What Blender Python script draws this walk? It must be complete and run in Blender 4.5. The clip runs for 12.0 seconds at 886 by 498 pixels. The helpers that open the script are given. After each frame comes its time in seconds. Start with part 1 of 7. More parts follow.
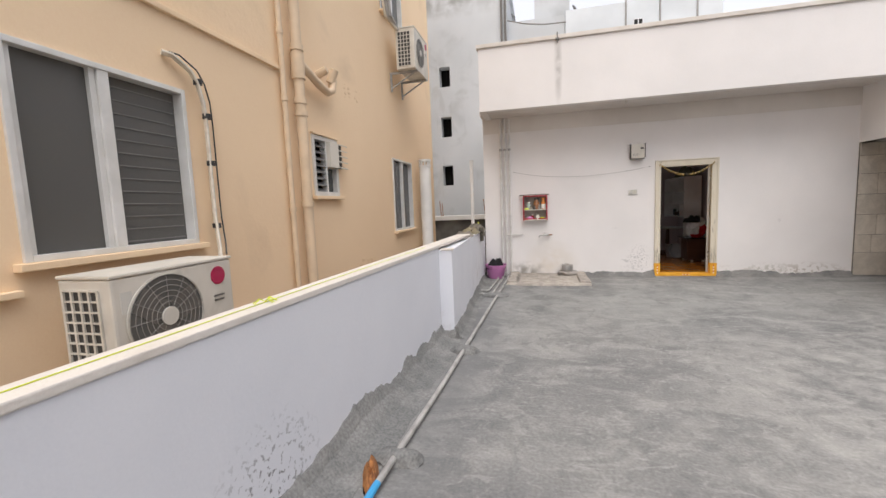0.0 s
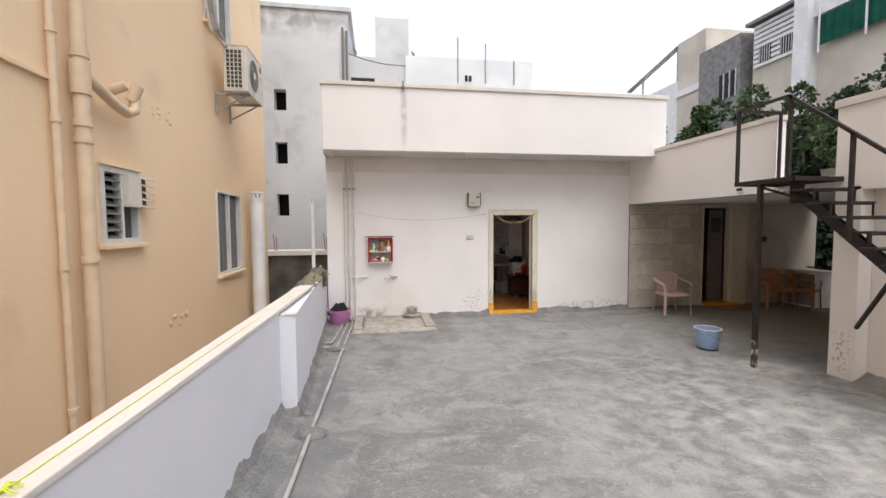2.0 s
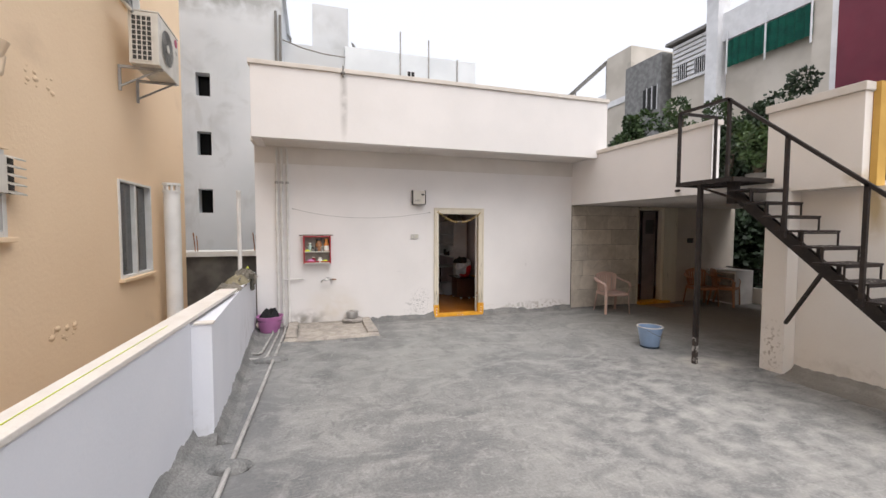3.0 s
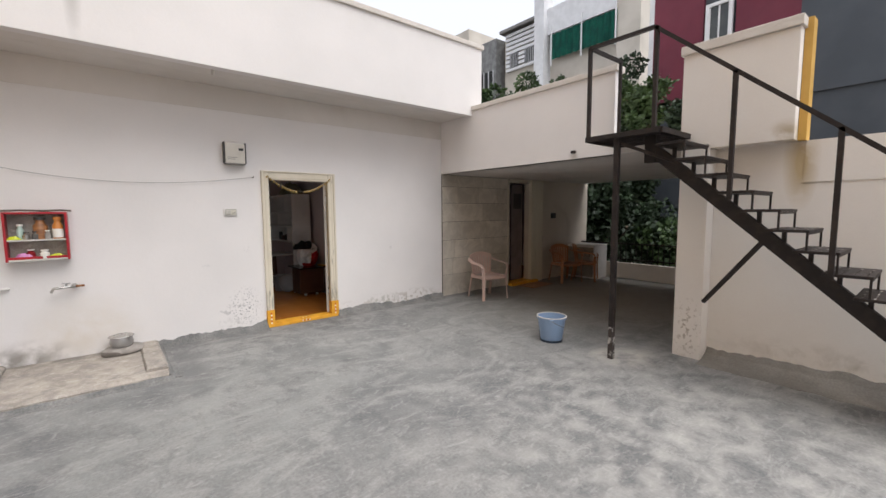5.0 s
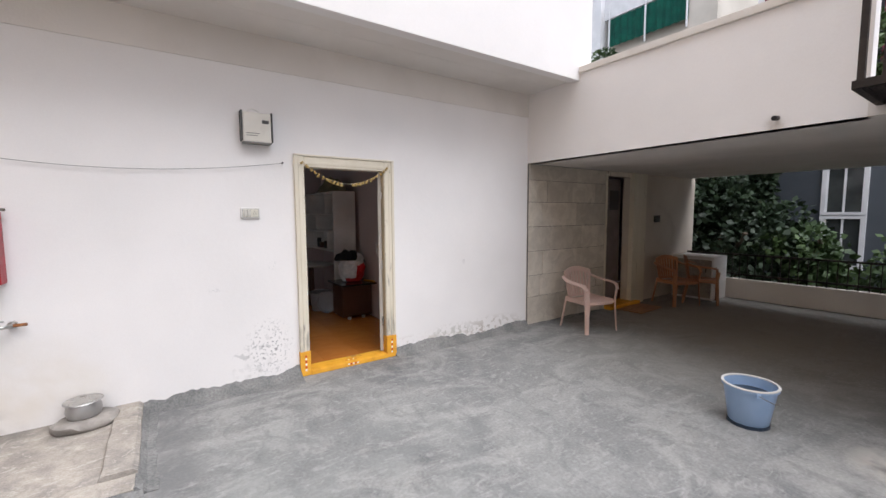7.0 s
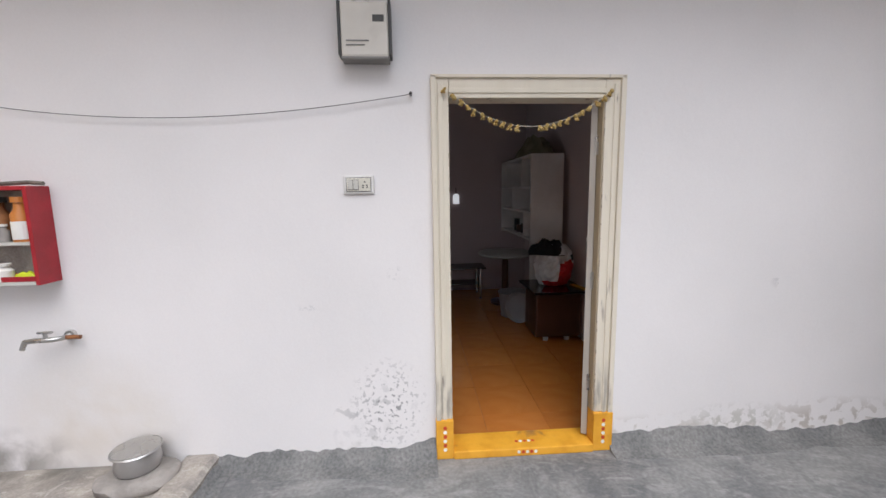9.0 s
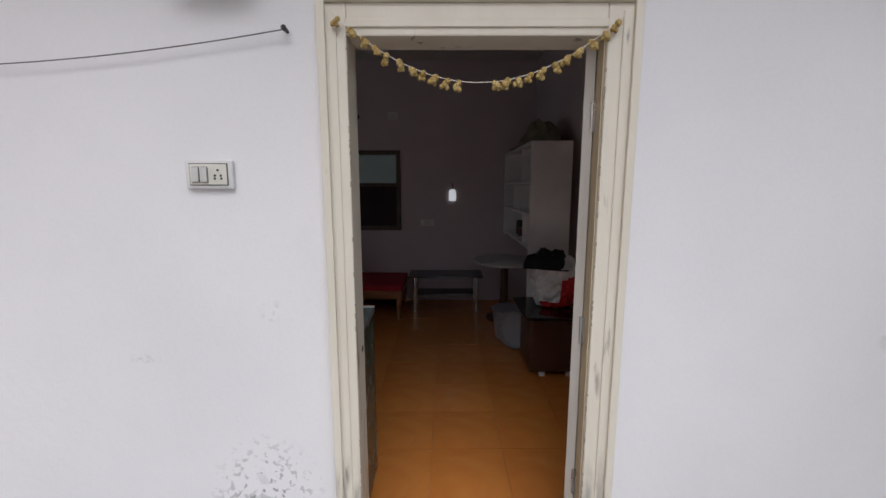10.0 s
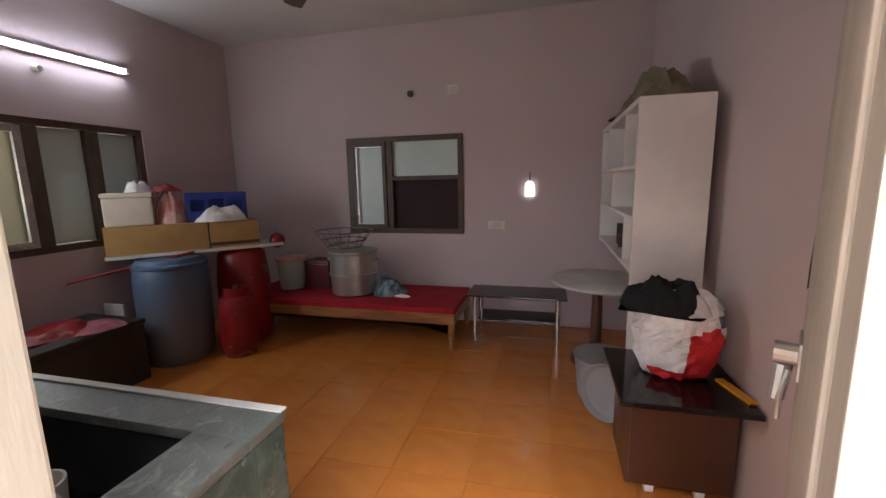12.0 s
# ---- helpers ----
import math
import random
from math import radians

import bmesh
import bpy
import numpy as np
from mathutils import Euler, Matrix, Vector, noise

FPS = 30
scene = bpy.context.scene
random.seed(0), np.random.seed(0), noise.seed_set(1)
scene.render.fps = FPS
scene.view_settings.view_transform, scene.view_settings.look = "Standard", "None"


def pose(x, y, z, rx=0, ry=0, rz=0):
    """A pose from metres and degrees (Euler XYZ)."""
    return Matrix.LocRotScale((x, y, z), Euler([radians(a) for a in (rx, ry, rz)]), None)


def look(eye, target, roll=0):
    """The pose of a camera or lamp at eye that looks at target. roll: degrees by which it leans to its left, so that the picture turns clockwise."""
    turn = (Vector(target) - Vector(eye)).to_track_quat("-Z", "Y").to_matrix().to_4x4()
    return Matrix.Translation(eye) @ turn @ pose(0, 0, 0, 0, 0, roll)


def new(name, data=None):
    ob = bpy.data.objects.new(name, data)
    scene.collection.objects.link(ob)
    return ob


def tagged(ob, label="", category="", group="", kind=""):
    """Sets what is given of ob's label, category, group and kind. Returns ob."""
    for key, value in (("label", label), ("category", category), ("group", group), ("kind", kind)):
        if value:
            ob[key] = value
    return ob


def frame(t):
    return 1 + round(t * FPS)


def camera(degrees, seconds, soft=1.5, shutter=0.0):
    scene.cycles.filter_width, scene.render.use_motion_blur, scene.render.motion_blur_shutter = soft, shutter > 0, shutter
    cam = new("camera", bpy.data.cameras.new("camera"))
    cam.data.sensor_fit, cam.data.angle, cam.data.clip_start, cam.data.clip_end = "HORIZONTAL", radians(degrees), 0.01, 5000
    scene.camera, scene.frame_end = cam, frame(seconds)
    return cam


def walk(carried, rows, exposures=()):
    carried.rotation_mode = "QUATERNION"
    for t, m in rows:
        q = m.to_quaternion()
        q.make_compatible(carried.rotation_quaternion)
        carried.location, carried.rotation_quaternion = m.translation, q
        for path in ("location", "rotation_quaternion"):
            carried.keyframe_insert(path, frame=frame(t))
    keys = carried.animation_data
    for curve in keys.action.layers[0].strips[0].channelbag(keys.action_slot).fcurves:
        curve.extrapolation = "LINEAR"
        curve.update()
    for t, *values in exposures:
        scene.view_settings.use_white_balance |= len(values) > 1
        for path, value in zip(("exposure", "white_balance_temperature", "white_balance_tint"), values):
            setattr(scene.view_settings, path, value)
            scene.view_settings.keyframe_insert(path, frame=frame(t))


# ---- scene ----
cam = camera(94.3, 12.0)
METRES, EYE, TILT, LEAN, TURN = 8.7, 1.5, 0.0, 0.0, 15.4
PATH = [
    (0, (-0.196, 0.09, 1.469), (-0.661, 2.024, 1.261), -2.3),
    (0.5, (-0.296, 0.331, 1.481), (-0.329, 2.305, 1.162), -2.7),
    (1, (-0.328, 0.436, 1.596), (-0.2, 2.394, 1.208), -1.4),
    (1.5, (-0.352, 0.445, 1.75), (-0.133, 2.417, 1.505), -0.6),
    (2, (-0.369, 0.403, 1.827), (-0.051, 2.374, 1.711), -0.4),
    (2.5, (-0.416, 0.509, 1.809), (0.055, 2.45, 1.71), 0.0),
    (4.5, (0.094, 2.218, 1.578), (1.127, 3.921, 1.402), -0.3),
    (5, (0.246, 2.65, 1.582), (1.505, 4.193, 1.398), -0.4),
    (5.5, (0.379, 3.107, 1.584), (1.857, 4.442, 1.397), -0.4),
    (6, (0.598, 3.514, 1.55), (2.233, 4.648, 1.355), -0.2),
    (6.5, (0.753, 3.961, 1.546), (2.274, 5.248, 1.376), 0.1),
    (7, (0.813, 4.476, 1.571), (1.943, 6.117, 1.4), -0.3),
    (7.5, (0.966, 4.993, 1.588), (1.617, 6.87, 1.358), -0.1),
    (7.7, (1.05, 5.157, 1.605), (1.518, 7.083, 1.336), -0.2),
    (9.5, (2.051, 6.668, 1.532), (2.14, 8.646, 1.247), -0.6),
    (10, (2.277, 7.056, 1.548), (2.273, 9.032, 1.243), 0.0),
    (10.5, (2.514, 7.386, 1.55), (2.334, 9.354, 1.242), -0.0),
    (11, (2.58, 7.716, 1.512), (2.231, 9.66, 1.199), -0.4),
    (11.5, (2.559, 8.053, 1.507), (2.072, 9.966, 1.183), -0.3),
    (12, (2.589, 8.26, 1.514), (2.09, 10.169, 1.19), -1.2),
]
walk(cam, [(t, look(eye, target, roll)) for t, eye, target, roll in PATH], exposures=[(0, 0.76, 6280, 11), (1.5, 0.88, 6250, 11), (2.5, 0.82, 6230, 11), (3.5, 0.80, 6230, 11), (4.5, 0.76, 6180, 10), (5.5, 0.86, 6100, 10), (6.5, 1.0, 5950, 11), (7.5, 1.08, 5850, 11), (9.5, 0.78, 5750, 11), (10, 0.70, 5700, 11), (10.5, 0.76, 5700, 11), (11, 0.94, 5850, 12), (11.5, 1.72, 6000, 14), (12, 3.12, 6250, 16)])

# ---- light and exposure ----
world = bpy.data.worlds.new("sky")
scene.world = world
world.use_nodes = True
wn = world.node_tree
sky = wn.nodes.new("ShaderNodeTexSky")
sky.sky_type = "NISHITA"
sky.sun_disc = False
sky.sun_elevation = radians(64)
sky.sun_rotation = radians(171)
sky.air_density, sky.dust_density, sky.ozone_density = 1.0, 6.0, 1.0
sky_grey = wn.nodes.new("ShaderNodeMixRGB")
sky_grey.inputs[0].default_value = 0.80
sky_grey.inputs[2].default_value = (7.6, 7.5, 7.65, 1)
wn.links.new(sky.outputs[0], sky_grey.inputs[1])
wn.links.new(sky_grey.outputs[0], wn.nodes["Background"].inputs[0])
wn.nodes["Background"].inputs[1].default_value = 0.092

sun = new("sun", bpy.data.lights.new("sun", "SUN"))
sun.data.energy, sun.data.angle, sun.data.color = 1.75, radians(60), (1.0, 0.96, 0.9)
sun.matrix_world = look((0.8, -4.8, 10), (0, 0, 0))


# daylight that comes into the room by its west window
bay = new("window_light", bpy.data.lights.new("window_light", "AREA"))
bay.data.shape, bay.data.size, bay.data.size_y = "RECTANGLE", 0.8, 0.8
bay.data.energy, bay.data.color = 2.3, (0.95, 1.0, 0.93)
bay.matrix_world = look((-1.04, 9.82, 1.56), (3, 10.9, 2.1))


# ---- mesh helpers ----
def part(name, bm, material, parent=None, label="", smooth=False):
    """Links a bmesh as one mesh object, under parent if there is one."""
    bmesh.ops.recalc_face_normals(bm, faces=bm.faces)
    me = bpy.data.meshes.new(name)
    bm.to_mesh(me)
    bm.free()
    me.materials.append(material)
    if smooth:
        for p in me.polygons:
            p.use_smooth = True
        me.set_sharp_from_angle(angle=radians(40))
    ob = new(name, me)
    ob.parent = parent
    if label:
        tagged(ob, label)
    return ob


def thing(name, label, category, loc=(0, 0, 0), turn=0, group="", kind=""):
    ob = new(name)
    ob.empty_display_size = 0.1
    ob.location = loc
    ob.rotation_euler = (0, 0, radians(turn))
    return tagged(ob, label, category, group, kind)


def struct(name, bm, material, label, smooth=False):
    return tagged(part(name, bm, material, None, label, smooth), kind="structure")


def box(bm, x0, y0, z0, x1, y1, z1, bevel=0.0, m=None):
    r = bmesh.ops.create_cube(bm, size=1)
    vs = r["verts"]
    for v in vs:
        v.co = Vector(((x0 + x1) / 2 + v.co.x * (x1 - x0), (y0 + y1) / 2 + v.co.y * (y1 - y0), (z0 + z1) / 2 + v.co.z * (z1 - z0)))
        if m:
            v.co = m @ v.co
    if bevel:
        es = list({e for v in vs for e in v.link_edges})
        bmesh.ops.bevel(bm, geom=es, offset=bevel, segments=2, affect="EDGES", profile=0.6)
    return bm


def bx(x0, y0, z0, x1, y1, z1, bevel=0.0):
    return box(bmesh.new(), x0, y0, z0, x1, y1, z1, bevel)


def rod(bm, p0, p1, r0, r1=None, seg=12, caps=True):
    p0, p1 = Vector(p0), Vector(p1)
    r1 = r0 if r1 is None else r1
    q = (p1 - p0).to_track_quat("Z", "Y").to_matrix()
    a = [bm.verts.new(p0 + q @ Vector((r0 * math.cos(t), r0 * math.sin(t), 0))) for t in [2 * math.pi * i / seg for i in range(seg)]]
    b = [bm.verts.new(p1 + q @ Vector((r1 * math.cos(t), r1 * math.sin(t), 0))) for t in [2 * math.pi * i / seg for i in range(seg)]]
    for i in range(seg):
        bm.faces.new((a[i], a[(i + 1) % seg], b[(i + 1) % seg], b[i]))
    if caps:
        bm.faces.new(a[::-1])
        bm.faces.new(b)
    return bm


def bar(bm, p0, p1, w, h=None):
    """A square bar from p0 to p1."""
    p0, p1 = Vector(p0), Vector(p1)
    h = h or w
    d = (p1 - p0).normalized()
    up = Vector((0, 0, 1)) if abs(d.z) < 0.95 else Vector((0, 1, 0))
    s = d.cross(up).normalized()
    u = s.cross(d)
    c = [(-1, -1), (1, -1), (1, 1), (-1, 1)]
    a = [bm.verts.new(p0 + s * i * w / 2 + u * j * h / 2) for i, j in c]
    b = [bm.verts.new(p1 + s * i * w / 2 + u * j * h / 2) for i, j in c]
    for i in range(4):
        bm.faces.new((a[i], a[(i + 1) % 4], b[(i + 1) % 4], b[i]))
    bm.faces.new(a[::-1])
    bm.faces.new(b)
    return bm


def tube(bm, pts, r, seg=8):
    """A bent tube through the points, its rings mitred."""
    pts = [Vector(p) for p in pts]
    rings = []
    for i, p in enumerate(pts):
        d = (pts[min(i + 1, len(pts) - 1)] - pts[max(i - 1, 0)]).normalized()
        ref = Vector((0, 0, 1)) if abs(d.z) < 0.9 else Vector((0, 1, 0))
        s = d.cross(ref).normalized()
        u = s.cross(d)
        rings.append([bm.verts.new(p + r * (s * math.cos(a) + u * math.sin(a))) for a in [2 * math.pi * k / seg for k in range(seg)]])
    for a, b in zip(rings, rings[1:]):
        best = min(range(seg), key=lambda o: sum((a[k].co - b[(k + o) % seg].co).length for k in range(seg)))
        for k in range(seg):
            bm.faces.new((a[k], a[(k + 1) % seg], b[(k + 1 + best) % seg], b[(k + best) % seg]))
    bm.faces.new(rings[0][::-1])
    bm.faces.new(rings[-1])
    return bm


def lathe(bm, profile, seg=28, loc=(0, 0, 0), sx=1.0, sy=1.0):
    """Turns (radius, height) pairs about z."""
    rings = []
    for r, z in profile:
        if r < 1e-4:
            rings.append([bm.verts.new(Vector(loc) + Vector((0, 0, z)))])
        else:
            rings.append([bm.verts.new(Vector(loc) + Vector((sx * r * math.cos(2 * math.pi * k / seg), sy * r * math.sin(2 * math.pi * k / seg), z))) for k in range(seg)])
    for a, b in zip(rings, rings[1:]):
        for k in range(seg):
            k2 = (k + 1) % seg
            f = [a[k % len(a)], a[k2 % len(a)], b[k2 % len(b)], b[k % len(b)]]
            f = [v for i, v in enumerate(f) if v not in f[:i]]
            if len(f) > 2:
                bm.faces.new(f)
    return bm


def solid(xs, ys, zs, empty):
    """A body on a grid of cuts; empty(x, y, z) tells which cells are open. One clean skin."""
    bm = bmesh.new()
    verts = {}

    def vert(i, j, k):
        if (i, j, k) not in verts:
            verts[i, j, k] = bm.verts.new((xs[i], ys[j], zs[k]))
        return verts[i, j, k]

    n = (len(xs) - 1, len(ys) - 1, len(zs) - 1)

    def full(i, j, k):
        if not (0 <= i < n[0] and 0 <= j < n[1] and 0 <= k < n[2]):
            return False
        return not empty((xs[i] + xs[i + 1]) / 2, (ys[j] + ys[j + 1]) / 2, (zs[k] + zs[k + 1]) / 2)

    for i in range(n[0]):
        for j in range(n[1]):
            for k in range(n[2]):
                if full(i, j, k):
                    a, b, c = i + 1, j + 1, k + 1
                    for d, q in (((-1, 0, 0), ((i, j, k), (i, j, c), (i, b, c), (i, b, k))), ((1, 0, 0), ((a, j, k), (a, b, k), (a, b, c), (a, j, c))),
                                 ((0, -1, 0), ((i, j, k), (a, j, k), (a, j, c), (i, j, c))), ((0, 1, 0), ((i, b, k), (i, b, c), (a, b, c), (a, b, k))),
                                 ((0, 0, -1), ((i, j, k), (i, b, k), (a, b, k), (a, j, k))), ((0, 0, 1), ((i, j, c), (a, j, c), (a, b, c), (i, b, c)))):
                        if not full(i + d[0], j + d[1], k + d[2]):
                            bm.faces.new([vert(*p) for p in q])
    return bm


def wall(x0, x1, y0, y1, z0, z1, holes=()):
    """A wall with rectangular holes through its thickness; a hole is (from, to, bottom, top) along the wall."""
    along_x = (x1 - x0) > (y1 - y0)
    cuts = sorted({(x0 if along_x else y0), (x1 if along_x else y1)} | {c for h in holes for c in h[:2]})
    zs = sorted({z0, z1} | {c for h in holes for c in h[2:]})
    if along_x:
        return solid(cuts, [y0, y1], zs, lambda x, y, z: any(h[0] < x < h[1] and h[2] < z < h[3] for h in holes))
    return solid([x0, x1], cuts, zs, lambda x, y, z: any(h[0] < y < h[1] and h[2] < z < h[3] for h in holes))


def cloth(bm, cx, cy, z, w, d, h, seed, n=16, full=3.0, rough=1.0):
    """A crumpled heap of cloth with a folded surface and a skirt that reaches its support."""
    g = []
    for i in range(n + 1):
        row = []
        for j in range(n + 1):
            u, v = 2 * i / n - 1, 2 * j / n - 1
            r = min(1.0, math.hypot(u, v))
            p = Vector((u * 2.3 + seed, v * 2.3, seed * 0.7))
            f = noise.noise(p) * 0.5 + noise.noise(p * 2.7) * 0.25
            edge = max(0.0, 1 - r ** full)
            k = 1 + 0.25 * noise.noise(Vector((u + seed, v - seed, 3)))
            row.append(bm.verts.new((cx + u * w / 2 * k * (1 - 0.15 * abs(v)), cy + v * d / 2 * k * (1 - 0.15 * abs(u)), z + max(0.0, h * edge * (0.75 + f * rough)))))
        g.append(row)
    for i in range(n):
        for j in range(n):
            bm.faces.new((g[i][j], g[i + 1][j], g[i + 1][j + 1], g[i][j + 1]))
    rim = [g[i][0] for i in range(n)] + [g[n][j] for j in range(n)] + [g[i][n] for i in range(n, 0, -1)] + [g[0][j] for j in range(n, 0, -1)]
    bm.faces.new(rim[::-1])
    return bm


def wedge(bm, p0, p1, out, w, h, seed, n=90, ragged=0.5):
    """A smeared mortar fillet along the foot of a wall: uneven in height and width, feathered on the floor."""
    p0, p1, out = Vector(p0), Vector(p1), Vector(out)
    rows = []
    for i in range(n + 1):
        p = p0.lerp(p1, i / n)
        s = i / n * (p1 - p0).length
        a = noise.noise(Vector((s * 1.3 + seed, 0, 0))) + 0.5 * noise.noise(Vector((s * 5.1, seed, 0))) + 0.25 * noise.noise(Vector((s * 17, 0, seed)))
        b = noise.noise(Vector((s * 1.1, 5, seed))) + 0.4 * noise.noise(Vector((s * 6, 9, seed)))
        hh, ww = h * max(0.15, 1 + ragged * a * 1.6), w * max(0.4, 1 + 0.5 * b)
        rows.append([bm.verts.new(p + out * o + Vector((0, 0, z))) for o, z in
                     ((-0.004, 0.0), (-0.004, hh), (0.006, hh * 0.97), (0.02 + ww * 0.10, hh * 0.55), (ww * 0.5, hh * 0.16), (ww, 0.004), (ww + 0.003, 0.0))])
    for a, b in zip(rows, rows[1:]):
        for k in range(6):
            bm.faces.new((a[k], a[k + 1], b[k + 1], b[k]))
    bm.faces.new(rows[0])
    bm.faces.new(rows[-1][::-1])
    return bm


# ---- materials ----
def mat(name, base, rough=0.7, metal=0.0, alt=None, scale=4.0, detail=6.0, lo=0.4, hi=0.6, bump=0.0, bump_scale=60.0, dirt=None, dirt_scale=1.5,
        dirt_lo=0.55, dirt_hi=0.75, grain=0.0, grain_scale=90.0, stretch=(1, 1, 1), vary=0.0, rough_vary=0.12, coat=0.0, distort=0.0, blots=(), patches=()):
    """A surface in two tones, with grain, dirt, bump and uneven gloss."""
    m = bpy.data.materials.new(name)
    m.use_nodes = True
    nt = m.node_tree
    b = nt.nodes["Principled BSDF"]
    b.inputs["Roughness"].default_value = rough
    b.inputs["Metallic"].default_value = metal
    b.inputs["Coat Weight"].default_value = coat
    tc = nt.nodes.new("ShaderNodeTexCoord")
    mp = nt.nodes.new("ShaderNodeMapping")
    mp.inputs["Scale"].default_value = stretch
    nt.links.new(tc.outputs["Object"], mp.inputs[0])

    def tex(s, d=6.0, dist=0.0):
        n = nt.nodes.new("ShaderNodeTexNoise")
        n.inputs["Scale"].default_value, n.inputs["Detail"].default_value, n.inputs["Distortion"].default_value = s, d, dist
        nt.links.new(mp.outputs[0], n.inputs["Vector"])
        return n.outputs["Fac"]

    def ramp(src, a, c):
        r = nt.nodes.new("ShaderNodeMapRange")
        r.inputs["From Min"].default_value, r.inputs["From Max"].default_value = a, c
        nt.links.new(src, r.inputs["Value"])
        return r.outputs[0]

    def mix(fac, a, c, mode="MIX"):
        x = nt.nodes.new("ShaderNodeMixRGB")
        x.blend_type = mode
        for sock, v in zip(x.inputs, (fac, a, c)):
            if isinstance(v, (int, float)):
                sock.default_value = v
            elif isinstance(v, tuple):
                sock.default_value = (*v, 1)
            else:
                nt.links.new(v, sock)
        return x.outputs[0]

    alt = alt or tuple(c * 0.9 for c in base)
    col = mix(ramp(tex(scale, detail, distort), lo, hi), base, alt)
    if dirt:
        col = mix(ramp(tex(dirt_scale, 8, 0.4), dirt_lo, dirt_hi), col, dirt)
    for size, det, crisp, warp, lo_p, hi_p, tint, amount, squash, turn in patches:
        pm = nt.nodes.new("ShaderNodeMapping")
        pm.inputs["Rotation"].default_value = (0, 0, radians(turn))
        pm.inputs["Scale"].default_value = squash
        nt.links.new(tc.outputs["Object"], pm.inputs[0])
        pn = nt.nodes.new("ShaderNodeTexNoise")
        pn.inputs["Scale"].default_value, pn.inputs["Detail"].default_value = size, det
        pn.inputs["Roughness"].default_value, pn.inputs["Distortion"].default_value = crisp, warp
        nt.links.new(pm.outputs[0], pn.inputs["Vector"])
        strength = nt.nodes.new("ShaderNodeMath")
        strength.operation = "MULTIPLY"
        strength.inputs[1].default_value = amount
        nt.links.new(ramp(pn.outputs["Fac"], lo_p, hi_p), strength.inputs[0])
        col = mix(strength.outputs[0], col, tint)
    if grain:
        g = ramp(tex(grain_scale, 3), 0.3, 0.7)
        col = mix(grain, col, mix(g, (0.0, 0.0, 0.0), (1.0, 1.0, 1.0)), "SOFT_LIGHT")
    for centre, radii, tint, amount, grain_size, thresh in blots:
        sub = nt.nodes.new("ShaderNodeVectorMath")
        sub.operation = "SUBTRACT"
        nt.links.new(tc.outputs["Object"], sub.inputs[0])
        sub.inputs[1].default_value = centre
        div = nt.nodes.new("ShaderNodeVectorMath")
        div.operation = "DIVIDE"
        nt.links.new(sub.outputs[0], div.inputs[0])
        div.inputs[1].default_value = radii
        ln = nt.nodes.new("ShaderNodeVectorMath")
        ln.operation = "LENGTH"
        nt.links.new(div.outputs[0], ln.inputs[0])
        near = ramp(ln.outputs["Value"], 1.0, 0.25)
        speck = ramp(tex(grain_size, 4, 0.3), thresh, thresh + (0.06 if grain_size > 12 else 0.25))
        both = nt.nodes.new("ShaderNodeMath")
        both.operation = "MULTIPLY"
        nt.links.new(near, both.inputs[0])
        nt.links.new(speck, both.inputs[1])
        amt = nt.nodes.new("ShaderNodeMath")
        amt.operation = "MULTIPLY"
        amt.inputs[1].default_value = amount
        nt.links.new(both.outputs[0], amt.inputs[0])
        col = mix(amt.outputs[0], col, tint)
    if vary:
        oi = nt.nodes.new("ShaderNodeObjectInfo")
        rr = nt.nodes.new("ShaderNodeMapRange")
        rr.inputs["To Min"].default_value, rr.inputs["To Max"].default_value = 1 - vary, 1 + vary
        nt.links.new(oi.outputs["Random"], rr.inputs["Value"])
        hs = nt.nodes.new("ShaderNodeHueSaturation")
        nt.links.new(rr.outputs[0], hs.inputs["Value"])
        nt.links.new(col, hs.inputs["Color"])
        col = hs.outputs[0]
    nt.links.new(col, b.inputs["Base Color"])
    rv = nt.nodes.new("ShaderNodeMapRange")
    rv.inputs["To Min"].default_value, rv.inputs["To Max"].default_value = max(0.02, rough - rough_vary), min(1, rough + rough_vary)
    nt.links.new(tex(scale * 2.3, 4), rv.inputs["Value"])
    nt.links.new(rv.outputs[0], b.inputs["Roughness"])
    if bump:
        bp = nt.nodes.new("ShaderNodeBump")
        bp.inputs["Strength"].default_value = bump
        bp.inputs["Distance"].default_value = 0.01
        nt.links.new(tex(bump_scale, 5), bp.inputs["Height"])
        nt.links.new(bp.outputs[0], b.inputs["Normal"])
    return m


def glow(name, color, strength):
    m = bpy.data.materials.new(name)
    m.use_nodes = True
    b = m.node_tree.nodes["Principled BSDF"]
    b.inputs["Base Color"].default_value = (*color, 1)
    b.inputs["Emission Color"].default_value = (*color, 1)
    b.inputs["Emission Strength"].default_value = strength
    return m


def glass(name, color, rough, trans):
    m = bpy.data.materials.new(name)
    m.use_nodes = True
    b = m.node_tree.nodes["Principled BSDF"]
    b.inputs["Base Color"].default_value = (*color, 1)
    b.inputs["Roughness"].default_value = rough
    b.inputs["Transmission Weight"].default_value = trans
    b.inputs["IOR"].default_value = 1.45
    return m


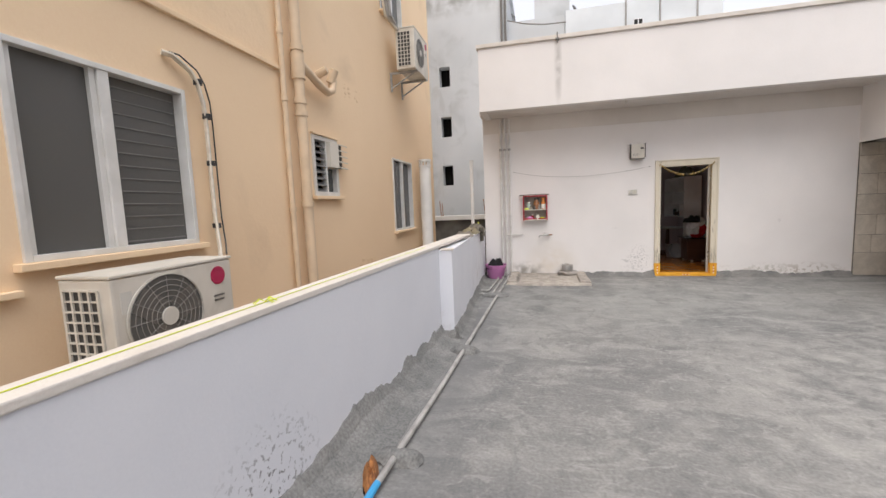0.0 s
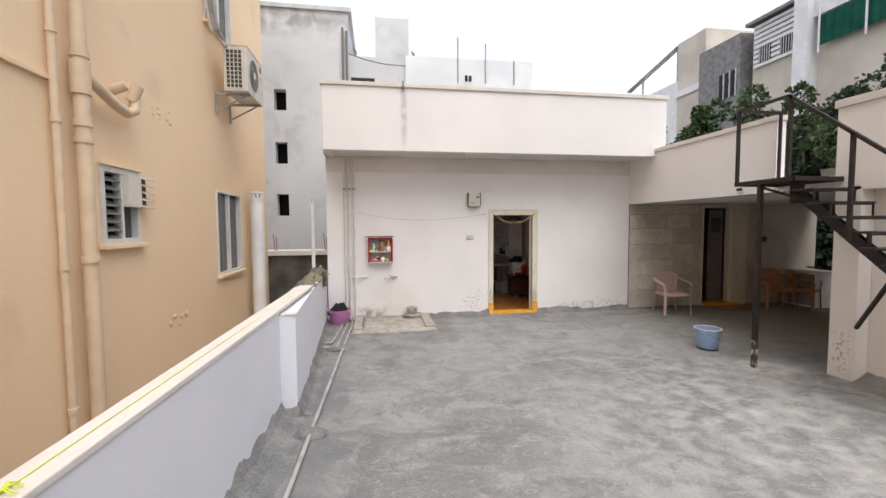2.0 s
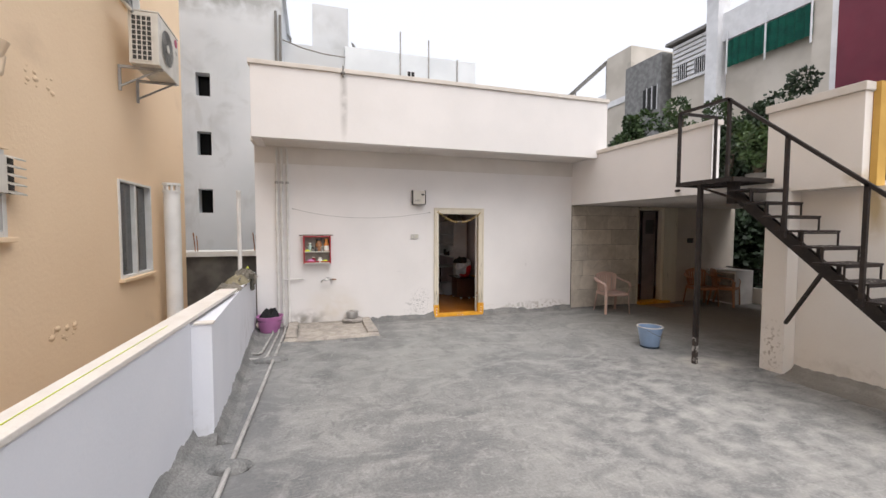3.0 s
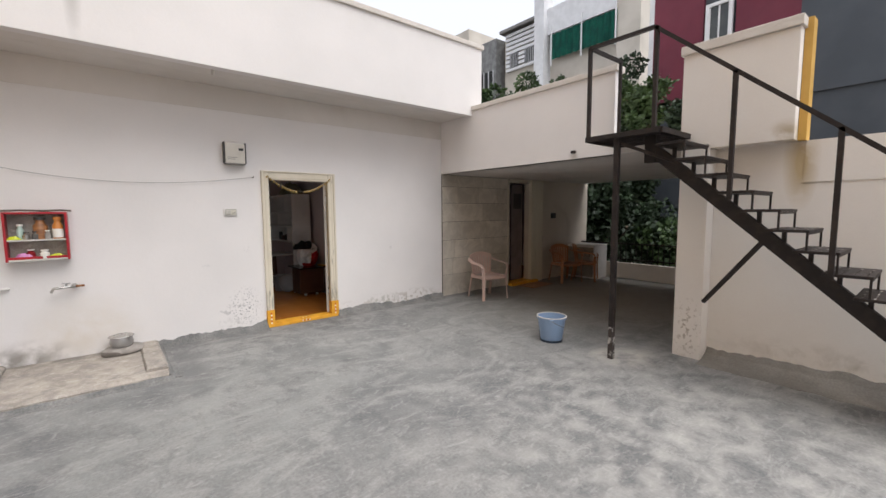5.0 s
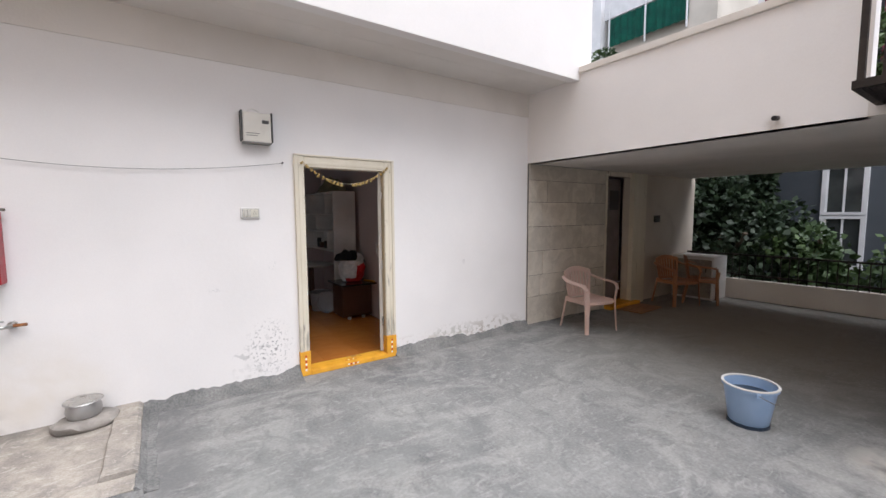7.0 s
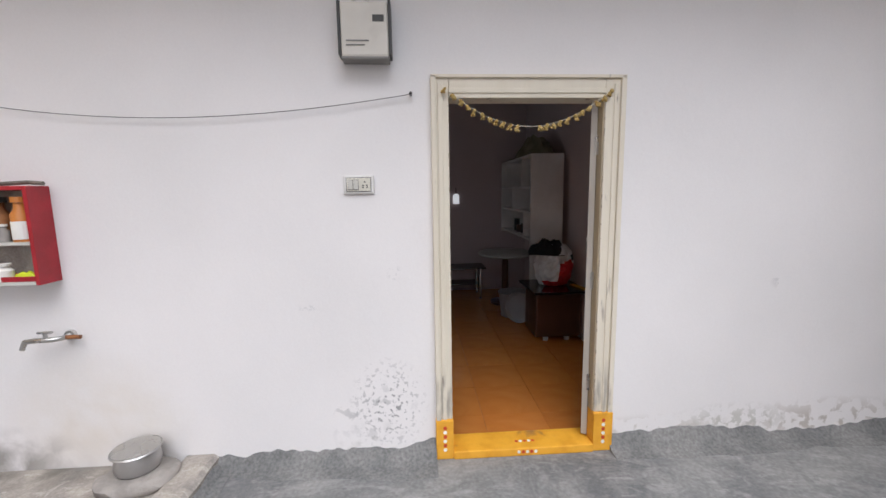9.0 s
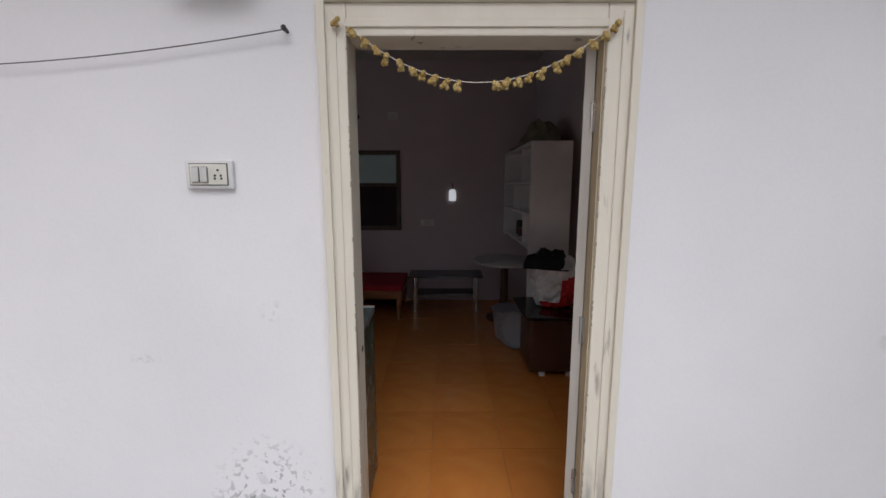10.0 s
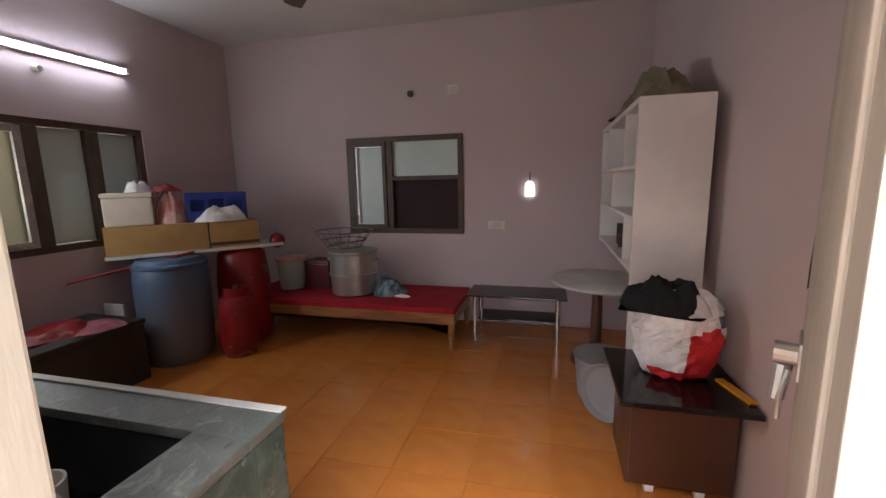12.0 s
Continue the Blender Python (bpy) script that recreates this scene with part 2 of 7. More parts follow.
M_WHITE = mat("white_wall_paint", (0.80, 0.77, 0.755), 0.75, alt=(0.74, 0.715, 0.70), scale=1.2, lo=0.35, hi=0.75, bump=0.10, bump_scale=28, grain=0.05, dirt=(0.60, 0.57, 0.54), dirt_scale=0.9, dirt_lo=0.68, dirt_hi=0.95,
              blots=[((1.60, 8.48, 0.33), (0.24, 0.3, 0.31), (0.17, 0.165, 0.16), 0.75, 40, 0.56), ((1.50, 8.48, 0.30), (0.32, 0.3, 0.20), (0.42, 0.41, 0.40), 0.7, 16, 0.58), ((0.0, 8.48, 0.30), (0.55, 0.3, 0.45), (0.60, 0.52, 0.40), 0.45, 2.5, 0.30),
                     ((-0.50, 8.48, 0.08), (0.48, 0.3, 0.24), (0.24, 0.22, 0.19), 0.85, 6, 0.32), ((4.3, 8.48, 0.10), (0.7, 0.3, 0.16), (0.42, 0.37, 0.32), 0.75, 14, 0.50), ((3.7, 8.48, 0.13), (0.45, 0.3, 0.12), (0.34, 0.33, 0.27), 0.5, 22, 0.50), ((1.50, 8.48, 0.10), (0.30, 0.3, 0.16), (0.30, 0.28, 0.25), 0.6, 12, 0.54), ((1.66, 8.48, 1.10), (0.05, 0.3, 0.05), (0.40, 0.40, 0.40), 0.45, 26, 0.50),
                     ((1.18, 8.48, 0.92), (0.07, 0.3, 0.02), (0.45, 0.45, 0.45), 0.4, 26, 0.50), ((3.9, 8.48, 1.0), (0.06, 0.3, 0.06), (0.42, 0.40, 0.40), 0.35, 24, 0.50),
                     ((0.13, 7.66, 3.75), (0.075, 0.3, 0.75), (0.42, 0.40, 0.38), 0.7, 4, 0.30), ((3.2, 8.48, 0.10), (0.6, 0.3, 0.10), (0.48, 0.44, 0.39), 0.6, 16, 0.52),
                     ((1.2, 8.48, 1.0), (0.5, 0.3, 0.5), (0.5, 0.5, 0.5), 0.5, 9, 0.70), ((4.97, 5.75, 2.27), (0.3, 0.10, 0.10), (0.4, 0.36, 0.3), 0.6, 12, 0.4)])
M_CREAM = mat("cream_wall_paint", (0.82, 0.775, 0.725), 0.75, alt=(0.77, 0.72, 0.665), scale=1.4, lo=0.35, hi=0.75, bump=0.12, bump_scale=28, grain=0.05, dirt=(0.5, 0.45, 0.39), dirt_scale=0.8, dirt_lo=0.65, dirt_hi=0.95,
              blots=[((5.16, 3.52, 2.0), (0.3, 0.14, 0.45), (0.45, 0.33, 0.14), 0.8, 4, 0.30), ((4.97, 4.33, 0.30), (0.1, 0.16, 0.40), (0.38, 0.32, 0.26), 0.8, 26, 0.56),
                     ((5.16, 3.1, 0.75), (0.3, 0.7, 0.6), (0.22, 0.19, 0.16), 0.8, 9, 0.72), ((5.16, 2.4, 0.22), (0.3, 2.2, 0.18), (0.42, 0.37, 0.30), 0.6, 9, 0.48),
                     ((4.97, 3.6, 2.25), (0.3, 0.2, 0.14), (0.42, 0.32, 0.17), 0.7, 6, 0.4)])
M_COOL = mat("bluish_white_paint", (0.71, 0.715, 0.755), 0.7, alt=(0.66, 0.67, 0.715), scale=1.6, lo=0.35, hi=0.75, bump=0.12, bump_scale=30, grain=0.04,
             blots=[((-1.41, 1.62, 0.22), (0.3, 0.42, 0.36), (0.13, 0.13, 0.13), 0.85, 34, 0.57), ((-1.30, 7.0, 0.35), (0.3, 1.2, 0.35), (0.45, 0.44, 0.44), 0.6, 6, 0.5),
                    ((-1.25, 4.4, 0.2), (0.25, 0.2, 0.2), (0.5, 0.49, 0.48), 0.6, 12, 0.5)])
M_COPING = mat("coping_paint", (0.68, 0.635, 0.585), 0.75, alt=(0.60, 0.545, 0.485), scale=5, lo=0.4, hi=0.8, bump=0.4, bump_scale=40)
M_YELLOW = mat("tan_wall_paint", (0.86, 0.655, 0.435), 0.8, alt=(0.82, 0.615, 0.40), scale=0.8, lo=0.35, hi=0.75, bump=0.3, bump_scale=25, grain=0.05, dirt=(0.58, 0.42, 0.27), dirt_scale=0.7, dirt_lo=0.6, dirt_hi=0.9)
M_PIPE_TAN = mat("tan_painted_pipe", (0.70, 0.54, 0.37), 0.55, scale=6, bump=0.05)
M_CEMENT = mat("cement_floor", (0.175, 0.174, 0.170), 0.78, alt=(0.225, 0.221, 0.214), scale=0.9, detail=10, lo=0.38, hi=0.62, distort=0.6, bump=0.22, bump_scale=34, grain=0.20, grain_scale=48,
               patches=[(0.60, 9, 0.55, 1.4, 0.46, 0.62, (0.120, 0.121, 0.123), 0.85, (1, 1, 1), 0),
                        (1.3, 11, 0.60, 1.8, 0.48, 0.62, (0.30, 0.293, 0.278), 0.60, (1, 1.7, 1), 35),
                        (2.3, 11, 0.58, 2.4, 0.52, 0.64, (0.125, 0.126, 0.127), 0.50, (1.6, 1, 1), -20),
                        (4.0, 11, 0.60, 2.6, 0.53, 0.66, (0.36, 0.35, 0.335), 0.40, (1, 2.2, 1), 55),
                        (8.0, 9, 0.58, 1.5, 0.55, 0.68, (0.25, 0.26, 0.248), 0.25, (2.2, 1, 1), 15),
                        (30, 6, 0.6, 0.8, 0.62, 0.68, (0.40, 0.39, 0.37), 0.12, (1, 1, 1), 0)],
               blots=[((3.4, 3.2, 0), (3.4, 3.0, 1), (0.42, 0.405, 0.38), 0.55, 4.5, 0.42), ((4.55, 4.75, 0), (0.50, 0.42, 1), (0.47, 0.44, 0.40), 0.85, 5, 0.33), ((4.45, 4.95, 0), (0.30, 0.16, 1), (0.50, 0.47, 0.43), 0.9, 9, 0.25), ((1.0, 6.3, 0), (2.6, 1.8, 1), (0.27, 0.275, 0.262), 0.5, 3.0, 0.35),
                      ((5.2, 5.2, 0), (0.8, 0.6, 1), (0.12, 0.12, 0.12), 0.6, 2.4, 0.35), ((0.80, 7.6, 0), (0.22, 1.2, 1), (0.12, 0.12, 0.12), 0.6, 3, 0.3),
                      ((7.2, 6.6, 0), (3.2, 2.4, 1), (0.27, 0.245, 0.21), 0.8, 3.0, 0.15), ((-0.9, 4.0, 0), (0.35, 4.5, 1), (0.15, 0.15, 0.15), 0.6, 3, 0.25)])
M_MORTAR = mat("grey_mortar", (0.150, 0.150, 0.146), 0.9, alt=(0.21, 0.206, 0.198), scale=4, detail=9, bump=0.5, bump_scale=30, grain=0.3, grain_scale=60)
M_MORTAR_WARM = mat("brown_grey_mortar", (0.165, 0.152, 0.135), 0.9, alt=(0.22, 0.205, 0.185), scale=3, detail=10, bump=0.4, bump_scale=24, grain=0.15, grain_scale=60)
M_PIT = mat("pale_cement", (0.39, 0.35, 0.305), 0.85, alt=(0.29, 0.26, 0.23), scale=4, detail=9, distort=0.8, bump=0.6, bump_scale=30, dirt=(0.24, 0.22, 0.20), dirt_scale=5, dirt_lo=0.55, dirt_hi=0.7, grain=0.2,
            patches=[(6, 12, 0.62, 2.0, 0.55, 0.62, (0.50, 0.46, 0.41), 0.6, (1, 1.8, 1), 30), (3.0, 12, 0.6, 1.6, 0.56, 0.64, (0.25, 0.225, 0.19), 0.6, (1, 1, 1), 0)],
            blots=[((-0.3, 8.46, 0.05), (0.6, 0.18, 1), (0.13, 0.12, 0.10), 0.8, 4, 0.30), ((-0.62, 7.9, 0.05), (0.05, 0.6, 1), (0.12, 0.11, 0.10), 0.7, 4, 0.25)])
M_STONE = mat("grey_stone", (0.24, 0.22, 0.20), 0.8, alt=(0.34, 0.31, 0.28), scale=9, bump=0.7, bump_scale=30)
M_CLAD = mat("stone_cladding", (0.60, 0.545, 0.465), 0.6, alt=(0.51, 0.46, 0.39), scale=5, detail=8, distort=1.2, bump=0.3, vary=0.12, grain=0.15)
M_IRON = mat("dark_iron", (0.020, 0.015, 0.014), 0.55, 0.3, alt=(0.040, 0.028, 0.023), scale=12, bump=0.3, bump_scale=60, lo=0.45, hi=0.75)
M_IRON_WORN = mat("worn_iron", (0.05, 0.04, 0.037), 0.65, 0.2, alt=(0.45, 0.43, 0.40), scale=14, lo=0.52, hi=0.62, bump=0.5)
M_FRAME = mat("cream_door_paint", (0.71, 0.65, 0.53), 0.55, alt=(0.665, 0.605, 0.485), scale=2, stretch=(5, 5, 0.8), lo=0.4, hi=0.7, bump=0.15, bump_scale=10, dirt=(0.30, 0.26, 0.21), dirt_scale=3, dirt_lo=0.64, dirt_hi=0.70,
              blots=[((1.92, 8.46, 0.34), (0.2, 0.3, 0.22), (0.25, 0.23, 0.20), 0.7, 8, 0.40), ((2.85, 8.46, 0.34), (0.2, 0.3, 0.24), (0.25, 0.23, 0.20), 0.7, 8, 0.40)])
# Cream door paint darkened: the open leaf's shade is put into its colour.
M_LEAFSHADE = mat("shaded_door_paint", (0.46, 0.42, 0.37), 0.5, alt=(0.39, 0.355, 0.31), scale=2, stretch=(4, 4, 0.8), bump=0.12)
M_CHIP = mat("bare_brown_wood", (0.36, 0.30, 0.22), 0.9)
M_THRESH = mat("orange_threshold", (0.80, 0.40, 0.03), 0.55, alt=(0.70, 0.33, 0.02), scale=9, bump=0.3, bump_scale=40, dirt=(0.38, 0.18, 0.05), dirt_scale=9, dirt_lo=0.62, dirt_hi=0.72)
M_RED = mat("red_metal", (0.42, 0.018, 0.028), 0.4, alt=(0.33, 0.014, 0.022), scale=8, bump=0.1)
M_REDDOT = mat("red_dot", (0.55, 0.06, 0.02), 0.6)
M_WDOT = mat("white_dot", (0.85, 0.82, 0.76), 0.6)
M_PVC = mat("white_pvc", (0.72, 0.70, 0.67), 0.45, alt=(0.62, 0.60, 0.57), scale=5, bump=0.05)
M_WHITEPIPE = mat("bright_white_pvc", (0.86, 0.85, 0.83), 0.4, alt=(0.78, 0.77, 0.75), scale=3)
M_GREYPIPE = mat("grey_floor_pipe", (0.40, 0.385, 0.365), 0.7, alt=(0.27, 0.26, 0.245), scale=7, bump=0.4, lo=0.4, hi=0.65)
M_RUST = mat("rust", (0.38, 0.16, 0.05), 0.85, alt=(0.20, 0.08, 0.03), scale=20, bump=0.6)
M_BLUEPIPE = mat("blue_pipe", (0.05, 0.32, 0.62), 0.5)
M_ALU = mat("aluminium_frame", (0.72, 0.71, 0.69), 0.4, 0.15, alt=(0.64, 0.63, 0.60), scale=5)
M_MESH = mat("dark_window_mesh", (0.10, 0.097, 0.092), 0.35, alt=(0.10, 0.097, 0.09), scale=3, grain=0.2, grain_scale=300)
M_PANE = mat("dark_window_pane", (0.045, 0.05, 0.05), 0.08, alt=(0.07, 0.075, 0.072), scale=1.5, rough_vary=0.03)
M_BLIND = mat("grey_louvre", (0.20, 0.195, 0.185), 0.4, scale=4)
M_AC = mat("ac_plastic", (0.68, 0.64, 0.57), 0.45, alt=(0.60, 0.565, 0.50), scale=3, bump=0.05, dirt=(0.45, 0.41, 0.35), dirt_scale=4, dirt_lo=0.6, dirt_hi=0.85)
M_ACDARK = mat("ac_dark", (0.05, 0.048, 0.045), 0.5)
M_FIN = mat("ac_fin", (0.19, 0.18, 0.165), 0.4, 0.3)
M_WELL = mat("fan_well_grey", (0.13, 0.125, 0.115), 0.6)
M_WIRE = mat("grey_wire", (0.30, 0.285, 0.26), 0.5)
M_LOGO = mat("dark_pink_badge", (0.42, 0.02, 0.08), 0.4)
M_CREAMTUBE = mat("foam_sleeve", (0.70, 0.64, 0.54), 0.8, alt=(0.6, 0.54, 0.45), scale=20, bump=0.3)
M_BLACK = mat("black_plastic", (0.018, 0.018, 0.02), 0.4, alt=(0.03, 0.03, 0.03), scale=5)
M_GREYBLD = mat("grey_white_facade", (0.62, 0.635, 0.65), 0.85, alt=(0.54, 0.56, 0.575), scale=0.6, detail=8, lo=0.35, hi=0.7, bump=0.3, dirt=(0.40, 0.41, 0.41), dirt_scale=0.9, dirt_lo=0.58, dirt_hi=0.78,
                patches=[(1.3, 12, 0.65, 1.5, 0.58, 0.66, (0.42, 0.42, 0.41), 0.30, (1, 1, 0.25), 0)],
                blots=[((-4, 14, 8.2), (6, 1.5, 0.7), (0.28, 0.28, 0.27), 0.8, 2.5, 0.38)])
M_DARKCEM = mat("dark_cement", (0.16, 0.15, 0.135), 0.9, alt=(0.09, 0.085, 0.08), scale=2, bump=0.4)
M_DARKHOLE = mat("dark_room", (0.02, 0.02, 0.02), 0.9)
M_PURPLE = mat("pink_purple_plastic", (0.56, 0.22, 0.46), 0.35, alt=(0.51, 0.19, 0.42), scale=4)
M_BUCKET = mat("pale_blue_plastic", (0.30, 0.42, 0.62), 0.35, alt=(0.26, 0.375, 0.57), scale=4)
M_BUCKETIN = mat("dark_bucket_blue", (0.02, 0.035, 0.06), 0.4)
M_CLOTHBLK = mat("black_cloth", (0.006, 0.006, 0.007), 0.95, alt=(0.012, 0.012, 0.014), scale=8, bump=0.5)
M_RAG = mat("grey_brown_rag", (0.10, 0.090, 0.072), 0.95, alt=(0.21, 0.185, 0.15), scale=9, bump=0.9, bump_scale=40)
M_CHAIR = mat("dusty_pink_plastic", (0.56, 0.40, 0.34), 0.4, alt=(0.50, 0.355, 0.30), scale=3)
M_CHAIRBR = mat("brown_orange_plastic", (0.42, 0.19, 0.09), 0.4, alt=(0.36, 0.16, 0.075), scale=3)
M_STEEL = mat("steel", (0.58, 0.57, 0.55), 0.28, 0.95, alt=(0.48, 0.47, 0.45), scale=4, rough_vary=0.1, bump=0.05)
M_ALUPOT = mat("dull_aluminium", (0.50, 0.485, 0.47), 0.42, 0.75, alt=(0.40, 0.39, 0.38), scale=5, rough_vary=0.08, bump=0.05)
M_REVEAL = mat("darker_tan_reveal", (0.50, 0.41, 0.27), 0.65, alt=(0.44, 0.36, 0.24), scale=2, stretch=(4, 4, 0.7), bump=0.1)
M_CHROME = mat("chrome", (0.75, 0.75, 0.75), 0.12, 1.0)
M_LEAF = mat("leaf_green", (0.065, 0.11, 0.030), 0.55, alt=(0.022, 0.046, 0.014), scale=1.6, lo=0.35, hi=0.65)
M_LEAF_D = mat("dark_leaf_green", (0.026, 0.050, 0.017), 0.6, alt=(0.010, 0.022, 0.008), scale=1.5, lo=0.35, hi=0.65)
M_BARK = mat("bark", (0.16, 0.12, 0.085), 0.9, alt=(0.09, 0.07, 0.05), scale=9, bump=0.9)
M_MAROON = mat("maroon_facade", (0.155, 0.022, 0.042), 0.7, alt=(0.13, 0.018, 0.036), scale=1.0)
M_SLATE = mat("slate_facade", (0.070, 0.080, 0.094), 0.7, alt=(0.058, 0.067, 0.080), scale=1.0)
M_TRIM = mat("white_trim", (0.74, 0.74, 0.75), 0.6, scale=2)
M_BEIGE = mat("beige_facade", (0.60, 0.55, 0.48), 0.8, alt=(0.50, 0.455, 0.39), scale=0.5, bump=0.2, dirt=(0.30, 0.27, 0.23), dirt_scale=0.6, dirt_lo=0.62, dirt_hi=0.85)
M_GREYTEX = mat("grey_textured_facade", (0.24, 0.24, 0.235), 0.9, alt=(0.17, 0.17, 0.168), scale=3, bump=0.8, bump_scale=12)
M_GREEN = mat("green_shade_net", (0.012, 0.16, 0.11), 0.85, alt=(0.01, 0.12, 0.085), scale=2, grain=0.3)
M_OCHRE = mat("ochre_paint", (0.62, 0.38, 0.09), 0.75, alt=(0.52, 0.31, 0.07), scale=2)
M_GROUND = mat("street_ground", (0.10, 0.095, 0.085), 0.95, alt=(0.16, 0.15, 0.13), scale=0.3, bump=0.4)
M_PORCH = mat("stained_porch_paint", (0.63, 0.56, 0.48), 0.75, alt=(0.55, 0.485, 0.41), scale=1.6, lo=0.35, hi=0.7, bump=0.12, dirt=(0.33, 0.28, 0.22), dirt_scale=1.2, dirt_lo=0.6, dirt_hi=0.85)
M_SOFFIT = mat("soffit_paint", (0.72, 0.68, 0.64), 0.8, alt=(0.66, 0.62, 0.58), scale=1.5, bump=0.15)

M_ROOM = mat("mauve_room_paint", (0.58, 0.485, 0.49), 0.7, alt=(0.53, 0.44, 0.445), scale=1.0, lo=0.35, hi=0.75, bump=0.12, bump_scale=30)
M_CEIL = mat("ceiling_paint", (0.62, 0.60, 0.58), 0.8, scale=1.2, bump=0.1)
M_TILE = mat("orange_floor_tile", (0.54, 0.195, 0.038), 0.22, alt=(0.44, 0.145, 0.026), scale=2.6, detail=7, distort=0.7, lo=0.35, hi=0.7, vary=0.04, coat=0.2, rough_vary=0.08, patches=[(1.1, 8, 0.6, 1.5, 0.48, 0.66, (0.64, 0.27, 0.065), 0.5, (1, 1, 1), 0)])
M_GROUT = mat("dark_grout", (0.42, 0.175, 0.045), 0.7)
M_MARBLE = mat("green_marble", (0.035, 0.068, 0.058), 0.25, alt=(0.085, 0.13, 0.115), scale=6, detail=9, distort=2.2, lo=0.45, hi=0.7, grain=0.15)
M_MARBLETOP = mat("worn_grey_green_stone", (0.085, 0.10, 0.09), 0.42, alt=(0.135, 0.15, 0.135), scale=6, detail=9, distort=1.8, lo=0.35, hi=0.7, bump=0.25, patches=[(9, 12, 0.65, 1.5, 0.56, 0.62, (0.26, 0.28, 0.25), 0.5, (1, 1, 1), 0), (16, 8, 0.6, 1, 0.62, 0.66, (0.03, 0.035, 0.03), 0.7, (1, 1, 1), 0)])
M_EDGE = mat("pale_stone_edge", (0.62, 0.62, 0.58), 0.45, scale=10)
M_WATER = mat("dark_water", (0.008, 0.012, 0.012), 0.04, alt=(0.01, 0.015, 0.015), rough_vary=0.0)
M_BROWNFRAME = mat("brown_window_frame", (0.105, 0.072, 0.052), 0.5, alt=(0.075, 0.05, 0.037), scale=5, stretch=(4, 4, 1))
M_UNLITFILL = mat("unlit_maroon_fill", (0.022, 0.004, 0.006), 0.7)
M_FROST = mat("frosted_pane", (0.60, 0.72, 0.70), 0.35, alt=(0.55, 0.67, 0.65), scale=2)
# Green-grey tint stands for the dim outdoor light seen through the open light.
M_SUNPANE = glass("dimmed_view_pane", (0.32, 0.35, 0.27), 0.55, 0.6)
M_LAMINATE = mat("white_laminate", (0.82, 0.79, 0.77), 0.4, alt=(0.67, 0.64, 0.62), scale=2)
M_REDCLOTH = mat("red_cloth", (0.36, 0.006, 0.018), 0.9, alt=(0.29, 0.005, 0.014), scale=7, bump=0.5, bump_scale=50)
M_WOOD = mat("brown_wood", (0.34, 0.15, 0.055), 0.4, alt=(0.22, 0.09, 0.035), scale=3, stretch=(1, 8, 8), bump=0.1)
M_DKWOOD = mat("dark_brown_laminate", (0.085, 0.033, 0.018), 0.35, alt=(0.065, 0.025, 0.014), scale=3)
M_GLOSSBLK = mat("black_glossy_top", (0.012, 0.010, 0.010), 0.08, alt=(0.02, 0.015, 0.014), rough_vary=0.03)
M_DRUMBLUE = mat("blue_drum_plastic", (0.040, 0.10, 0.22), 0.5, alt=(0.075, 0.11, 0.17), scale=2.2, lo=0.35, hi=0.65, bump=0.1, blots=[((0, 0, 0.05), (1.2, 1.2, 0.85), (0.17, 0.165, 0.185), 0.95, 2.0, 0.0)])
M_DULLPINK = mat("dull_pink_cloth", (0.30, 0.09, 0.11), 0.9, alt=(0.22, 0.06, 0.08), scale=8, bump=0.4)
M_CYL = mat("red_cylinder_paint", (0.27, 0.008, 0.014), 0.4, alt=(0.20, 0.008, 0.010), scale=6, bump=0.1, dirt=(0.25, 0.12, 0.08), dirt_scale=12, dirt_lo=0.62, dirt_hi=0.7)
M_CARTON = mat("brown_cardboard", (0.40, 0.235, 0.085), 0.85, alt=(0.34, 0.19, 0.07), scale=4)
M_ICEBOX = mat("cream_foam_box", (0.62, 0.54, 0.46), 0.8, scale=5, bump=0.2)
M_CRATE = mat("blue_crate", (0.02, 0.05, 0.28), 0.4)
M_PINKBAG = mat("pink_bag", (0.55, 0.22, 0.20), 0.5, alt=(0.62, 0.42, 0.38), scale=9)
M_WHITEBAG = mat("white_bag", (0.82, 0.81, 0.83), 0.5, alt=(0.66, 0.65, 0.67), scale=9, bump=0.5)
M_MINT = mat("mint_plastic", (0.44, 0.56, 0.50), 0.4)
M_MAROONBOX = mat("maroon_plastic", (0.14, 0.03, 0.04), 0.4)
M_TEAL = mat("teal_cloth", (0.05, 0.10, 0.12), 0.9, alt=(0.25, 0.33, 0.35), scale=18)
M_DIMLEAF = mat("dim_mauve_leaf", (0.20, 0.165, 0.16), 0.6, alt=(0.16, 0.13, 0.125), scale=3)
M_BALL = mat("pearl_grey_plastic", (0.30, 0.29, 0.30), 0.35)
M_OLIVE = mat("olive_sacking", (0.17, 0.145, 0.085), 0.9, alt=(0.26, 0.225, 0.145), scale=7, bump=0.8)
M_REDBAG = mat("red_print", (0.55, 0.012, 0.02), 0.5)
M_FLOWER = mat("dried_flower", (0.34, 0.22, 0.06), 0.9, alt=(0.46, 0.34, 0.13), scale=40)
M_TUBE = glow("tube_glow", (0.88, 0.94, 1.0), 3.4)
M_PILOT = glow("night_lamp_glow", (1.0, 0.98, 0.92), 0.28)
M_SWITCH = mat("switch_plate", (0.72, 0.69, 0.60), 0.4, alt=(0.62, 0.59, 0.5), scale=9)
M_LIME = mat("lime_plastic", (0.62, 0.70, 0.02), 0.4)
M_ORANGE = mat("orange_jar", (0.55, 0.20, 0.04), 0.4)
M_PAPERLBL = mat("pale_label", (0.62, 0.60, 0.55), 0.6)

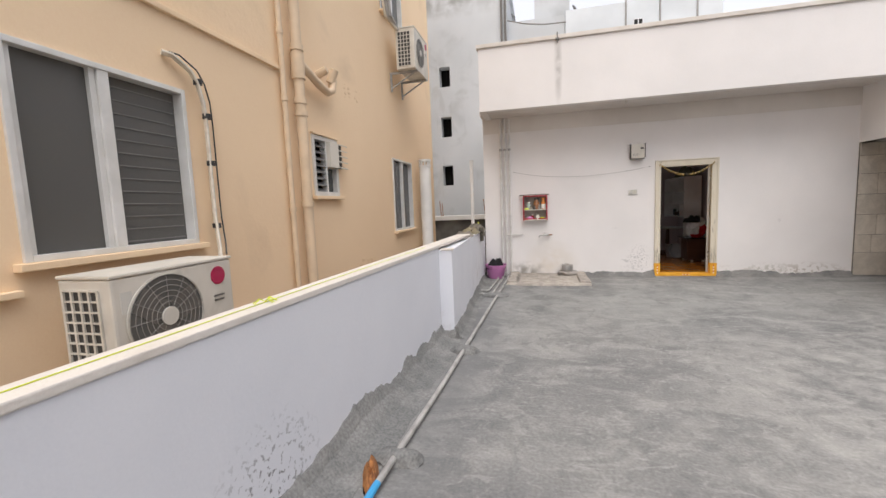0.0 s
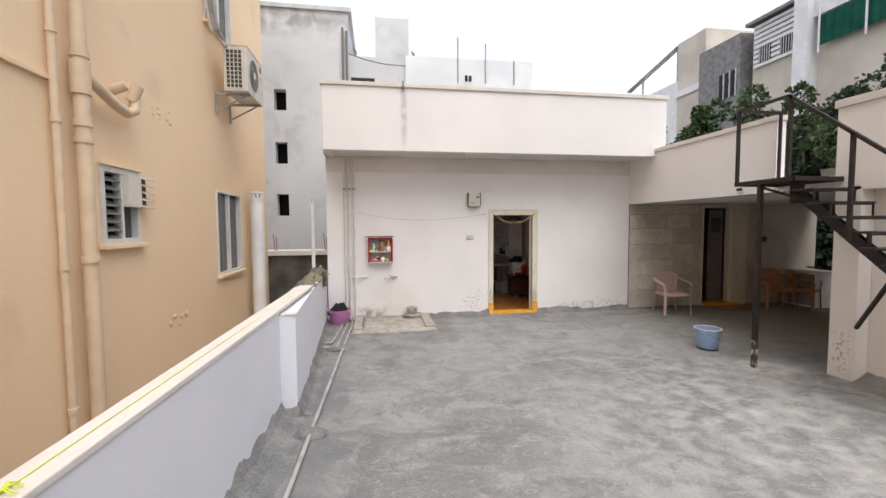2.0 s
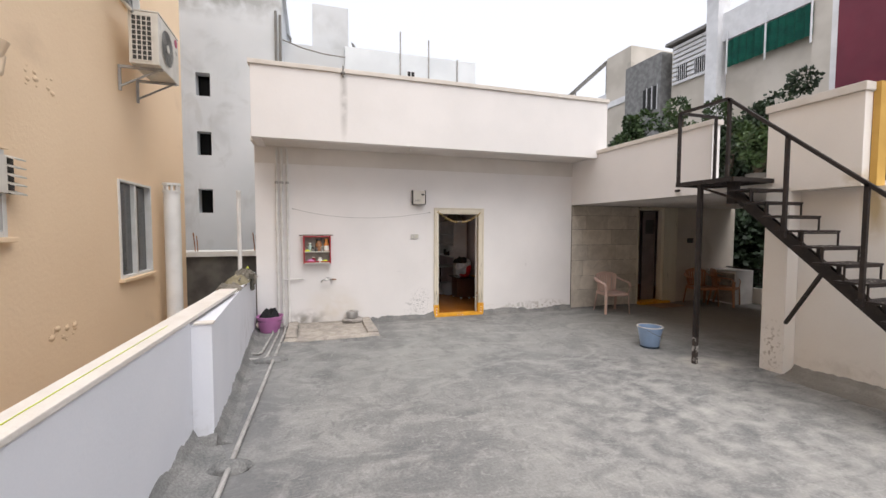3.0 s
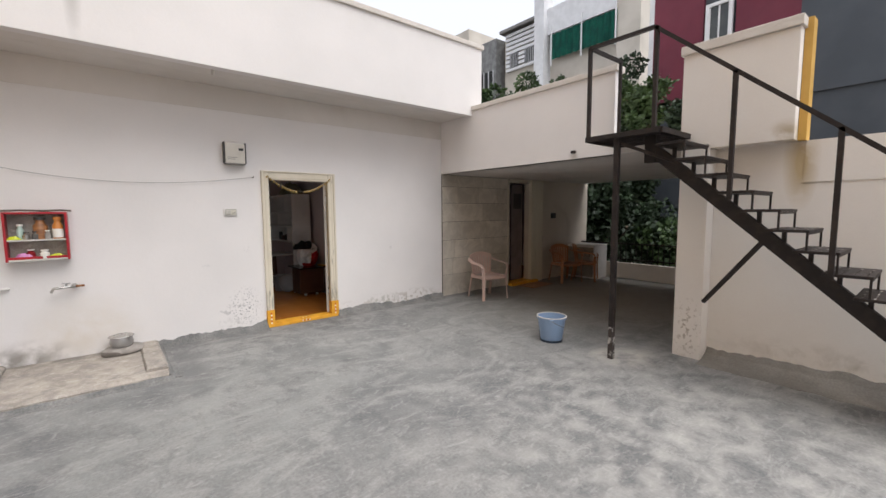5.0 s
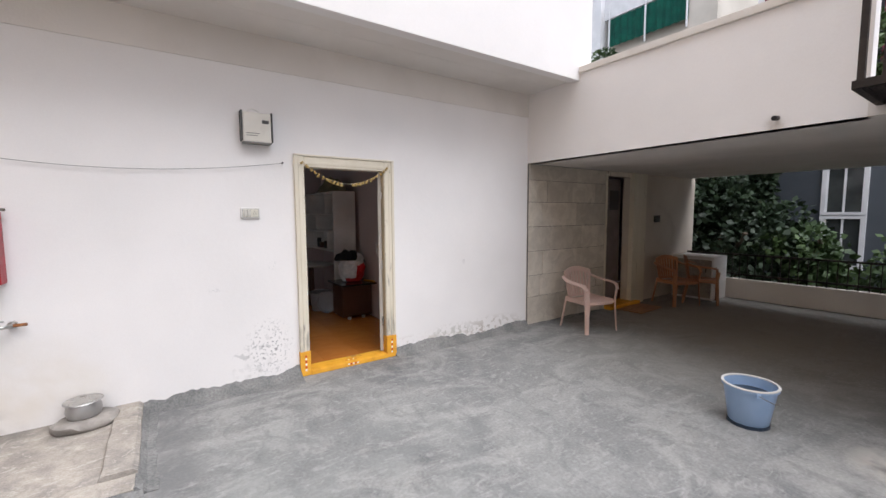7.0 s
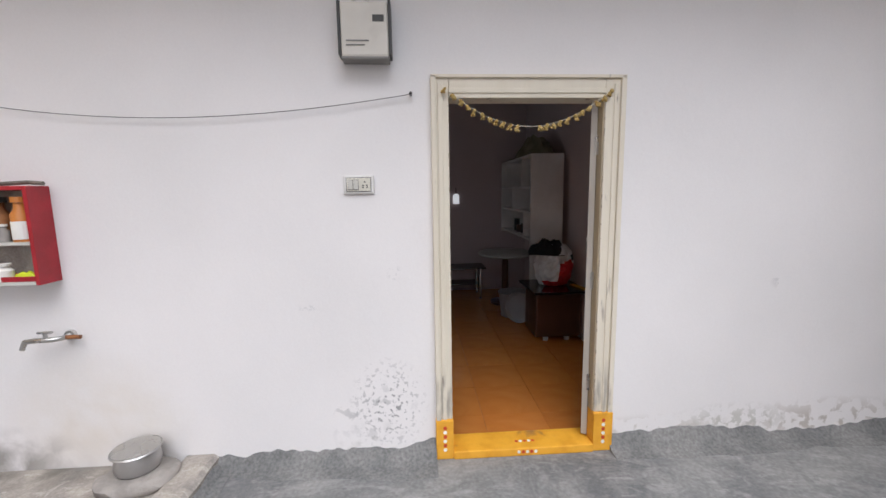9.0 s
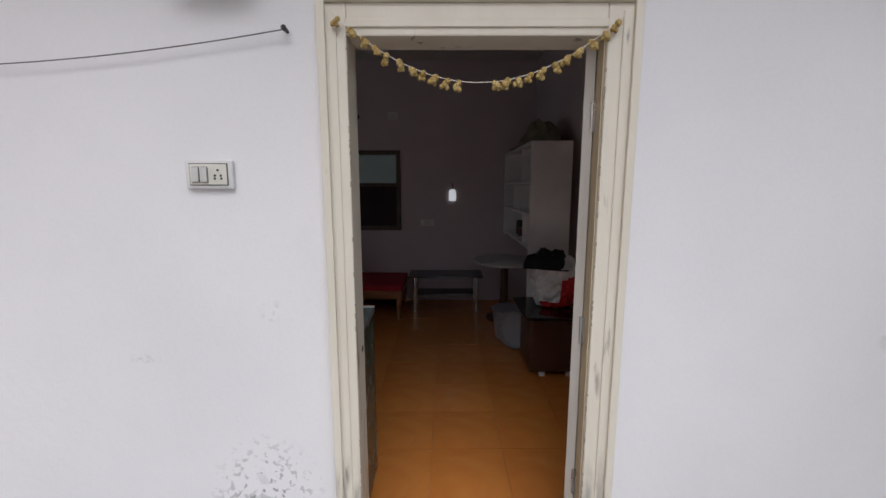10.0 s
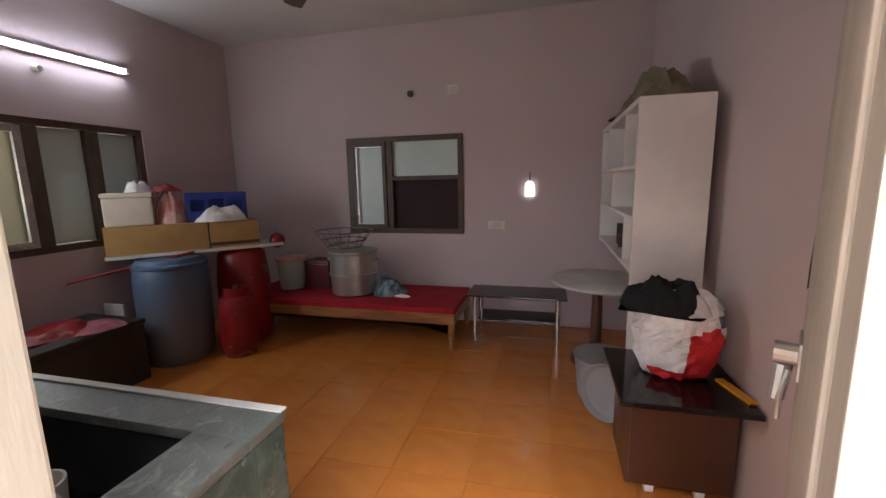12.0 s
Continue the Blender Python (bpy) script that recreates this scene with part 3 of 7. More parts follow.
# ---- the terrace and the house ----
G_Z = -3.6
struct("ground", bx(-400, -400, G_Z - 0.3, 400, 400, G_Z), M_GROUND, "dusty grey street-level ground around the houses")
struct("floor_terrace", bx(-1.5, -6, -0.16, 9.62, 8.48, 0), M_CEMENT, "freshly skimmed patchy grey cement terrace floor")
struct("wall_lower_storey", bx(-1.46, -5.95, G_Z, 9.58, 12.9, -0.165), M_CREAM, "cream lower storey under the terrace")

DOOR = (1.93, 2.84)
LINTEL = 2.85
# main wall, lower part and the slightly proud band above the lintel line
struct("wall_main", wall(-1.30, 4.97, 8.48, 8.60, 0.0, LINTEL, [(DOOR[0], DOOR[1], 0.0, 2.06)]), M_WHITE, "white painted house wall with a door opening, scuffed near the floor")
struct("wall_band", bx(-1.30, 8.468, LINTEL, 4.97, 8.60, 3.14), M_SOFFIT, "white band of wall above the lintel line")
struct("wall_porch", wall(4.97, 9.75, 8.48, 8.60, 0.0, 2.38, [(6.76, 7.44, 0.0, 2.16)]), M_PORCH, "greyish white porch wall with a doorway")
struct("roof_slab", solid([-1.30, 4.97, 5.06], [8.05, 8.60, 12.9], [3.14, 3.28], lambda x, y, z: False), M_SOFFIT, "roof slab of the house")
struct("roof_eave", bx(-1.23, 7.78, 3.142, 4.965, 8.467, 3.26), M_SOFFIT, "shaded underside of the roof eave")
struct("roof_fascia", bx(-1.24, 7.66, 3.12, 5.18, 7.78, 4.20, 0.006), M_WHITE, "white painted roof parapet above the wall")
struct("roof_fascia_return", bx(5.06, 7.781, 3.30, 5.18, 12.9, 4.20), M_WHITE, "white painted side parapet of the roof")
struct("roof_fascia_west", bx(-1.24, 7.781, 3.12, -1.12, 12.9, 4.20), M_WHITE, "white painted west parapet of the roof")
struct("coping_roof", bx(-1.27, 7.63, 4.20, 5.21, 7.80, 4.27, 0.01), M_COPING, "thin weathered coping on the roof parapet")
struct("wall_west_house", wall(-1.30, -1.10, 8.60, 12.9, 0.0, 3.14, [(9.35, 11.38, 1.03, 2.04)]), M_WHITE, "white west wall of the house with a window")
struct("roof_slab_east", bx(5.0, 8.482, 2.382, 9.76, 12.9, 2.50), M_SOFFIT, "low roof slab beyond the porch")
struct("wall_house_side", bx(4.97, 8.61, 2.502, 5.055, 12.9, 3.14), M_WHITE, "white side wall above the low roof")
struct("wall_east_house", bx(9.5, 8.60, 0, 9.75, 12.9, 2.38), M_WHITE, "white east wall of the house")

# beam, opening and block over the porch
BEAM_X = 4.97
struct("beam_porch", bx(BEAM_X, 5.22, 2.24, 5.11, 8.48, 3.20), M_WHITE, "white painted porch beam and roof parapet")
struct("coping_beam", bx(BEAM_X - 0.03, 5.19, 3.20, 5.14, 7.659, 3.27, 0.008), M_COPING, "cream coping along the porch parapet")
struct("ceiling_porch", bx(BEAM_X + 0.001, 4.20, 2.24, 9.62, 8.48, 2.38), M_SOFFIT, "white painted porch ceiling slab")
struct("block_stair_parapet", bx(BEAM_X, 3.55, 2.19, 5.09, 4.48, 3.15, 0.006), M_CREAM, "cream painted parapet block beside the stair landing")
struct("coping_block", bx(BEAM_X - 0.03, 3.53, 3.15, 5.12, 4.50, 3.24, 0.008), M_COPING, "cream coping on the parapet block")
struct("ledge_block", bx(5.0915, 3.552, 2.1915, 5.34, 4.19, 2.26), M_CREAM, "cream ledge between the parapet block and the wall")
struct("block_ochre_return", bx(5.091, 3.49, 2.19, 5.23, 3.548, 3.24), M_OCHRE, "ochre painted return beside the parapet block")
struct("column_porch", bx(BEAM_X, 4.20, 0, 5.16, 4.47, 2.24, 0.008), M_CREAM, "cream painted porch column, chipped at the foot")
struct("wall_east", solid([5.16, 5.34], [-6, 3.5, 4.20], [0, 2.19], lambda x, y, z: False), M_CREAM, "cream painted boundary wall with a hairline joint")
struct("wall_east_upper", bx(5.152, -6, 1.82, 5.16, 3.50, 2.19), M_CREAM, "slightly proud band along the top of the cream wall")
struct("wall_porch_south", bx(5.34, 4.20, 0, 9.62, 4.36, 2.24), M_CREAM, "cream south wall of the porch")
struct("wall_porch_low", bx(9.44, 4.36, 0, 9.58, 8.48, 0.36, 0.01), M_CREAM, "low cream parapet at the far side of the porch")
struct("wall_back", bx(-1.5, -6.2, 0, 5.34, -6.0, 2.2), M_WHITE, "white wall closing the terrace behind")

# terrace parapet


def lean(y):
    return -1.285 - 0.045 * (4.42 - y)


def run(bm, y0, y1, off0, off1, z0, z1, bevel=0.0):
    """A stretch of the slightly skewed parapet between two offsets from its inner face."""
    vs = [bm.verts.new((lean(y) + o + (0.010 * (4.42 - y) if o < -0.1 else 0), y, z)) for z in (z0, z1) for y, o in ((y0, off0), (y0, off1), (y1, off1), (y1, off0))]
    fs = [bm.faces.new([vs[i] for i in f]) for f in ((3, 2, 1, 0), (4, 5, 6, 7), (0, 1, 5, 4), (1, 2, 6, 5), (2, 3, 7, 6), (3, 0, 4, 7))]
    if bevel:
        bmesh.ops.bevel(bm, geom=list({e for f in fs for e in f.edges}), offset=bevel, segments=2, affect="EDGES", profile=0.6)
    return bm


struct("parapet_west", run(bmesh.new(), -6, 4.418, -0.15, 0, 0, 1.015, 0.004), M_COOL, "bluish white terrace parapet with mould specks")
bm = bmesh.new()
vs = [bm.verts.new(p) for p in ((-1.485, 4.42, 0), (-1.14, 4.42, 0), (-1.32, 8.478, 0), (-1.52, 8.478, 0), (-1.485, 4.42, 0.985), (-1.14, 4.42, 0.985), (-1.32, 8.478, 0.985), (-1.52, 8.478, 0.985))]
for f in ((3, 2, 1, 0), (4, 5, 6, 7), (0, 1, 5, 4), (1, 2, 6, 5), (2, 3, 7, 6), (3, 0, 4, 7)):
    bm.faces.new([vs[i] for i in f])
struct("parapet_west_far", bm, M_COOL, "thicker bluish white stretch of the parapet")
bm = bmesh.new()
run(bm, -6, 6.02, -0.165, 0.008, 1.0155, 1.048, 0.006)
box(bm, -1.27, 4.41, 0.986, -1.13, 4.50, 1.004, 0.005)
struct("coping_parapet", bm, M_COPING, "cream sun-bleached parapet coping")

# mortar fillets
struct("fillet_parapet", wedge(bmesh.new(), (-1.66, -4, 0), (-1.29, 4.40, 0), (1, 0.06, 0), 0.28, 0.17, 3.1, 200), M_MORTAR, "smeared grey mortar fillet along the parapet")
struct("fillet_pillar", wedge(bmesh.new(), (-1.29, 4.42, 0), (-1.12, 4.42, 0), (0, -1, 0), 0.10, 0.10, 8.1, 14), M_MORTAR, "lump of mortar at the step of the parapet")
struct("fillet_parapet_far", wedge(bmesh.new(), (-1.14, 4.42, 0), (-1.315, 8.3, 0), (1, 0.04, 0), 0.16, 0.11, 5.7, 110), M_MORTAR, "smeared grey mortar fillet along the far parapet")
struct("fillet_wall", wedge(bmesh.new(), (0.63, 8.48, 0), (DOOR[0] - 0.06, 8.48, 0), (0, -1, 0), 0.15, 0.085, 1.7, 90, 0.6), M_MORTAR, "smeared mortar along the house wall")
struct("fillet_wall_east_part", wedge(bmesh.new(), (DOOR[1] + 0.06, 8.48, 0), (4.97, 8.48, 0), (0, -1, 0), 0.14, 0.075, 2.9, 120, 0.6), M_MORTAR, "smeared mortar along the house wall beside the door")
struct("fillet_porch", wedge(bmesh.new(), (4.97, 8.452, 0), (6.72, 8.452, 0), (0, -1, 0), 0.04, 0.02, 2.2, 40), M_MORTAR, "thin mortar joint under the stone cladding")
struct("fillet_east", wedge(bmesh.new(), (5.16, 4.19, 0), (5.16, -4, 0), (-1, 0, 0), 0.30, 0.13, 6.2, 170, 0.35), M_MORTAR_WARM, "wide grey mortar fillet along the cream wall")

# washing place: raised curb round a pale slab
struct("wash_slab", bx(-0.62, 7.411, 0.001, 0.449, 8.478, 0.048), M_PIT, "pale worn cement slab of the washing place")


def curb(name, x0, y0, x1, y1, z, seed, label):
    """A hand-laid cement curb with wavering worn edges."""
    bm = bmesh.new()
    along_x = (x1 - x0) > (y1 - y0)
    n = 26
    rows = []
    for i in range(n + 1):
        u = i / n
        w = [0.010 * noise.noise(Vector((u * 7, seed, k * 3.1))) for k in range(4)]
        if along_x:
            c = [(x0 + (x1 - x0) * u, y) for y in (y0 + w[0] - 0.012, y0 + 0.012 + w[0], y1 - 0.012 + w[1], y1 + w[1])]
        else:
            c = [(x, y0 + (y1 - y0) * u) for x in (x0 + w[0], x0 + 0.012 + w[0], x1 - 0.012 + w[1], x1 + 0.012 + w[1])]
        zz = z + w[2] * 0.5
        rows.append([bm.verts.new((*p, h)) for p, h in zip([c[0], c[0], c[1], c[2], c[3], c[3]], (0.0, zz - 0.02, zz, zz, zz - 0.02, 0.0))])
    for a, b in zip(rows, rows[1:]):
        for k in range(5):
            bm.faces.new((a[k], a[k + 1], b[k + 1], b[k]))
        bm.faces.new((a[5], a[0], b[0], b[5]))
    bm.faces.new(rows[0])
    bm.faces.new(rows[-1][::-1])
    struct(name, bm, M_PIT, label)


curb("wash_curb_front", -0.80, 7.27, 0.62, 7.405, 0.064, 1.3, "low cement curb in front of the washing place")
curb("wash_curb_side", 0.452, 7.41, 0.62, 8.478, 0.085, 4.4, "pale cement curb at the side of the washing place")
curb("wash_curb_west", -0.80, 7.41, -0.635, 8.478, 0.085, 7.7, "worn curb beside the washing place")
struct("fillet_wash_front", wedge(bmesh.new(), (-0.86, 7.275, 0), (0.66, 7.275, 0), (0, -1, 0), 0.10, 0.045, 3.7, 60, 0.3), M_MORTAR, "darker mortar skirt before the washing place")
struct("fillet_wash_side", wedge(bmesh.new(), (0.62, 7.25, 0), (0.62, 8.45, 0), (1, 0, 0), 0.10, 0.055, 9.2, 50, 0.3), M_MORTAR, "darker mortar skirt beside the washing place")

# step down between floor of the room and the terrace
struct("floor_room_base", bx(-1.10, 8.48, -0.16, 9.5, 12.9, -0.006), M_GROUT, "dark joint bed of the room floor")
struct("wall_room_back", wall(-1.10, 3.46, 12.52, 12.77, 0, 3.14, [(0.40, 1.71, 0.96, 2.00)]), M_ROOM, "mauve painted back wall with a window opening")
struct("wall_room_east", bx(3.46, 8.613, 0, 3.60, 12.52, 3.14), M_ROOM, "mauve painted side wall of the room")
struct("wall_room_inner", wall(-1.095, 3.46, 8.602, 8.612, 0, 3.138, [(DOOR[0], DOOR[1], 0.0, 2.06)]), M_ROOM, "mauve plaster inside the front wall")
struct("wall_room_west", wall(-1.099, -1.088, 8.613, 12.518, 0, 3.138, [(9.35, 11.38, 1.03, 2.04)]), M_ROOM, "mauve plaster of the window wall")
struct("ceiling_room", bx(-1.086, 8.613, 3.10, 3.458, 12.518, 3.136), M_CEIL, "plain painted ceiling of the room")
struct("wall_behind_window", bx(-1.1, 13.6, 0, 3.6, 13.7, 3.1), M_FROST, "pale wall of the room behind the inner window")
struct("wall_porch_room", bx(6.3, 9.9, 0, 8.0, 10.0, 2.6), M_ROOM, "dim wall inside the porch doorway")
struct("ceiling_lip", bx(3.46, 12.52, 0, 9.5, 12.77, 2.38), M_CREAM, "rear wall of the house")

# ---- fittings on the house wall ----
def door_frame():
    t = thing("door_frame", "chipped cream wooden door frame with an orange base", "door frame", (0, 0, 0))
    y0 = 8.455
    for nm, x0, x1 in (("jamb", 1.872, 1.965), ("jamb", 2.80, 2.908)):
        bm = bmesh.new()
        box(bm, x0, y0, 0.24, x1, 8.60 if x0 < 2 else 8.56, 2.12, 0.006)
        s = 1 if x0 < 2 else -1
        e = x0 if s > 0 else x1
        box(bm, min(e, e + s * 0.028), y0 - 0.014, 0.24, max(e, e + s * 0.028), y0 + 0.001, 2.134, 0.004)
        box(bm, min(e + s * 0.036, e + s * 0.062), y0 - 0.006, 0.24, max(e + s * 0.036, e + s * 0.062), y0 + 0.001, 2.095, 0.003)
        part(nm, bm, M_FRAME, t)
        part("jamb_foot", bx(x0 - 0.004, y0 - 0.016, 0.0, x1 + 0.004, 8.604 if x0 < 2 else 8.562, 0.24, 0.006), M_THRESH, t, "orange painted jamb foot")
    bm = bmesh.new()
    box(bm, 1.965, y0, 2.02, 2.80, 8.60, 2.12, 0.006)
    box(bm, 1.872, y0 - 0.014, 2.12, 2.908, 8.55, 2.136, 0.004)
    box(bm, 1.965, y0 - 0.007, 2.045, 2.80, y0 + 0.001, 2.07, 0.003)
    part("head", bm, M_FRAME, t)
    th = part("threshold", bx(1.969, 8.43, 0.0, 2.796, 8.61, 0.05, 0.008), M_THRESH, t, "orange painted raised threshold")
    for cx in (2.40,):
        for k in range(5):
            rr = bmesh.new()
            rod(rr, (cx - 0.05 + k * 0.025, 8.428, 0.028), (cx - 0.05 + k * 0.025, 8.4295, 0.028), 0.010, seg=10)
            part("dot", rr, M_REDDOT if k % 2 else M_WDOT, th)
            rr = bmesh.new()
            rod(rr, (cx - 0.05 + k * 0.025, 8.50, 0.050), (cx - 0.05 + k * 0.025, 8.50, 0.0515), 0.010, seg=10)
            part("dot", rr, M_WDOT if k % 2 else M_REDDOT, th)
    for cx in (1.92, 2.855):
        for k in range(6):
            rr = bmesh.new()
            rod(rr, (cx, y0 - 0.016, 0.06 + k * 0.027), (cx, y0 - 0.0175, 0.06 + k * 0.027), 0.011, seg=10)
            part("dot", rr, M_REDDOT if k % 2 else M_WDOT, t)
    for z in (0.40, 1.02, 1.78):
        bm = bmesh.new()
        rod(bm, (2.784, 8.516, z - 0.05), (2.784, 8.516, z + 0.05), 0.006, seg=8)
        box(bm, 2.786, 8.505, z - 0.05, 2.7932, 8.524, z + 0.05)
        part("hinge", bm, M_STEEL, t, "worn steel hinge")
    bm = bmesh.new()
    rod(bm, (1.9651, 8.555, 0.93), (1.9665, 8.555, 0.93), 0.012, seg=14)
    part("bolt_hole", bm, M_DARKHOLE, t, "dark bolt hole in the jamb")
    # A thin plate makes this reveal a darker tan than the cream jamb.
    part("reveal", bx(2.7935, y0 + 0.012, 0.24, 2.7995, 8.556, 2.018, 0.002), M_REVEAL, t, "reveal of the jamb in a darker tan")
    return t


door_frame()


def paint_chips():
    """Small bare notches along the inner edges of the frame."""
    t = thing("paint_chips", "small brown chips where paint came off the door frame", "chips", (0, 0, 0))
    rk = random.Random(77)
    bm = bmesh.new()
    for x, s in ((1.9655, 1), (2.7995, -1)):
        for k in range(22):
            z = rk.uniform(0.28, 2.0)
            h, d = rk.uniform(0.003, 0.012), rk.uniform(0.0015, 0.0035)
            box(bm, min(x - s * d, x + s * 0.001), 8.4538, z - h, max(x - s * d, x + s * 0.001), 8.456, z + h)
    tagged(part("body", bm, M_CHIP, t), kind="stuff")


paint_chips()


def door_leaf():
    t = thing("door_leaf", "cream painted door leaf standing open into the room", "door", (2.757, 8.53, 0), -4.5)
    ang = radians(68)
    m = Matrix.Rotation(ang, 4, "Z")
    bm = bmesh.new()
    box(bm, 0, -0.034, 0.06, 0.80, 0.0, 2.02, 0.003, m)
    part("panel", bm, M_LEAFSHADE, t)
    bm = bmesh.new()
    tube(bm, [m @ Vector(p) for p in ((0.70, 0.003, 1.42), (0.695, 0.006, 1.34), (0.71, 0.006, 1.30), (0.75, 0.003, 1.30))], 0.0025, 5)
    part("wire_hook", bm, M_IRON, t)
    bm = bmesh.new()
    for x0, x1, z0, z1 in ((0.10, 0.70, 0.18, 0.85), (0.10, 0.70, 1.0, 1.85)):
        box(bm, x0, -0.001, z0, x1, 0.006, z1, 0.004, m)
    part("raised_panel", bm, M_LEAFSHADE, t)
    bm = bmesh.new()
    box(bm, 0.60, 0.0005, 1.15, 0.70, 0.010, 1.22, 0.003, m)
    rod(bm, m @ Vector((0.65, 0.009, 1.185)), m @ Vector((0.65, 0.045, 1.185)), 0.02, seg=12)
    rod(bm, m @ Vector((0.66, 0.03, 1.16)), m @ Vector((0.655, 0.035, 1.09)), 0.016, 0.013, seg=10)
    tube(bm, [m @ Vector(p) for p in ((0.63, 0.02, 1.16), (0.625, 0.03, 1.11), (0.635, 0.03, 1.06), (0.65, 0.03, 1.09))], 0.005, 6)
    part("lock", bm, M_ALUPOT, t, "dull steel latch and padlock")
    return t


door_leaf()


def garland():
    t = thing("garland", "dried flower garland strung across the door head", "garland", (1.918, 8.434, 2.09))
    pts = []
    n = 60
    for i in range(n + 1):
        u = i / n
        pts.append(Vector((u * 0.93, 0.0, -0.212 * 4 * u * (1 - u) - 0.01 * u)))
    part("string", tube(bmesh.new(), pts, 0.0016, 5), M_FRAME, t)
    rnd = random.Random(4)
    bm = bmesh.new()
    for i in range(0, 24):
        u = 0.03 + i / 23 * 0.94
        if 0.475 < u < 0.56:
            continue
        p = Vector((u * 0.93, 0.0, -0.212 * 4 * u * (1 - u) - 0.01 * u))
        hang = rnd.uniform(0.016, 0.024)
        side = rnd.choice((-1, 1)) * rnd.uniform(0.004, 0.009)
        for dx, dz, r in ((0.0, -0.004, 0.011), (side, -hang * 0.7, 0.012), (side + 0.006, -hang * 1.15, 0.008), (side - 0.007, -hang, 0.009)):
            q = p + Vector((dx + rnd.uniform(-0.003, 0.003), rnd.uniform(-0.006, 0.006), dz))
            ico = bmesh.ops.create_icosphere(bm, subdivisions=1, radius=r * rnd.uniform(0.85, 1.2), matrix=Matrix.Translation(q))
            for v in ico["verts"]:
                v.co += Vector([rnd.uniform(-0.002, 0.002) for _ in range(3)])
    tagged(part("flower_string", bm, M_FLOWER, t), kind="stuff")
    return t


garland()


def meter_box():
    t = thing("meter_box", "grey electric meter box with a clear small display", "electric meter", (1.555, 8.48, 2.33))
    part("body", bx(-0.115, -0.10, -0.13, 0.115, 0.0, 0.12, 0.01), M_AC, t, "pale grey meter body")
    part("side_rail", bx(-0.128, -0.106, -0.125, -0.1155, -0.01, 0.13, 0.003), M_ACDARK, t, "dark side rail")
    part("side_rail", bx(0.1155, -0.106, -0.125, 0.128, -0.01, 0.13, 0.003), M_ACDARK, t, "dark side rail")
    part("display", bx(0.04, -0.103, 0.03, 0.095, -0.1005, 0.06), M_ACDARK, t, "small dark display")
    part("foot_strip", bx(-0.115, -0.106, -0.143, 0.115, -0.01, -0.1305, 0.003), M_FIN, t)
    bm = bmesh.new()
    tube(bm, [(-0.02 + 0.05 * math.cos(a), -0.05, 0.12 + 0.035 * math.sin(a)) for a in [math.pi * k / 8 for k in range(9)]], 0.006, 6)
    part("cable_loop", bm, M_PVC, t)
    bm = bmesh.new()
    box(bm, -0.09, -0.104, -0.06, 0.02, -0.1005, -0.055)
    box(bm, -0.09, -0.104, -0.08, 0.0, -0.1005, -0.075)
    part("plate_text", bm, M_FIN, t, "thin grey printed lines")
    return t


meter_box()


def switch_plate():
    t = thing("switch_plate", "aged cream switch and socket plate", "switch", (1.485, 8.48, 1.585))
    part("plate", bx(-0.08, -0.018, -0.048, 0.08, 0.0, 0.048, 0.006), M_PVC, t, "off-white outer plate")
    # Dark plates paint in the shadow gaps round the panel and rockers.
    part("seam", bx(-0.065, -0.0195, -0.037, 0.065, -0.0181, 0.037), M_WELL, t, "dark plate for the shadow gap round the inner panel")
    part("inner_panel", bx(-0.062, -0.023, -0.034, 0.062, -0.0196, 0.034, 0.002), M_SWITCH, t)
    for x in (-0.042, -0.013):
        part("rocker_seam", bx(x - 0.013, -0.0238, -0.027, x + 0.013, -0.0231, 0.026), M_WELL, t, "dark plate for the shadow gap round the rocker")
        part("rocker", bx(x - 0.0115, -0.031, -0.025, x + 0.0115, -0.0239, 0.024, 0.003), M_PAPERLBL, t, "worn rocker switch")
    for dx, dz in ((0.033, 0.014), (0.023, -0.004), (0.043, -0.004), (0.022, -0.014), (0.044, -0.014)):
        bm = bmesh.new()
        rod(bm, (dx, -0.0235, dz), (dx, -0.0245, dz), 0.0042, seg=8)
        part("socket_hole", bm, M_ACDARK, t, "dark socket hole")
    return t


switch_plate()


def wall_line():
    t = thing("clothes_wire", "thin grey wire strung along the wall between two nails", "wire", (-0.70, 8.455, 2.075))
    pts = [Vector((u * 2.47, 0, -0.035 * u - 0.13 * 4 * u * (1 - u) * (1.15 - 0.3 * u))) for u in [i / 24 for i in range(25)]]
    part("wire", tube(bmesh.new(), pts, 0.0022, 5), M_FIN, t)
    for x, zn in ((0.0, 0.0), (2.47, -0.035)):
        bm = bmesh.new()
        rod(bm, (x, 0.03, zn), (x, -0.012, zn + 0.002), 0.005, 0.009, seg=8)
        part("nail", bm, M_IRON, t)


wall_line()


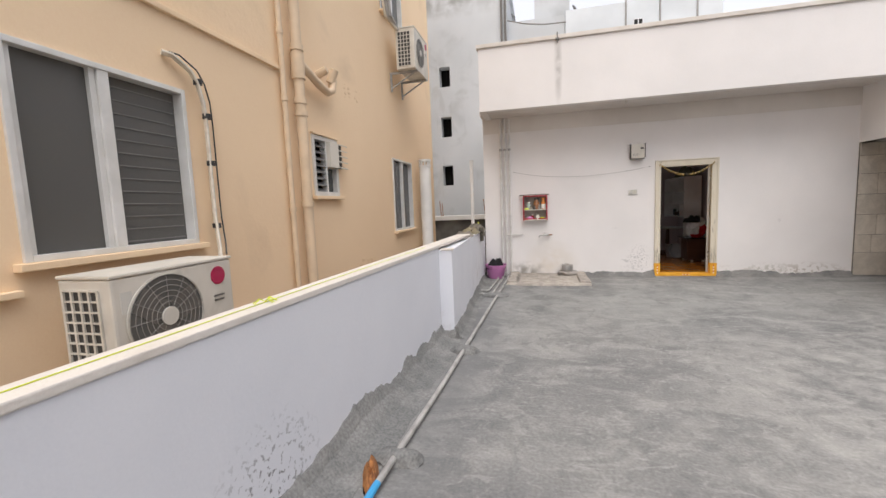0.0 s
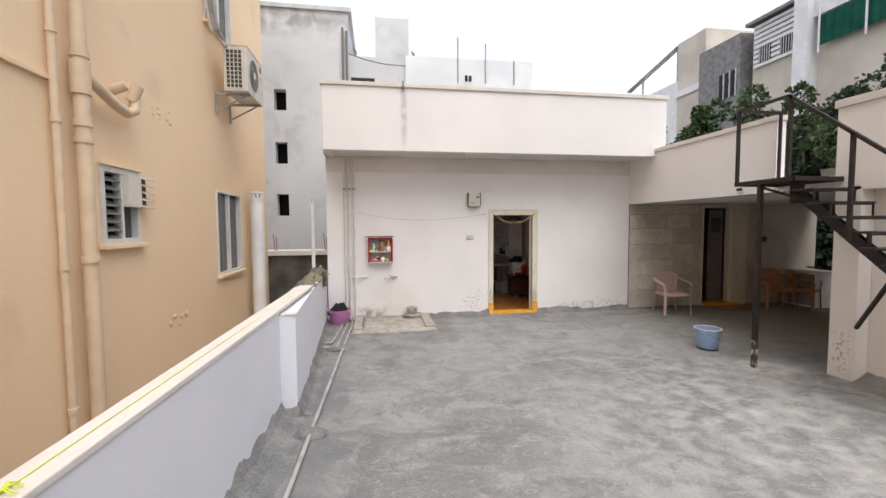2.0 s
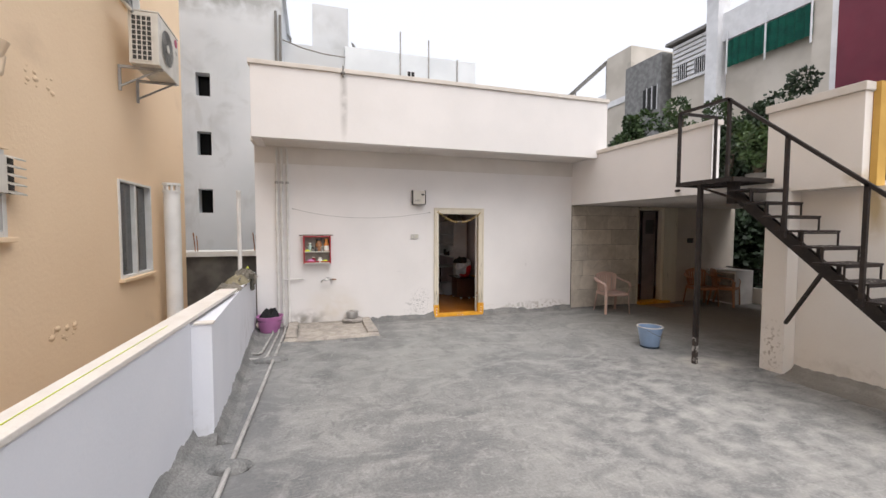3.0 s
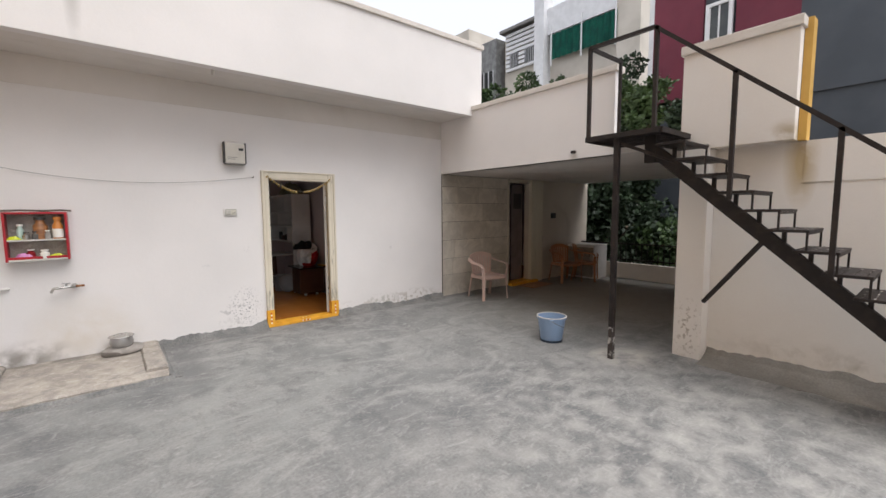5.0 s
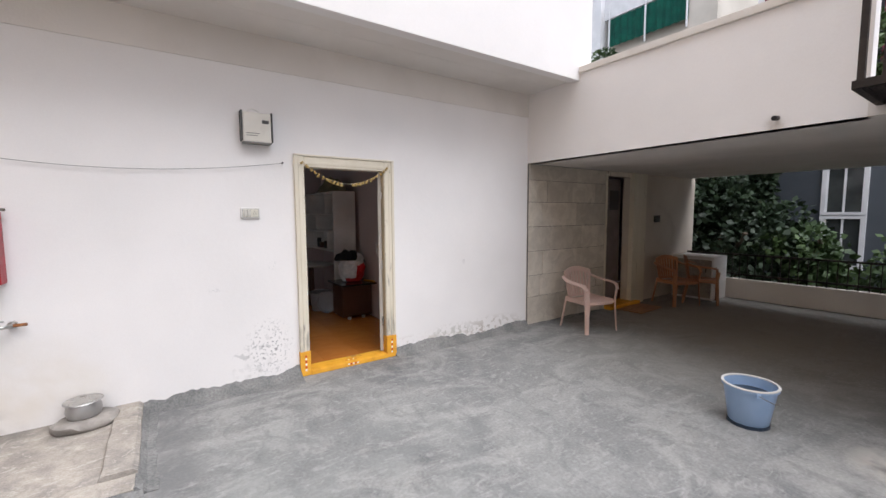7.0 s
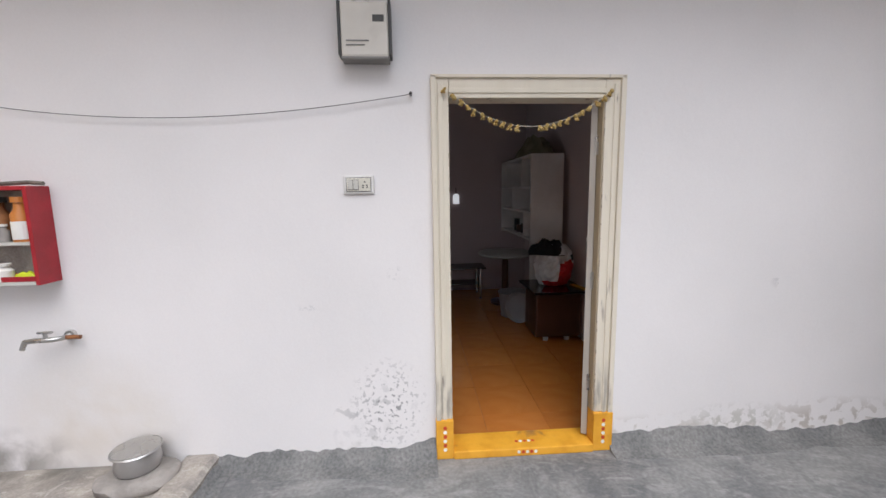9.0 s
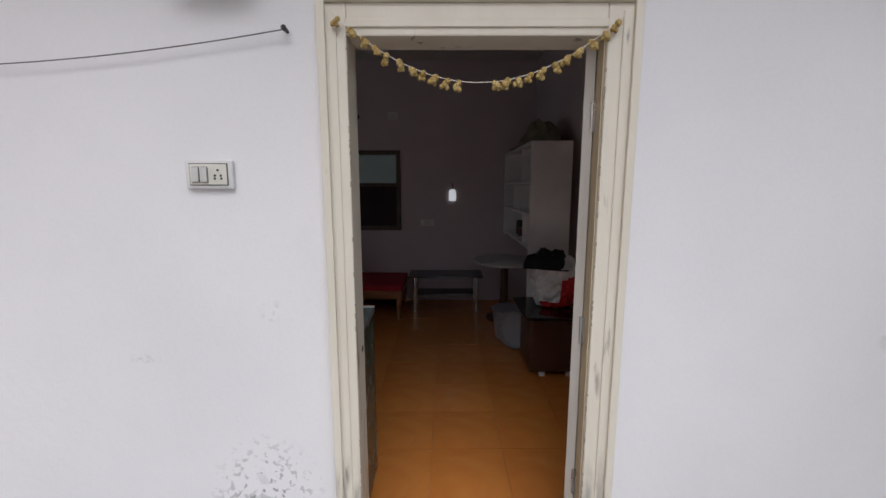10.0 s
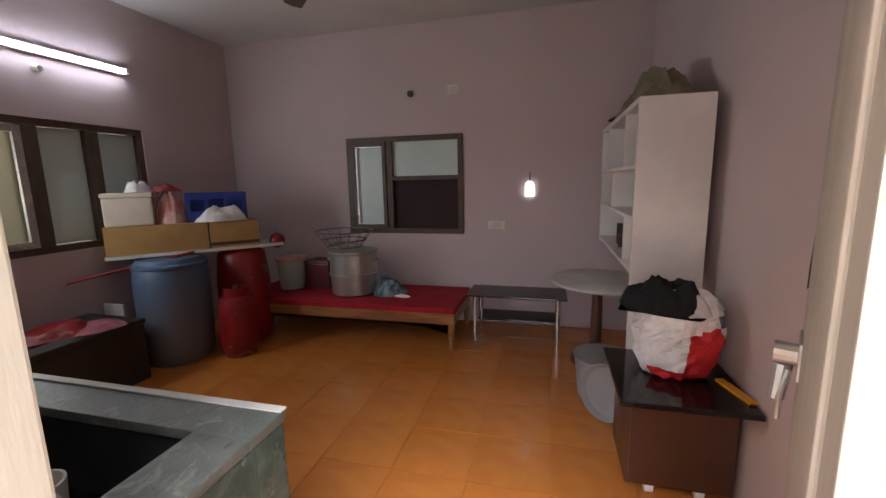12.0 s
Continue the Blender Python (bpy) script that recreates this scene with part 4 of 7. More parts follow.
def wall_pipes():
    for i, (x, r, zb) in enumerate(((-0.955, 0.022, 0.02), (-0.875, 0.024, 0.02), (-0.785, 0.020, 0.02))):
        t = thing("riser_pipe", "white plastic riser pipe clipped to the house wall", "pipe", (x, 8.44, zb), group="riser pipes")
        bm = bmesh.new()
        rod(bm, (0, 0, 0), (0, 0, 3.10 - zb), r, seg=14)
        part("pipe", bm, M_PVC, t, smooth=True)
        for z in (0.95 + 0.12 * i, 1.7 + 0.1 * i, 2.5):
            bm = bmesh.new()
            rod(bm, (0, 0, z - 0.02), (0, 0, z + 0.02), r + 0.006, seg=14)
            box(bm, -r - 0.008, 0.0, z - 0.012, r + 0.008, 0.039, z + 0.012)
            part("clip", bm, M_GREYPIPE if z > 2 else M_PVC, t)
    t = thing("branch_pipe", "thin white branch pipe running to the tap", "pipe", (-0.86, 8.45, 0.84))
    part("pipe", tube(bmesh.new(), [(0, 0, -0.02), (0, -0.028, 0.0), (0.1, -0.025, 0.0), (0.32, 0.012, 0.004)], 0.013, 8), M_PVC, t)


wall_pipes()


def tap():
    t = thing("wall_tap", "old chrome wall tap with a brass spindle", "tap", (-0.12, 8.47, 0.82))
    bm = bmesh.new()
    rod(bm, (0.06, 0.01, 0), (0.06, -0.012, 0), 0.026, seg=16)
    tube(bm, [(0.06, 0, 0), (0.06, -0.05, 0), (0.03, -0.075, 0), (-0.05, -0.08, 0), (-0.10, -0.08, -0.005), (-0.12, -0.08, -0.045)], 0.013, 10)
    part("body", bm, M_STEEL, t, smooth=True)
    bm = bmesh.new()
    rod(bm, (0.0, -0.078, 0.0), (0.0, -0.078, 0.035), 0.009, seg=10)
    box(bm, -0.035, -0.086, 0.035, 0.035, -0.07, 0.046, 0.003)
    part("handle", bm, M_STEEL, t)
    bm = bmesh.new()
    rod(bm, (0.06, -0.04, 0), (0.14, -0.04, 0.0), 0.011, seg=10)
    part("side_spindle", bm, M_RUST, t, "brown corroded spindle")


tap()


def shrine():
    t = thing("wall_cabinet", "open red metal wall cabinet with small household items", "wall cabinet", (-0.30, 8.48, 1.115))
    w, d, h = 0.232, 0.13, 0.485
    for nm, b in (("side_panel", (-w, -d, 0, -w + 0.02, 0, h)), ("side_panel", (w - 0.02, -d, 0, w, 0, h)), ("top_panel", (-w + 0.02, -d, h - 0.02, w - 0.02, 0, h)),
                  ("bottom_panel", (-w + 0.02, -d, 0, w - 0.02, 0, 0.02))):
        part(nm, bx(*b, 0.003), M_RED if nm != "bottom_panel" else M_PAPERLBL, t)
    part("back_panel", bx(-w + 0.021, -0.012, 0.021, w - 0.021, -0.001, h - 0.021), M_PIT, t, "pale cabinet back")
    part("shelf", bx(-w + 0.021, -d + 0.004, 0.20, w - 0.021, -0.013, 0.215), M_PAPERLBL, t, "pale worn shelf")
    part("front_lip", bx(-w + 0.021, -d, 0.021, w - 0.021, -d + 0.008, 0.045), M_RED, t)

    def jar(x, z, r, hh, m, label, cat, y=-0.065):
        j = thing("jar", label, cat, (-0.30 + x * 0.86, 8.48 + y, 1.115 + z))
        part("body", lathe(bmesh.new(), [(0, 0), (r, 0), (r, hh * 0.7), (r * 0.6, hh * 0.85), (r * 0.6, hh), (0, hh)], 14), m, j, smooth=True)
        part("lid", lathe(bmesh.new(), [(0, 0), (r * 0.8, 0), (r * 0.8, hh * 0.14), (0, hh * 0.14)], 14, (0, 0, hh + 0.001)), M_ACDARK if m in (M_WOOD, M_STEEL, M_DARKCEM) else M_ORANGE if m is M_ORANGE else M_WDOT, j)
    jar(-0.14, 0.216, 0.030, 0.13, M_MINT, "small clear green bottle on the cabinet shelf", "bottle")
    jar(-0.09, 0.216, 0.028, 0.06, M_STEEL, "small steel cup on the cabinet shelf", "cup", -0.10)
    jar(-0.01, 0.216, 0.030, 0.07, M_DARKCEM, "dark cup in front of the brown jar", "cup", -0.10)
    jar(0.03, 0.216, 0.056, 0.19, M_WOOD, "wide brown jar with a dark lid on the cabinet shelf", "jar", -0.07)
    jar(0.09, 0.216, 0.024, 0.075, M_STONE, "small grey cup on the cabinet shelf", "cup", -0.105)
    jar(0.18, 0.216, 0.042, 0.19, M_ORANGE, "orange jar with a pale label on the cabinet shelf", "jar", -0.085)
    lb = thing("jar_label", "pale paper label round the orange jar", "label", (-0.30 + 0.18 * 0.86, 8.48 - 0.085, 1.115 + 0.216))
    part("body", lathe(bmesh.new(), [(0.0425, 0.012), (0.0435, 0.012), (0.0435, 0.10), (0.0425, 0.10), (0.0425, 0.012)], 20), M_WDOT, lb)
    jar(0.05, 0.021, 0.038, 0.075, M_WDOT, "small white tub in the cabinet", "tub", -0.095)
    jar(-0.07, 0.021, 0.035, 0.08, M_CYL, "small dark red tin in the cabinet", "tin", -0.05)
    for x, z, m, lab, s in ((-0.19, 0.216, M_LIME, "lime yellow sponge on the cabinet shelf", 1.0), (0.16, 0.021, M_LIME, "lime yellow plastic scoop in the cabinet", 1.3),
                            (-0.12, 0.021, M_PURPLE, "crumpled purple packet in the cabinet", 1.6), (0.06, 0.021, M_RED, "crumpled red packet in the cabinet", 1.2)):
        o = thing("packet", lab, "packet", (-0.30 + x * 0.86, 8.48 - (0.105 if z > 0.1 else 0.08), 1.115 + z))
        part("body", cloth(bmesh.new(), 0, 0, 0, 0.10 * s, 0.03 + 0.015 * s, 0.04 * s, x * 9, 8), m, o, smooth=True)
    for x, l, tw in ((-0.26, 0.30, 2), (0.16, 0.13, -6)):
        o = thing("stick", "dry brown stick lying on top of the red cabinet", "stick", (-0.30 + x * 0.86, 8.42, 1.115 + h + 0.012), tw)
        bm = bmesh.new()
        tube(bm, [(-0.08, 0, 0), (l * 0.4, 0.004, 0.006), (l, 0, 0.0)], 0.011, 6)
        if l > 0.2:
            tube(bm, [(-0.07, -0.02, 0.0), (l * 0.5, -0.028, 0.008), (l * 0.9, -0.02, 0.0)], 0.008, 6)
        part("stick_body", bm, M_RAG, o)


shrine()

# washing place items
t = thing("flat_stone", "flat grey stone slab on the washing place", "stone", (0.31, 8.31, 0.045), 12)
bm = bmesh.new()
bmesh.ops.create_icosphere(bm, subdivisions=3, radius=1)
for v in bm.verts:
    k = 1 + 0.18 * noise.noise(v.co * 1.7)
    v.co = Vector((v.co.x * 0.20 * k, v.co.y * 0.13 * k, max(0, 0.04 + max(-0.04, min(0.035, v.co.z * 0.08)) * k)))
part("body", bm, M_STONE, t, smooth=True)
t = thing("steel_pot", "small dull steel pot with a lid standing on a stone", "pot", (0.29, 8.34, 0.108))
part("body", lathe(bmesh.new(), [(0, 0), (0.07, 0), (0.098, 0.02), (0.108, 0.06), (0.100, 0.10), (0.096, 0.115), (0.118, 0.124), (0.112, 0.130)], 26), M_ALUPOT, t, smooth=True)
part("lid", lathe(bmesh.new(), [(0, 0.142), (0.03, 0.148), (0.06, 0.138), (0.09, 0.136), (0.110, 0.1305), (0.0, 0.1305)], 22), M_STEEL, t, smooth=True)


def bucket(name, label, loc, r0, r1, h, m, handle_mat, turn=0, content=None, clabel=""):
    t = thing(name, label, "bucket", loc, turn)
    part("body", lathe(bmesh.new(), [(0, 0), (r0 - 0.006, 0), (r0, 0.006), (r0 + (r1 - r0) * 0.93, h * 0.93), (r1 + 0.008, h * 0.935), (r1 + 0.010, h), (r1 - 0.003, h), (r0 - 0.004, 0.012), (0, 0.012)], 32), m, t, smooth=True)
    if name == "bucket":
        part("rim", lathe(bmesh.new(), [(r1 - 0.004, h + 0.0005), (r1 + 0.013, h + 0.0005), (r1 + 0.013, h + 0.009), (r1 - 0.004, h + 0.009), (r1 - 0.004, h + 0.0005)], 32), M_PVC, t, "pale worn bucket rim", smooth=True)
    bm = bmesh.new()
    pts = [((r1 + 0.014) * math.cos(a), -(r1 + 0.02) * math.sin(a) * 0.96, h * 0.93 - 0.10 * math.sin(a)) for a in [math.pi * k / 14 for k in range(15)]]
    tube(bm, pts, 0.0035, 6)
    part("handle", bm, handle_mat, t)
    for s in (-1, 1):
        part("lug", bx(s * (r1 + 0.009) - 0.006, -0.014, h * 0.87, s * (r1 + 0.009) + 0.006, 0.014, h * 0.97, 0.002), m, t)
    return t


bucket("bucket", "pale blue plastic bucket standing on the cement floor", (4.37, 5.62, 0), 0.125, 0.168, 0.30, M_BUCKET, M_FIN, 35)
t = thing("bucket_foot_ring", "low dark ring round the foot of the blue bucket", "stain", (4.37, 5.62, 0.0))
# This added dark disc gives the bucket its shaded inside.
w = thing("bucket_dark_fill", "dark disc added in the blue bucket for its shaded inside", "water", (4.37, 5.62, 0.0))
part("surface", lathe(bmesh.new(), [(0, 0.20), (0.142, 0.20), (0.148, 0.232), (0, 0.232)], 32), M_BUCKETIN, w)
part("ring", lathe(bmesh.new(), [(0.0, 0.0), (0.133, 0.0), (0.134, 0.022), (0.128, 0.024)], 32), M_BUCKETIN, t)
t = bucket("tub", "pink-purple plastic tub piled with black cloth", (-1.08, 8.22, 0), 0.15, 0.205, 0.27, M_PURPLE, M_PURPLE, 80)
t = thing("cloth_heap", "black cloth heaped in the pink-purple tub", "cloth", (-1.08, 8.22, 0.20))
part("body", cloth(bmesh.new(), 0, 0, 0, 0.38, 0.36, 0.24, 5.3, 22, 3.0, 0.7), M_CLOTHBLK, t, smooth=True)

# rags and cement bags on the parapet
for i, (x, y, w, d, h, tw, m) in enumerate(((-1.37, 6.40, 0.30, 0.75, 0.09, 4, M_RAG), (-1.38, 7.05, 0.32, 0.85, 0.12, 2, M_OLIVE), (-1.36, 7.66, 0.34, 0.55, 0.14, -5, M_RAG))):
    t = thing("rag", "stiff grey-brown sacking drying on the parapet", "cloth", (x, y, 0.984), tw, group="rags on the parapet")
    part("body", cloth(bmesh.new(), 0, 0, 0, w, d, h, 2.2 + i * 3), m, t, smooth=True)
t = thing("hanging_rag", "dark grey mop head hanging over the parapet edge", "mop", (-1.26, 7.55, 0.70))
bm = bmesh.new()
for k in range(22):
    a = random.Random(k).uniform(0, 6.28)
    rr = random.Random(k + 50).uniform(0, 0.05)
    tube(bm, [(rr * math.cos(a), rr * math.sin(a) * 1.6, 0.36), (rr * 1.2 * math.cos(a), rr * 1.9 * math.sin(a), 0.2), (rr * 1.5 * math.cos(a), rr * 2 * math.sin(a), 0.11 + 0.05 * (k % 3))], 0.013, 5)
part("strands", bm, M_RAG, t)
t = thing("mop_stick", "yellow-tipped wooden stick lying on the parapet", "stick", (-1.34, 7.3, 1.10), 3)
bm = bmesh.new()
rod(bm, (0, -0.5, -0.05), (0.02, 0.45, 0.02), 0.012, seg=8)
part("stick_body", bm, M_RAG, t)
part("tip", rod(bmesh.new(), (0.02, 0.451, 0.02), (0.021, 0.50, 0.023), 0.02, seg=8), M_LIME, t, "yellow plastic tip")

t = thing("thread_knot", "yellow thread laid along the parapet with a knotted end", "thread", (-1.47, 1.75, 1.0485))
bm = bmesh.new()
tube(bm, [(-0.075, -1.7, 0.002), (-0.017, -0.4, 0.003), (0.0, 0, 0.003), (0.052, 1.2, 0.003), (0.108, 2.4, 0.003)], 0.0022, 5)
rk = random.Random(8)
for k in range(9):
    a = rk.uniform(0, 6.28)
    tube(bm, [(0, 0, 0.006), (0.02 * math.cos(a), 0.03 * math.sin(a), 0.022), (0.05 * math.cos(a), 0.06 * math.sin(a), 0.004)], 0.0022, 5)
part("thread", bm, M_LIME, t)


# ---- pipes on the floor ----
def floor_pipe():
    t = thing("floor_pipe", "cement-splashed grey pipe laid along the terrace floor", "pipe", (0, 0, 0))
    bm = tube(bmesh.new(), [(-1.045, 1.95, 0.045), (-1.03, 2.3, 0.04), (-0.99, 3.2, 0.03), (-0.965, 4.0, 0.03), (-0.90, 6.0, 0.03), (-0.83, 7.9, 0.03), (-0.85, 8.40, 0.03)], 0.019, 10)
    part("pipe", bm, M_GREYPIPE, t, smooth=True)
    part("end_sleeve", tube(bmesh.new(), [(-1.05, 1.70, 0.05), (-1.046, 1.949, 0.045)], 0.020, 10), M_BLUEPIPE, t, "blue pipe end")
    part("end_pipe", tube(bmesh.new(), [(-1.06, 1.2, 0.05), (-1.05, 1.699, 0.05)], 0.021, 10), M_GREYPIPE, t)
    for k, pts in enumerate(([(-1.24, 6.62, 0.03), (-1.02, 6.56, 0.03), (-0.975, 6.64, 0.03), (-0.925, 7.9, 0.03), (-0.955, 8.40, 0.03)], [(-1.24, 6.86, 0.03), (-1.10, 6.82, 0.03), (-1.06, 6.9, 0.03), (-1.01, 7.9, 0.03), (-1.05, 8.40, 0.03)])):
        t = thing("floor_pipe", "bent grey pipe running from the parapet to the wall", "pipe", (0, 0, 0))
        part("pipe", tube(bmesh.new(), pts, 0.016, 10), M_GREYPIPE, t, smooth=True)
    for i, (x, y, w) in enumerate(((-1.02, 2.22, 0.17), (-0.965, 4.02, 0.15), (-0.93, 6.52, 0.20))):
        t = thing("mortar_lump", "lump of grey mortar holding down the floor pipe", "mortar", (x, y, 0), group="mortar lumps on the pipe")
        bm = bmesh.new()
        bmesh.ops.create_icosphere(bm, subdivisions=3, radius=1)
        for v in bm.verts:
            k = 1 + 0.3 * noise.noise(v.co * 1.6 + Vector((i * 5, 0, 0)))
            v.co = Vector((v.co.x * w * k, v.co.y * 0.075 * k, max(0, v.co.z * 0.075 * k)))
        part("body", bm, M_MORTAR, t, smooth=True)
    t = thing("rust_patch", "rusty iron sleeve lying against the mortar lump", "rusty metal", (-1.13, 2.06, 0.0), 20)
    bm = cloth(bmesh.new(), 0, 0, 0.0, 0.09, 0.34, 0.09, 4.4, 10)
    part("body", bm, M_RUST, t, smooth=True)


floor_pipe()


# ---- porch ----
def clad():
    host = tagged(part("wall_cladding", bx(4.975, 8.462, 0, 6.72, 8.479, 2.238), M_DARKCEM, None, "grey-beige polished stone cladding in large uneven blocks"), kind="structure")
    rnd = random.Random(12)
    z = 0.004
    while z < 2.2:
        h = rnd.choice((0.34, 0.40, 0.30))
        z1 = min(z + h, 2.234)
        x = 4.977 - rnd.uniform(0, 0.2)
        while x < 6.7:
            w = rnd.choice((0.40, 0.55, 0.75))
            a, b = max(x, 4.977) + 0.003, min(x + w, 6.715) - 0.003
            if b - a > 0.05:
                part("stone", bx(a, 8.452 - rnd.uniform(0, 0.006), z + 0.003, b, 8.4615, z1 - 0.003), M_CLAD, host)
            x += w
        z = z1


def porch_door():
    t = thing("porch_doorway", "cream doorway with a dark inner door and orange threshold", "door", (0, 0, 0))
    part("jamb", bx(7.44, 8.40, 0, 7.84, 8.48, 2.236, 0.006), M_FRAME, t, "cream painted pilaster")
    part("jamb", bx(6.722, 8.44, 0, 6.76, 8.60, 2.236, 0.004), M_FRAME, t)
    part("head", bx(6.76, 8.44, 2.16, 7.44, 8.60, 2.236, 0.004), M_FRAME, t)
    part("threshold", bx(6.74, 8.32, 0.0, 7.60, 8.62, 0.06, 0.006), M_THRESH, t, "orange painted raised threshold")
    bm = bmesh.new()
    box(bm, 7.05, 8.64, 0.06, 7.42, 8.675, 2.14, 0.003)
    part("leaf", bm, M_DIMLEAF, t, "mauve door leaf standing ajar")
    part("leaf_window", bx(7.12, 8.63, 1.62, 7.36, 8.639, 1.95), M_ACDARK, t, "dark pane in the leaf")


porch_door()
t = thing("socket_box", "small dark socket box on the porch wall", "socket", (8.30, 8.48, 1.46))
part("body", bx(-0.07, -0.05, -0.06, 0.07, 0, 0.06, 0.006), M_ACDARK, t)
t = thing("door_mat", "flattened reddish brown doormat before the porch door", "mat", (7.25, 8.12, 0.002), 4)
part("body", bx(-0.35, -0.2, 0, 0.35, 0.2, 0.012, 0.004), M_WOOD, t)


def sheet(rows, thick):
    """A curved moulded sheet through a grid of points."""
    bm = bmesh.new()
    g = [[bm.verts.new(p) for p in r] for r in rows]
    for a, b in zip(g, g[1:]):
        for k in range(len(a) - 1):
            bm.faces.new((a[k], a[k + 1], b[k + 1], b[k]))
    bmesh.ops.recalc_face_normals(bm, faces=bm.faces)
    bmesh.ops.solidify(bm, geom=list(bm.faces), thickness=thick)
    return bm


def chair(name, loc, turn, m, label, group=""):
    """A moulded plastic armchair with a slotted shell back and wide flat arms."""
    t = thing(name, label, "chair", loc, turn, group)
    n = 10
    rows = []
    for j in range(n + 1):
        v = j / n
        w = 0.235 - 0.03 * v
        rows.append([((i / n - 0.5) * 2 * w, -0.235 + 0.45 * v, 0.43 - 0.022 * math.sin(math.pi * i / n) - 0.02 * v - (0.035 * (1 - v / 0.12) if v < 0.12 else 0)) for i in range(n + 1)])
    part("seat", sheet(rows, 0.012), m, t, smooth=True)
    for s in (-1, 1):
        part("seat_apron", bx(s * 0.222 - 0.006, -0.21, 0.365, s * 0.222 + 0.006, 0.20, 0.425, 0.003), m, t)
    part("front_apron", bx(-0.215, -0.226, 0.36, 0.215, -0.214, 0.40, 0.003), m, t)

    def shell(u, v):
        """A point of the back: u from side to side (-1..1), v from the seat up (0..1)."""
        w = 0.195 + 0.045 * v
        top = 0.82 - 0.055 * u * u
        return (u * w, 0.215 + 0.075 * v - 0.055 * u * u * (0.5 + 0.5 * v), 0.41 + (top - 0.41) * v)
    for k in range(7):
        u0, u1 = -0.78 + k * 0.235, -0.78 + k * 0.235 + 0.15
        part("back_slat", sheet([[shell(u0 + (u1 - u0) * i / 2, 0.08 + 0.76 * j / 6) for i in range(3)] for j in range(7)], 0.009), m, t, smooth=True)
    part("back_rail", sheet([[shell(-1 + 2 * i / 16, v) for i in range(17)] for v in (0.835, 0.90, 0.96, 1.0)], 0.014), m, t, smooth=True)
    part("back_rail", sheet([[shell(-1 + 2 * i / 12, v) for i in range(13)] for v in (0.0, 0.05, 0.085)], 0.012), m, t, smooth=True)
    for s in (-1, 1):
        part("back_post", sheet([[shell(s * u, j / 8 * 0.84) for u in (0.84, 0.92, 1.0)] for j in range(9)], 0.016), m, t, smooth=True)
        path = [(0.245, 0.235, 0.70, 0.030), (0.272, 0.14, 0.668, 0.034), (0.286, 0.02, 0.652, 0.038), (0.288, -0.10, 0.644, 0.040), (0.280, -0.19, 0.632, 0.036), (0.272, -0.225, 0.605, 0.032), (0.268, -0.24, 0.56, 0.028)]
        part("armrest", sheet([[(s * (x - w), y, z + 0.002), (s * (x - w * 0.3), y, z + 0.010), (s * (x + w * 0.3), y, z + 0.010), (s * (x + w), y, z - 0.012)] for x, y, z, w in path], 0.009), m, t, smooth=True)
        legs = [(0.268, -0.238, 0.565, 0.030), (0.250, -0.225, 0.43, 0.028), (0.256, -0.236, 0.20, 0.026), (0.266, -0.248, 0.0, 0.022)]
        part("front_leg", sheet([[(s * (x - 0.022), y + 0.004 - w, z), (s * (x + 0.008), y, z), (s * (x + 0.012), y + w, z)] for x, y, z, w in legs], 0.010), m, t, smooth=True)
        legs = [(0.222, 0.20, 0.43, 0.030), (0.236, 0.235, 0.22, 0.028), (0.250, 0.275, 0.0, 0.022)]
        part("rear_leg", sheet([[(s * (x - 0.03), y + 0.012, z), (s * x, y + 0.008, z), (s * (x + 0.008), y - w, z)] for x, y, z, w in legs], 0.010), m, t, smooth=True)
    return t


chair("armchair", (5.58, 7.90, 0), -10, M_CHAIR, "dusty pink plastic armchair standing by the stone cladding")
chair("armchair", (8.12, 7.98, 0), -20, M_CHAIRBR, "orange-brown plastic armchair beside the porch door", "brown porch chairs")
chair("armchair", (8.62, 7.80, 0), 25, M_CHAIRBR, "orange-brown plastic armchair turned towards its neighbour", "brown porch chairs")

t = thing("porch_cabinet", "low white cabinet with a grey side on the porch", "cabinet", (9.08, 8.0, 0))
part("body", bx(-0.26, -0.30, 0, 0.30, 0.40, 0.78, 0.01), M_LAMINATE, t)
part("door", bx(-0.275, -0.28, 0.04, -0.2605, 0.38, 0.72, 0.004), M_PIT, t, "grey cabinet front")
part("handle", bx(-0.288, -0.20, 0.5, -0.2755, -0.185, 0.6, 0.002), M_IRON, t)


def porch_rail():
    t = thing("porch_railing", "black iron railing on the low porch parapet", "railing", (9.50, 6.4, 0.36))
    for z in (0.44, 0.08):
        bm = bar(bmesh.new(), (0, -2.03, z), (0, 2.05, z), 0.03)
        part("rail", bm, M_IRON, t)
    for k in range(34):
        y = -1.98 + k * 0.12
        part("baluster", bar(bmesh.new(), (0, y, 0.0), (0, y, 0.44), 0.014), M_IRON, t)


porch_rail()
t = thing("drain_spout", "short dark drain spout poking from the porch beam", "drain pipe", (4.97, 5.74, 2.33))
bm = bmesh.new()
rod(bm, (0.03, 0, 0), (-0.07, 0, -0.012), 0.020, seg=12)
part("pipe", bm, M_IRON, t)
part("bore", rod(bmesh.new(), (-0.0705, 0, -0.012), (-0.072, 0, -0.012), 0.015, seg=12), M_DARKHOLE, t)
t = thing("eave_hook", "short white pipe stub under the roof eave", "pipe", (1.25, 7.85, 3.14))
part("pipe", rod(bmesh.new(), (0, 0, 0.0), (0, 0, -0.06), 0.018, seg=10), M_PVC, t)
t = thing("parapet_spout", "small rusty pipe stub rising over the roof coping", "pipe", (0.12, 7.64, 4.16))
bm = bmesh.new()
rod(bm, (0, -0.02, -0.03), (0, -0.02, 0.14), 0.010, seg=10)
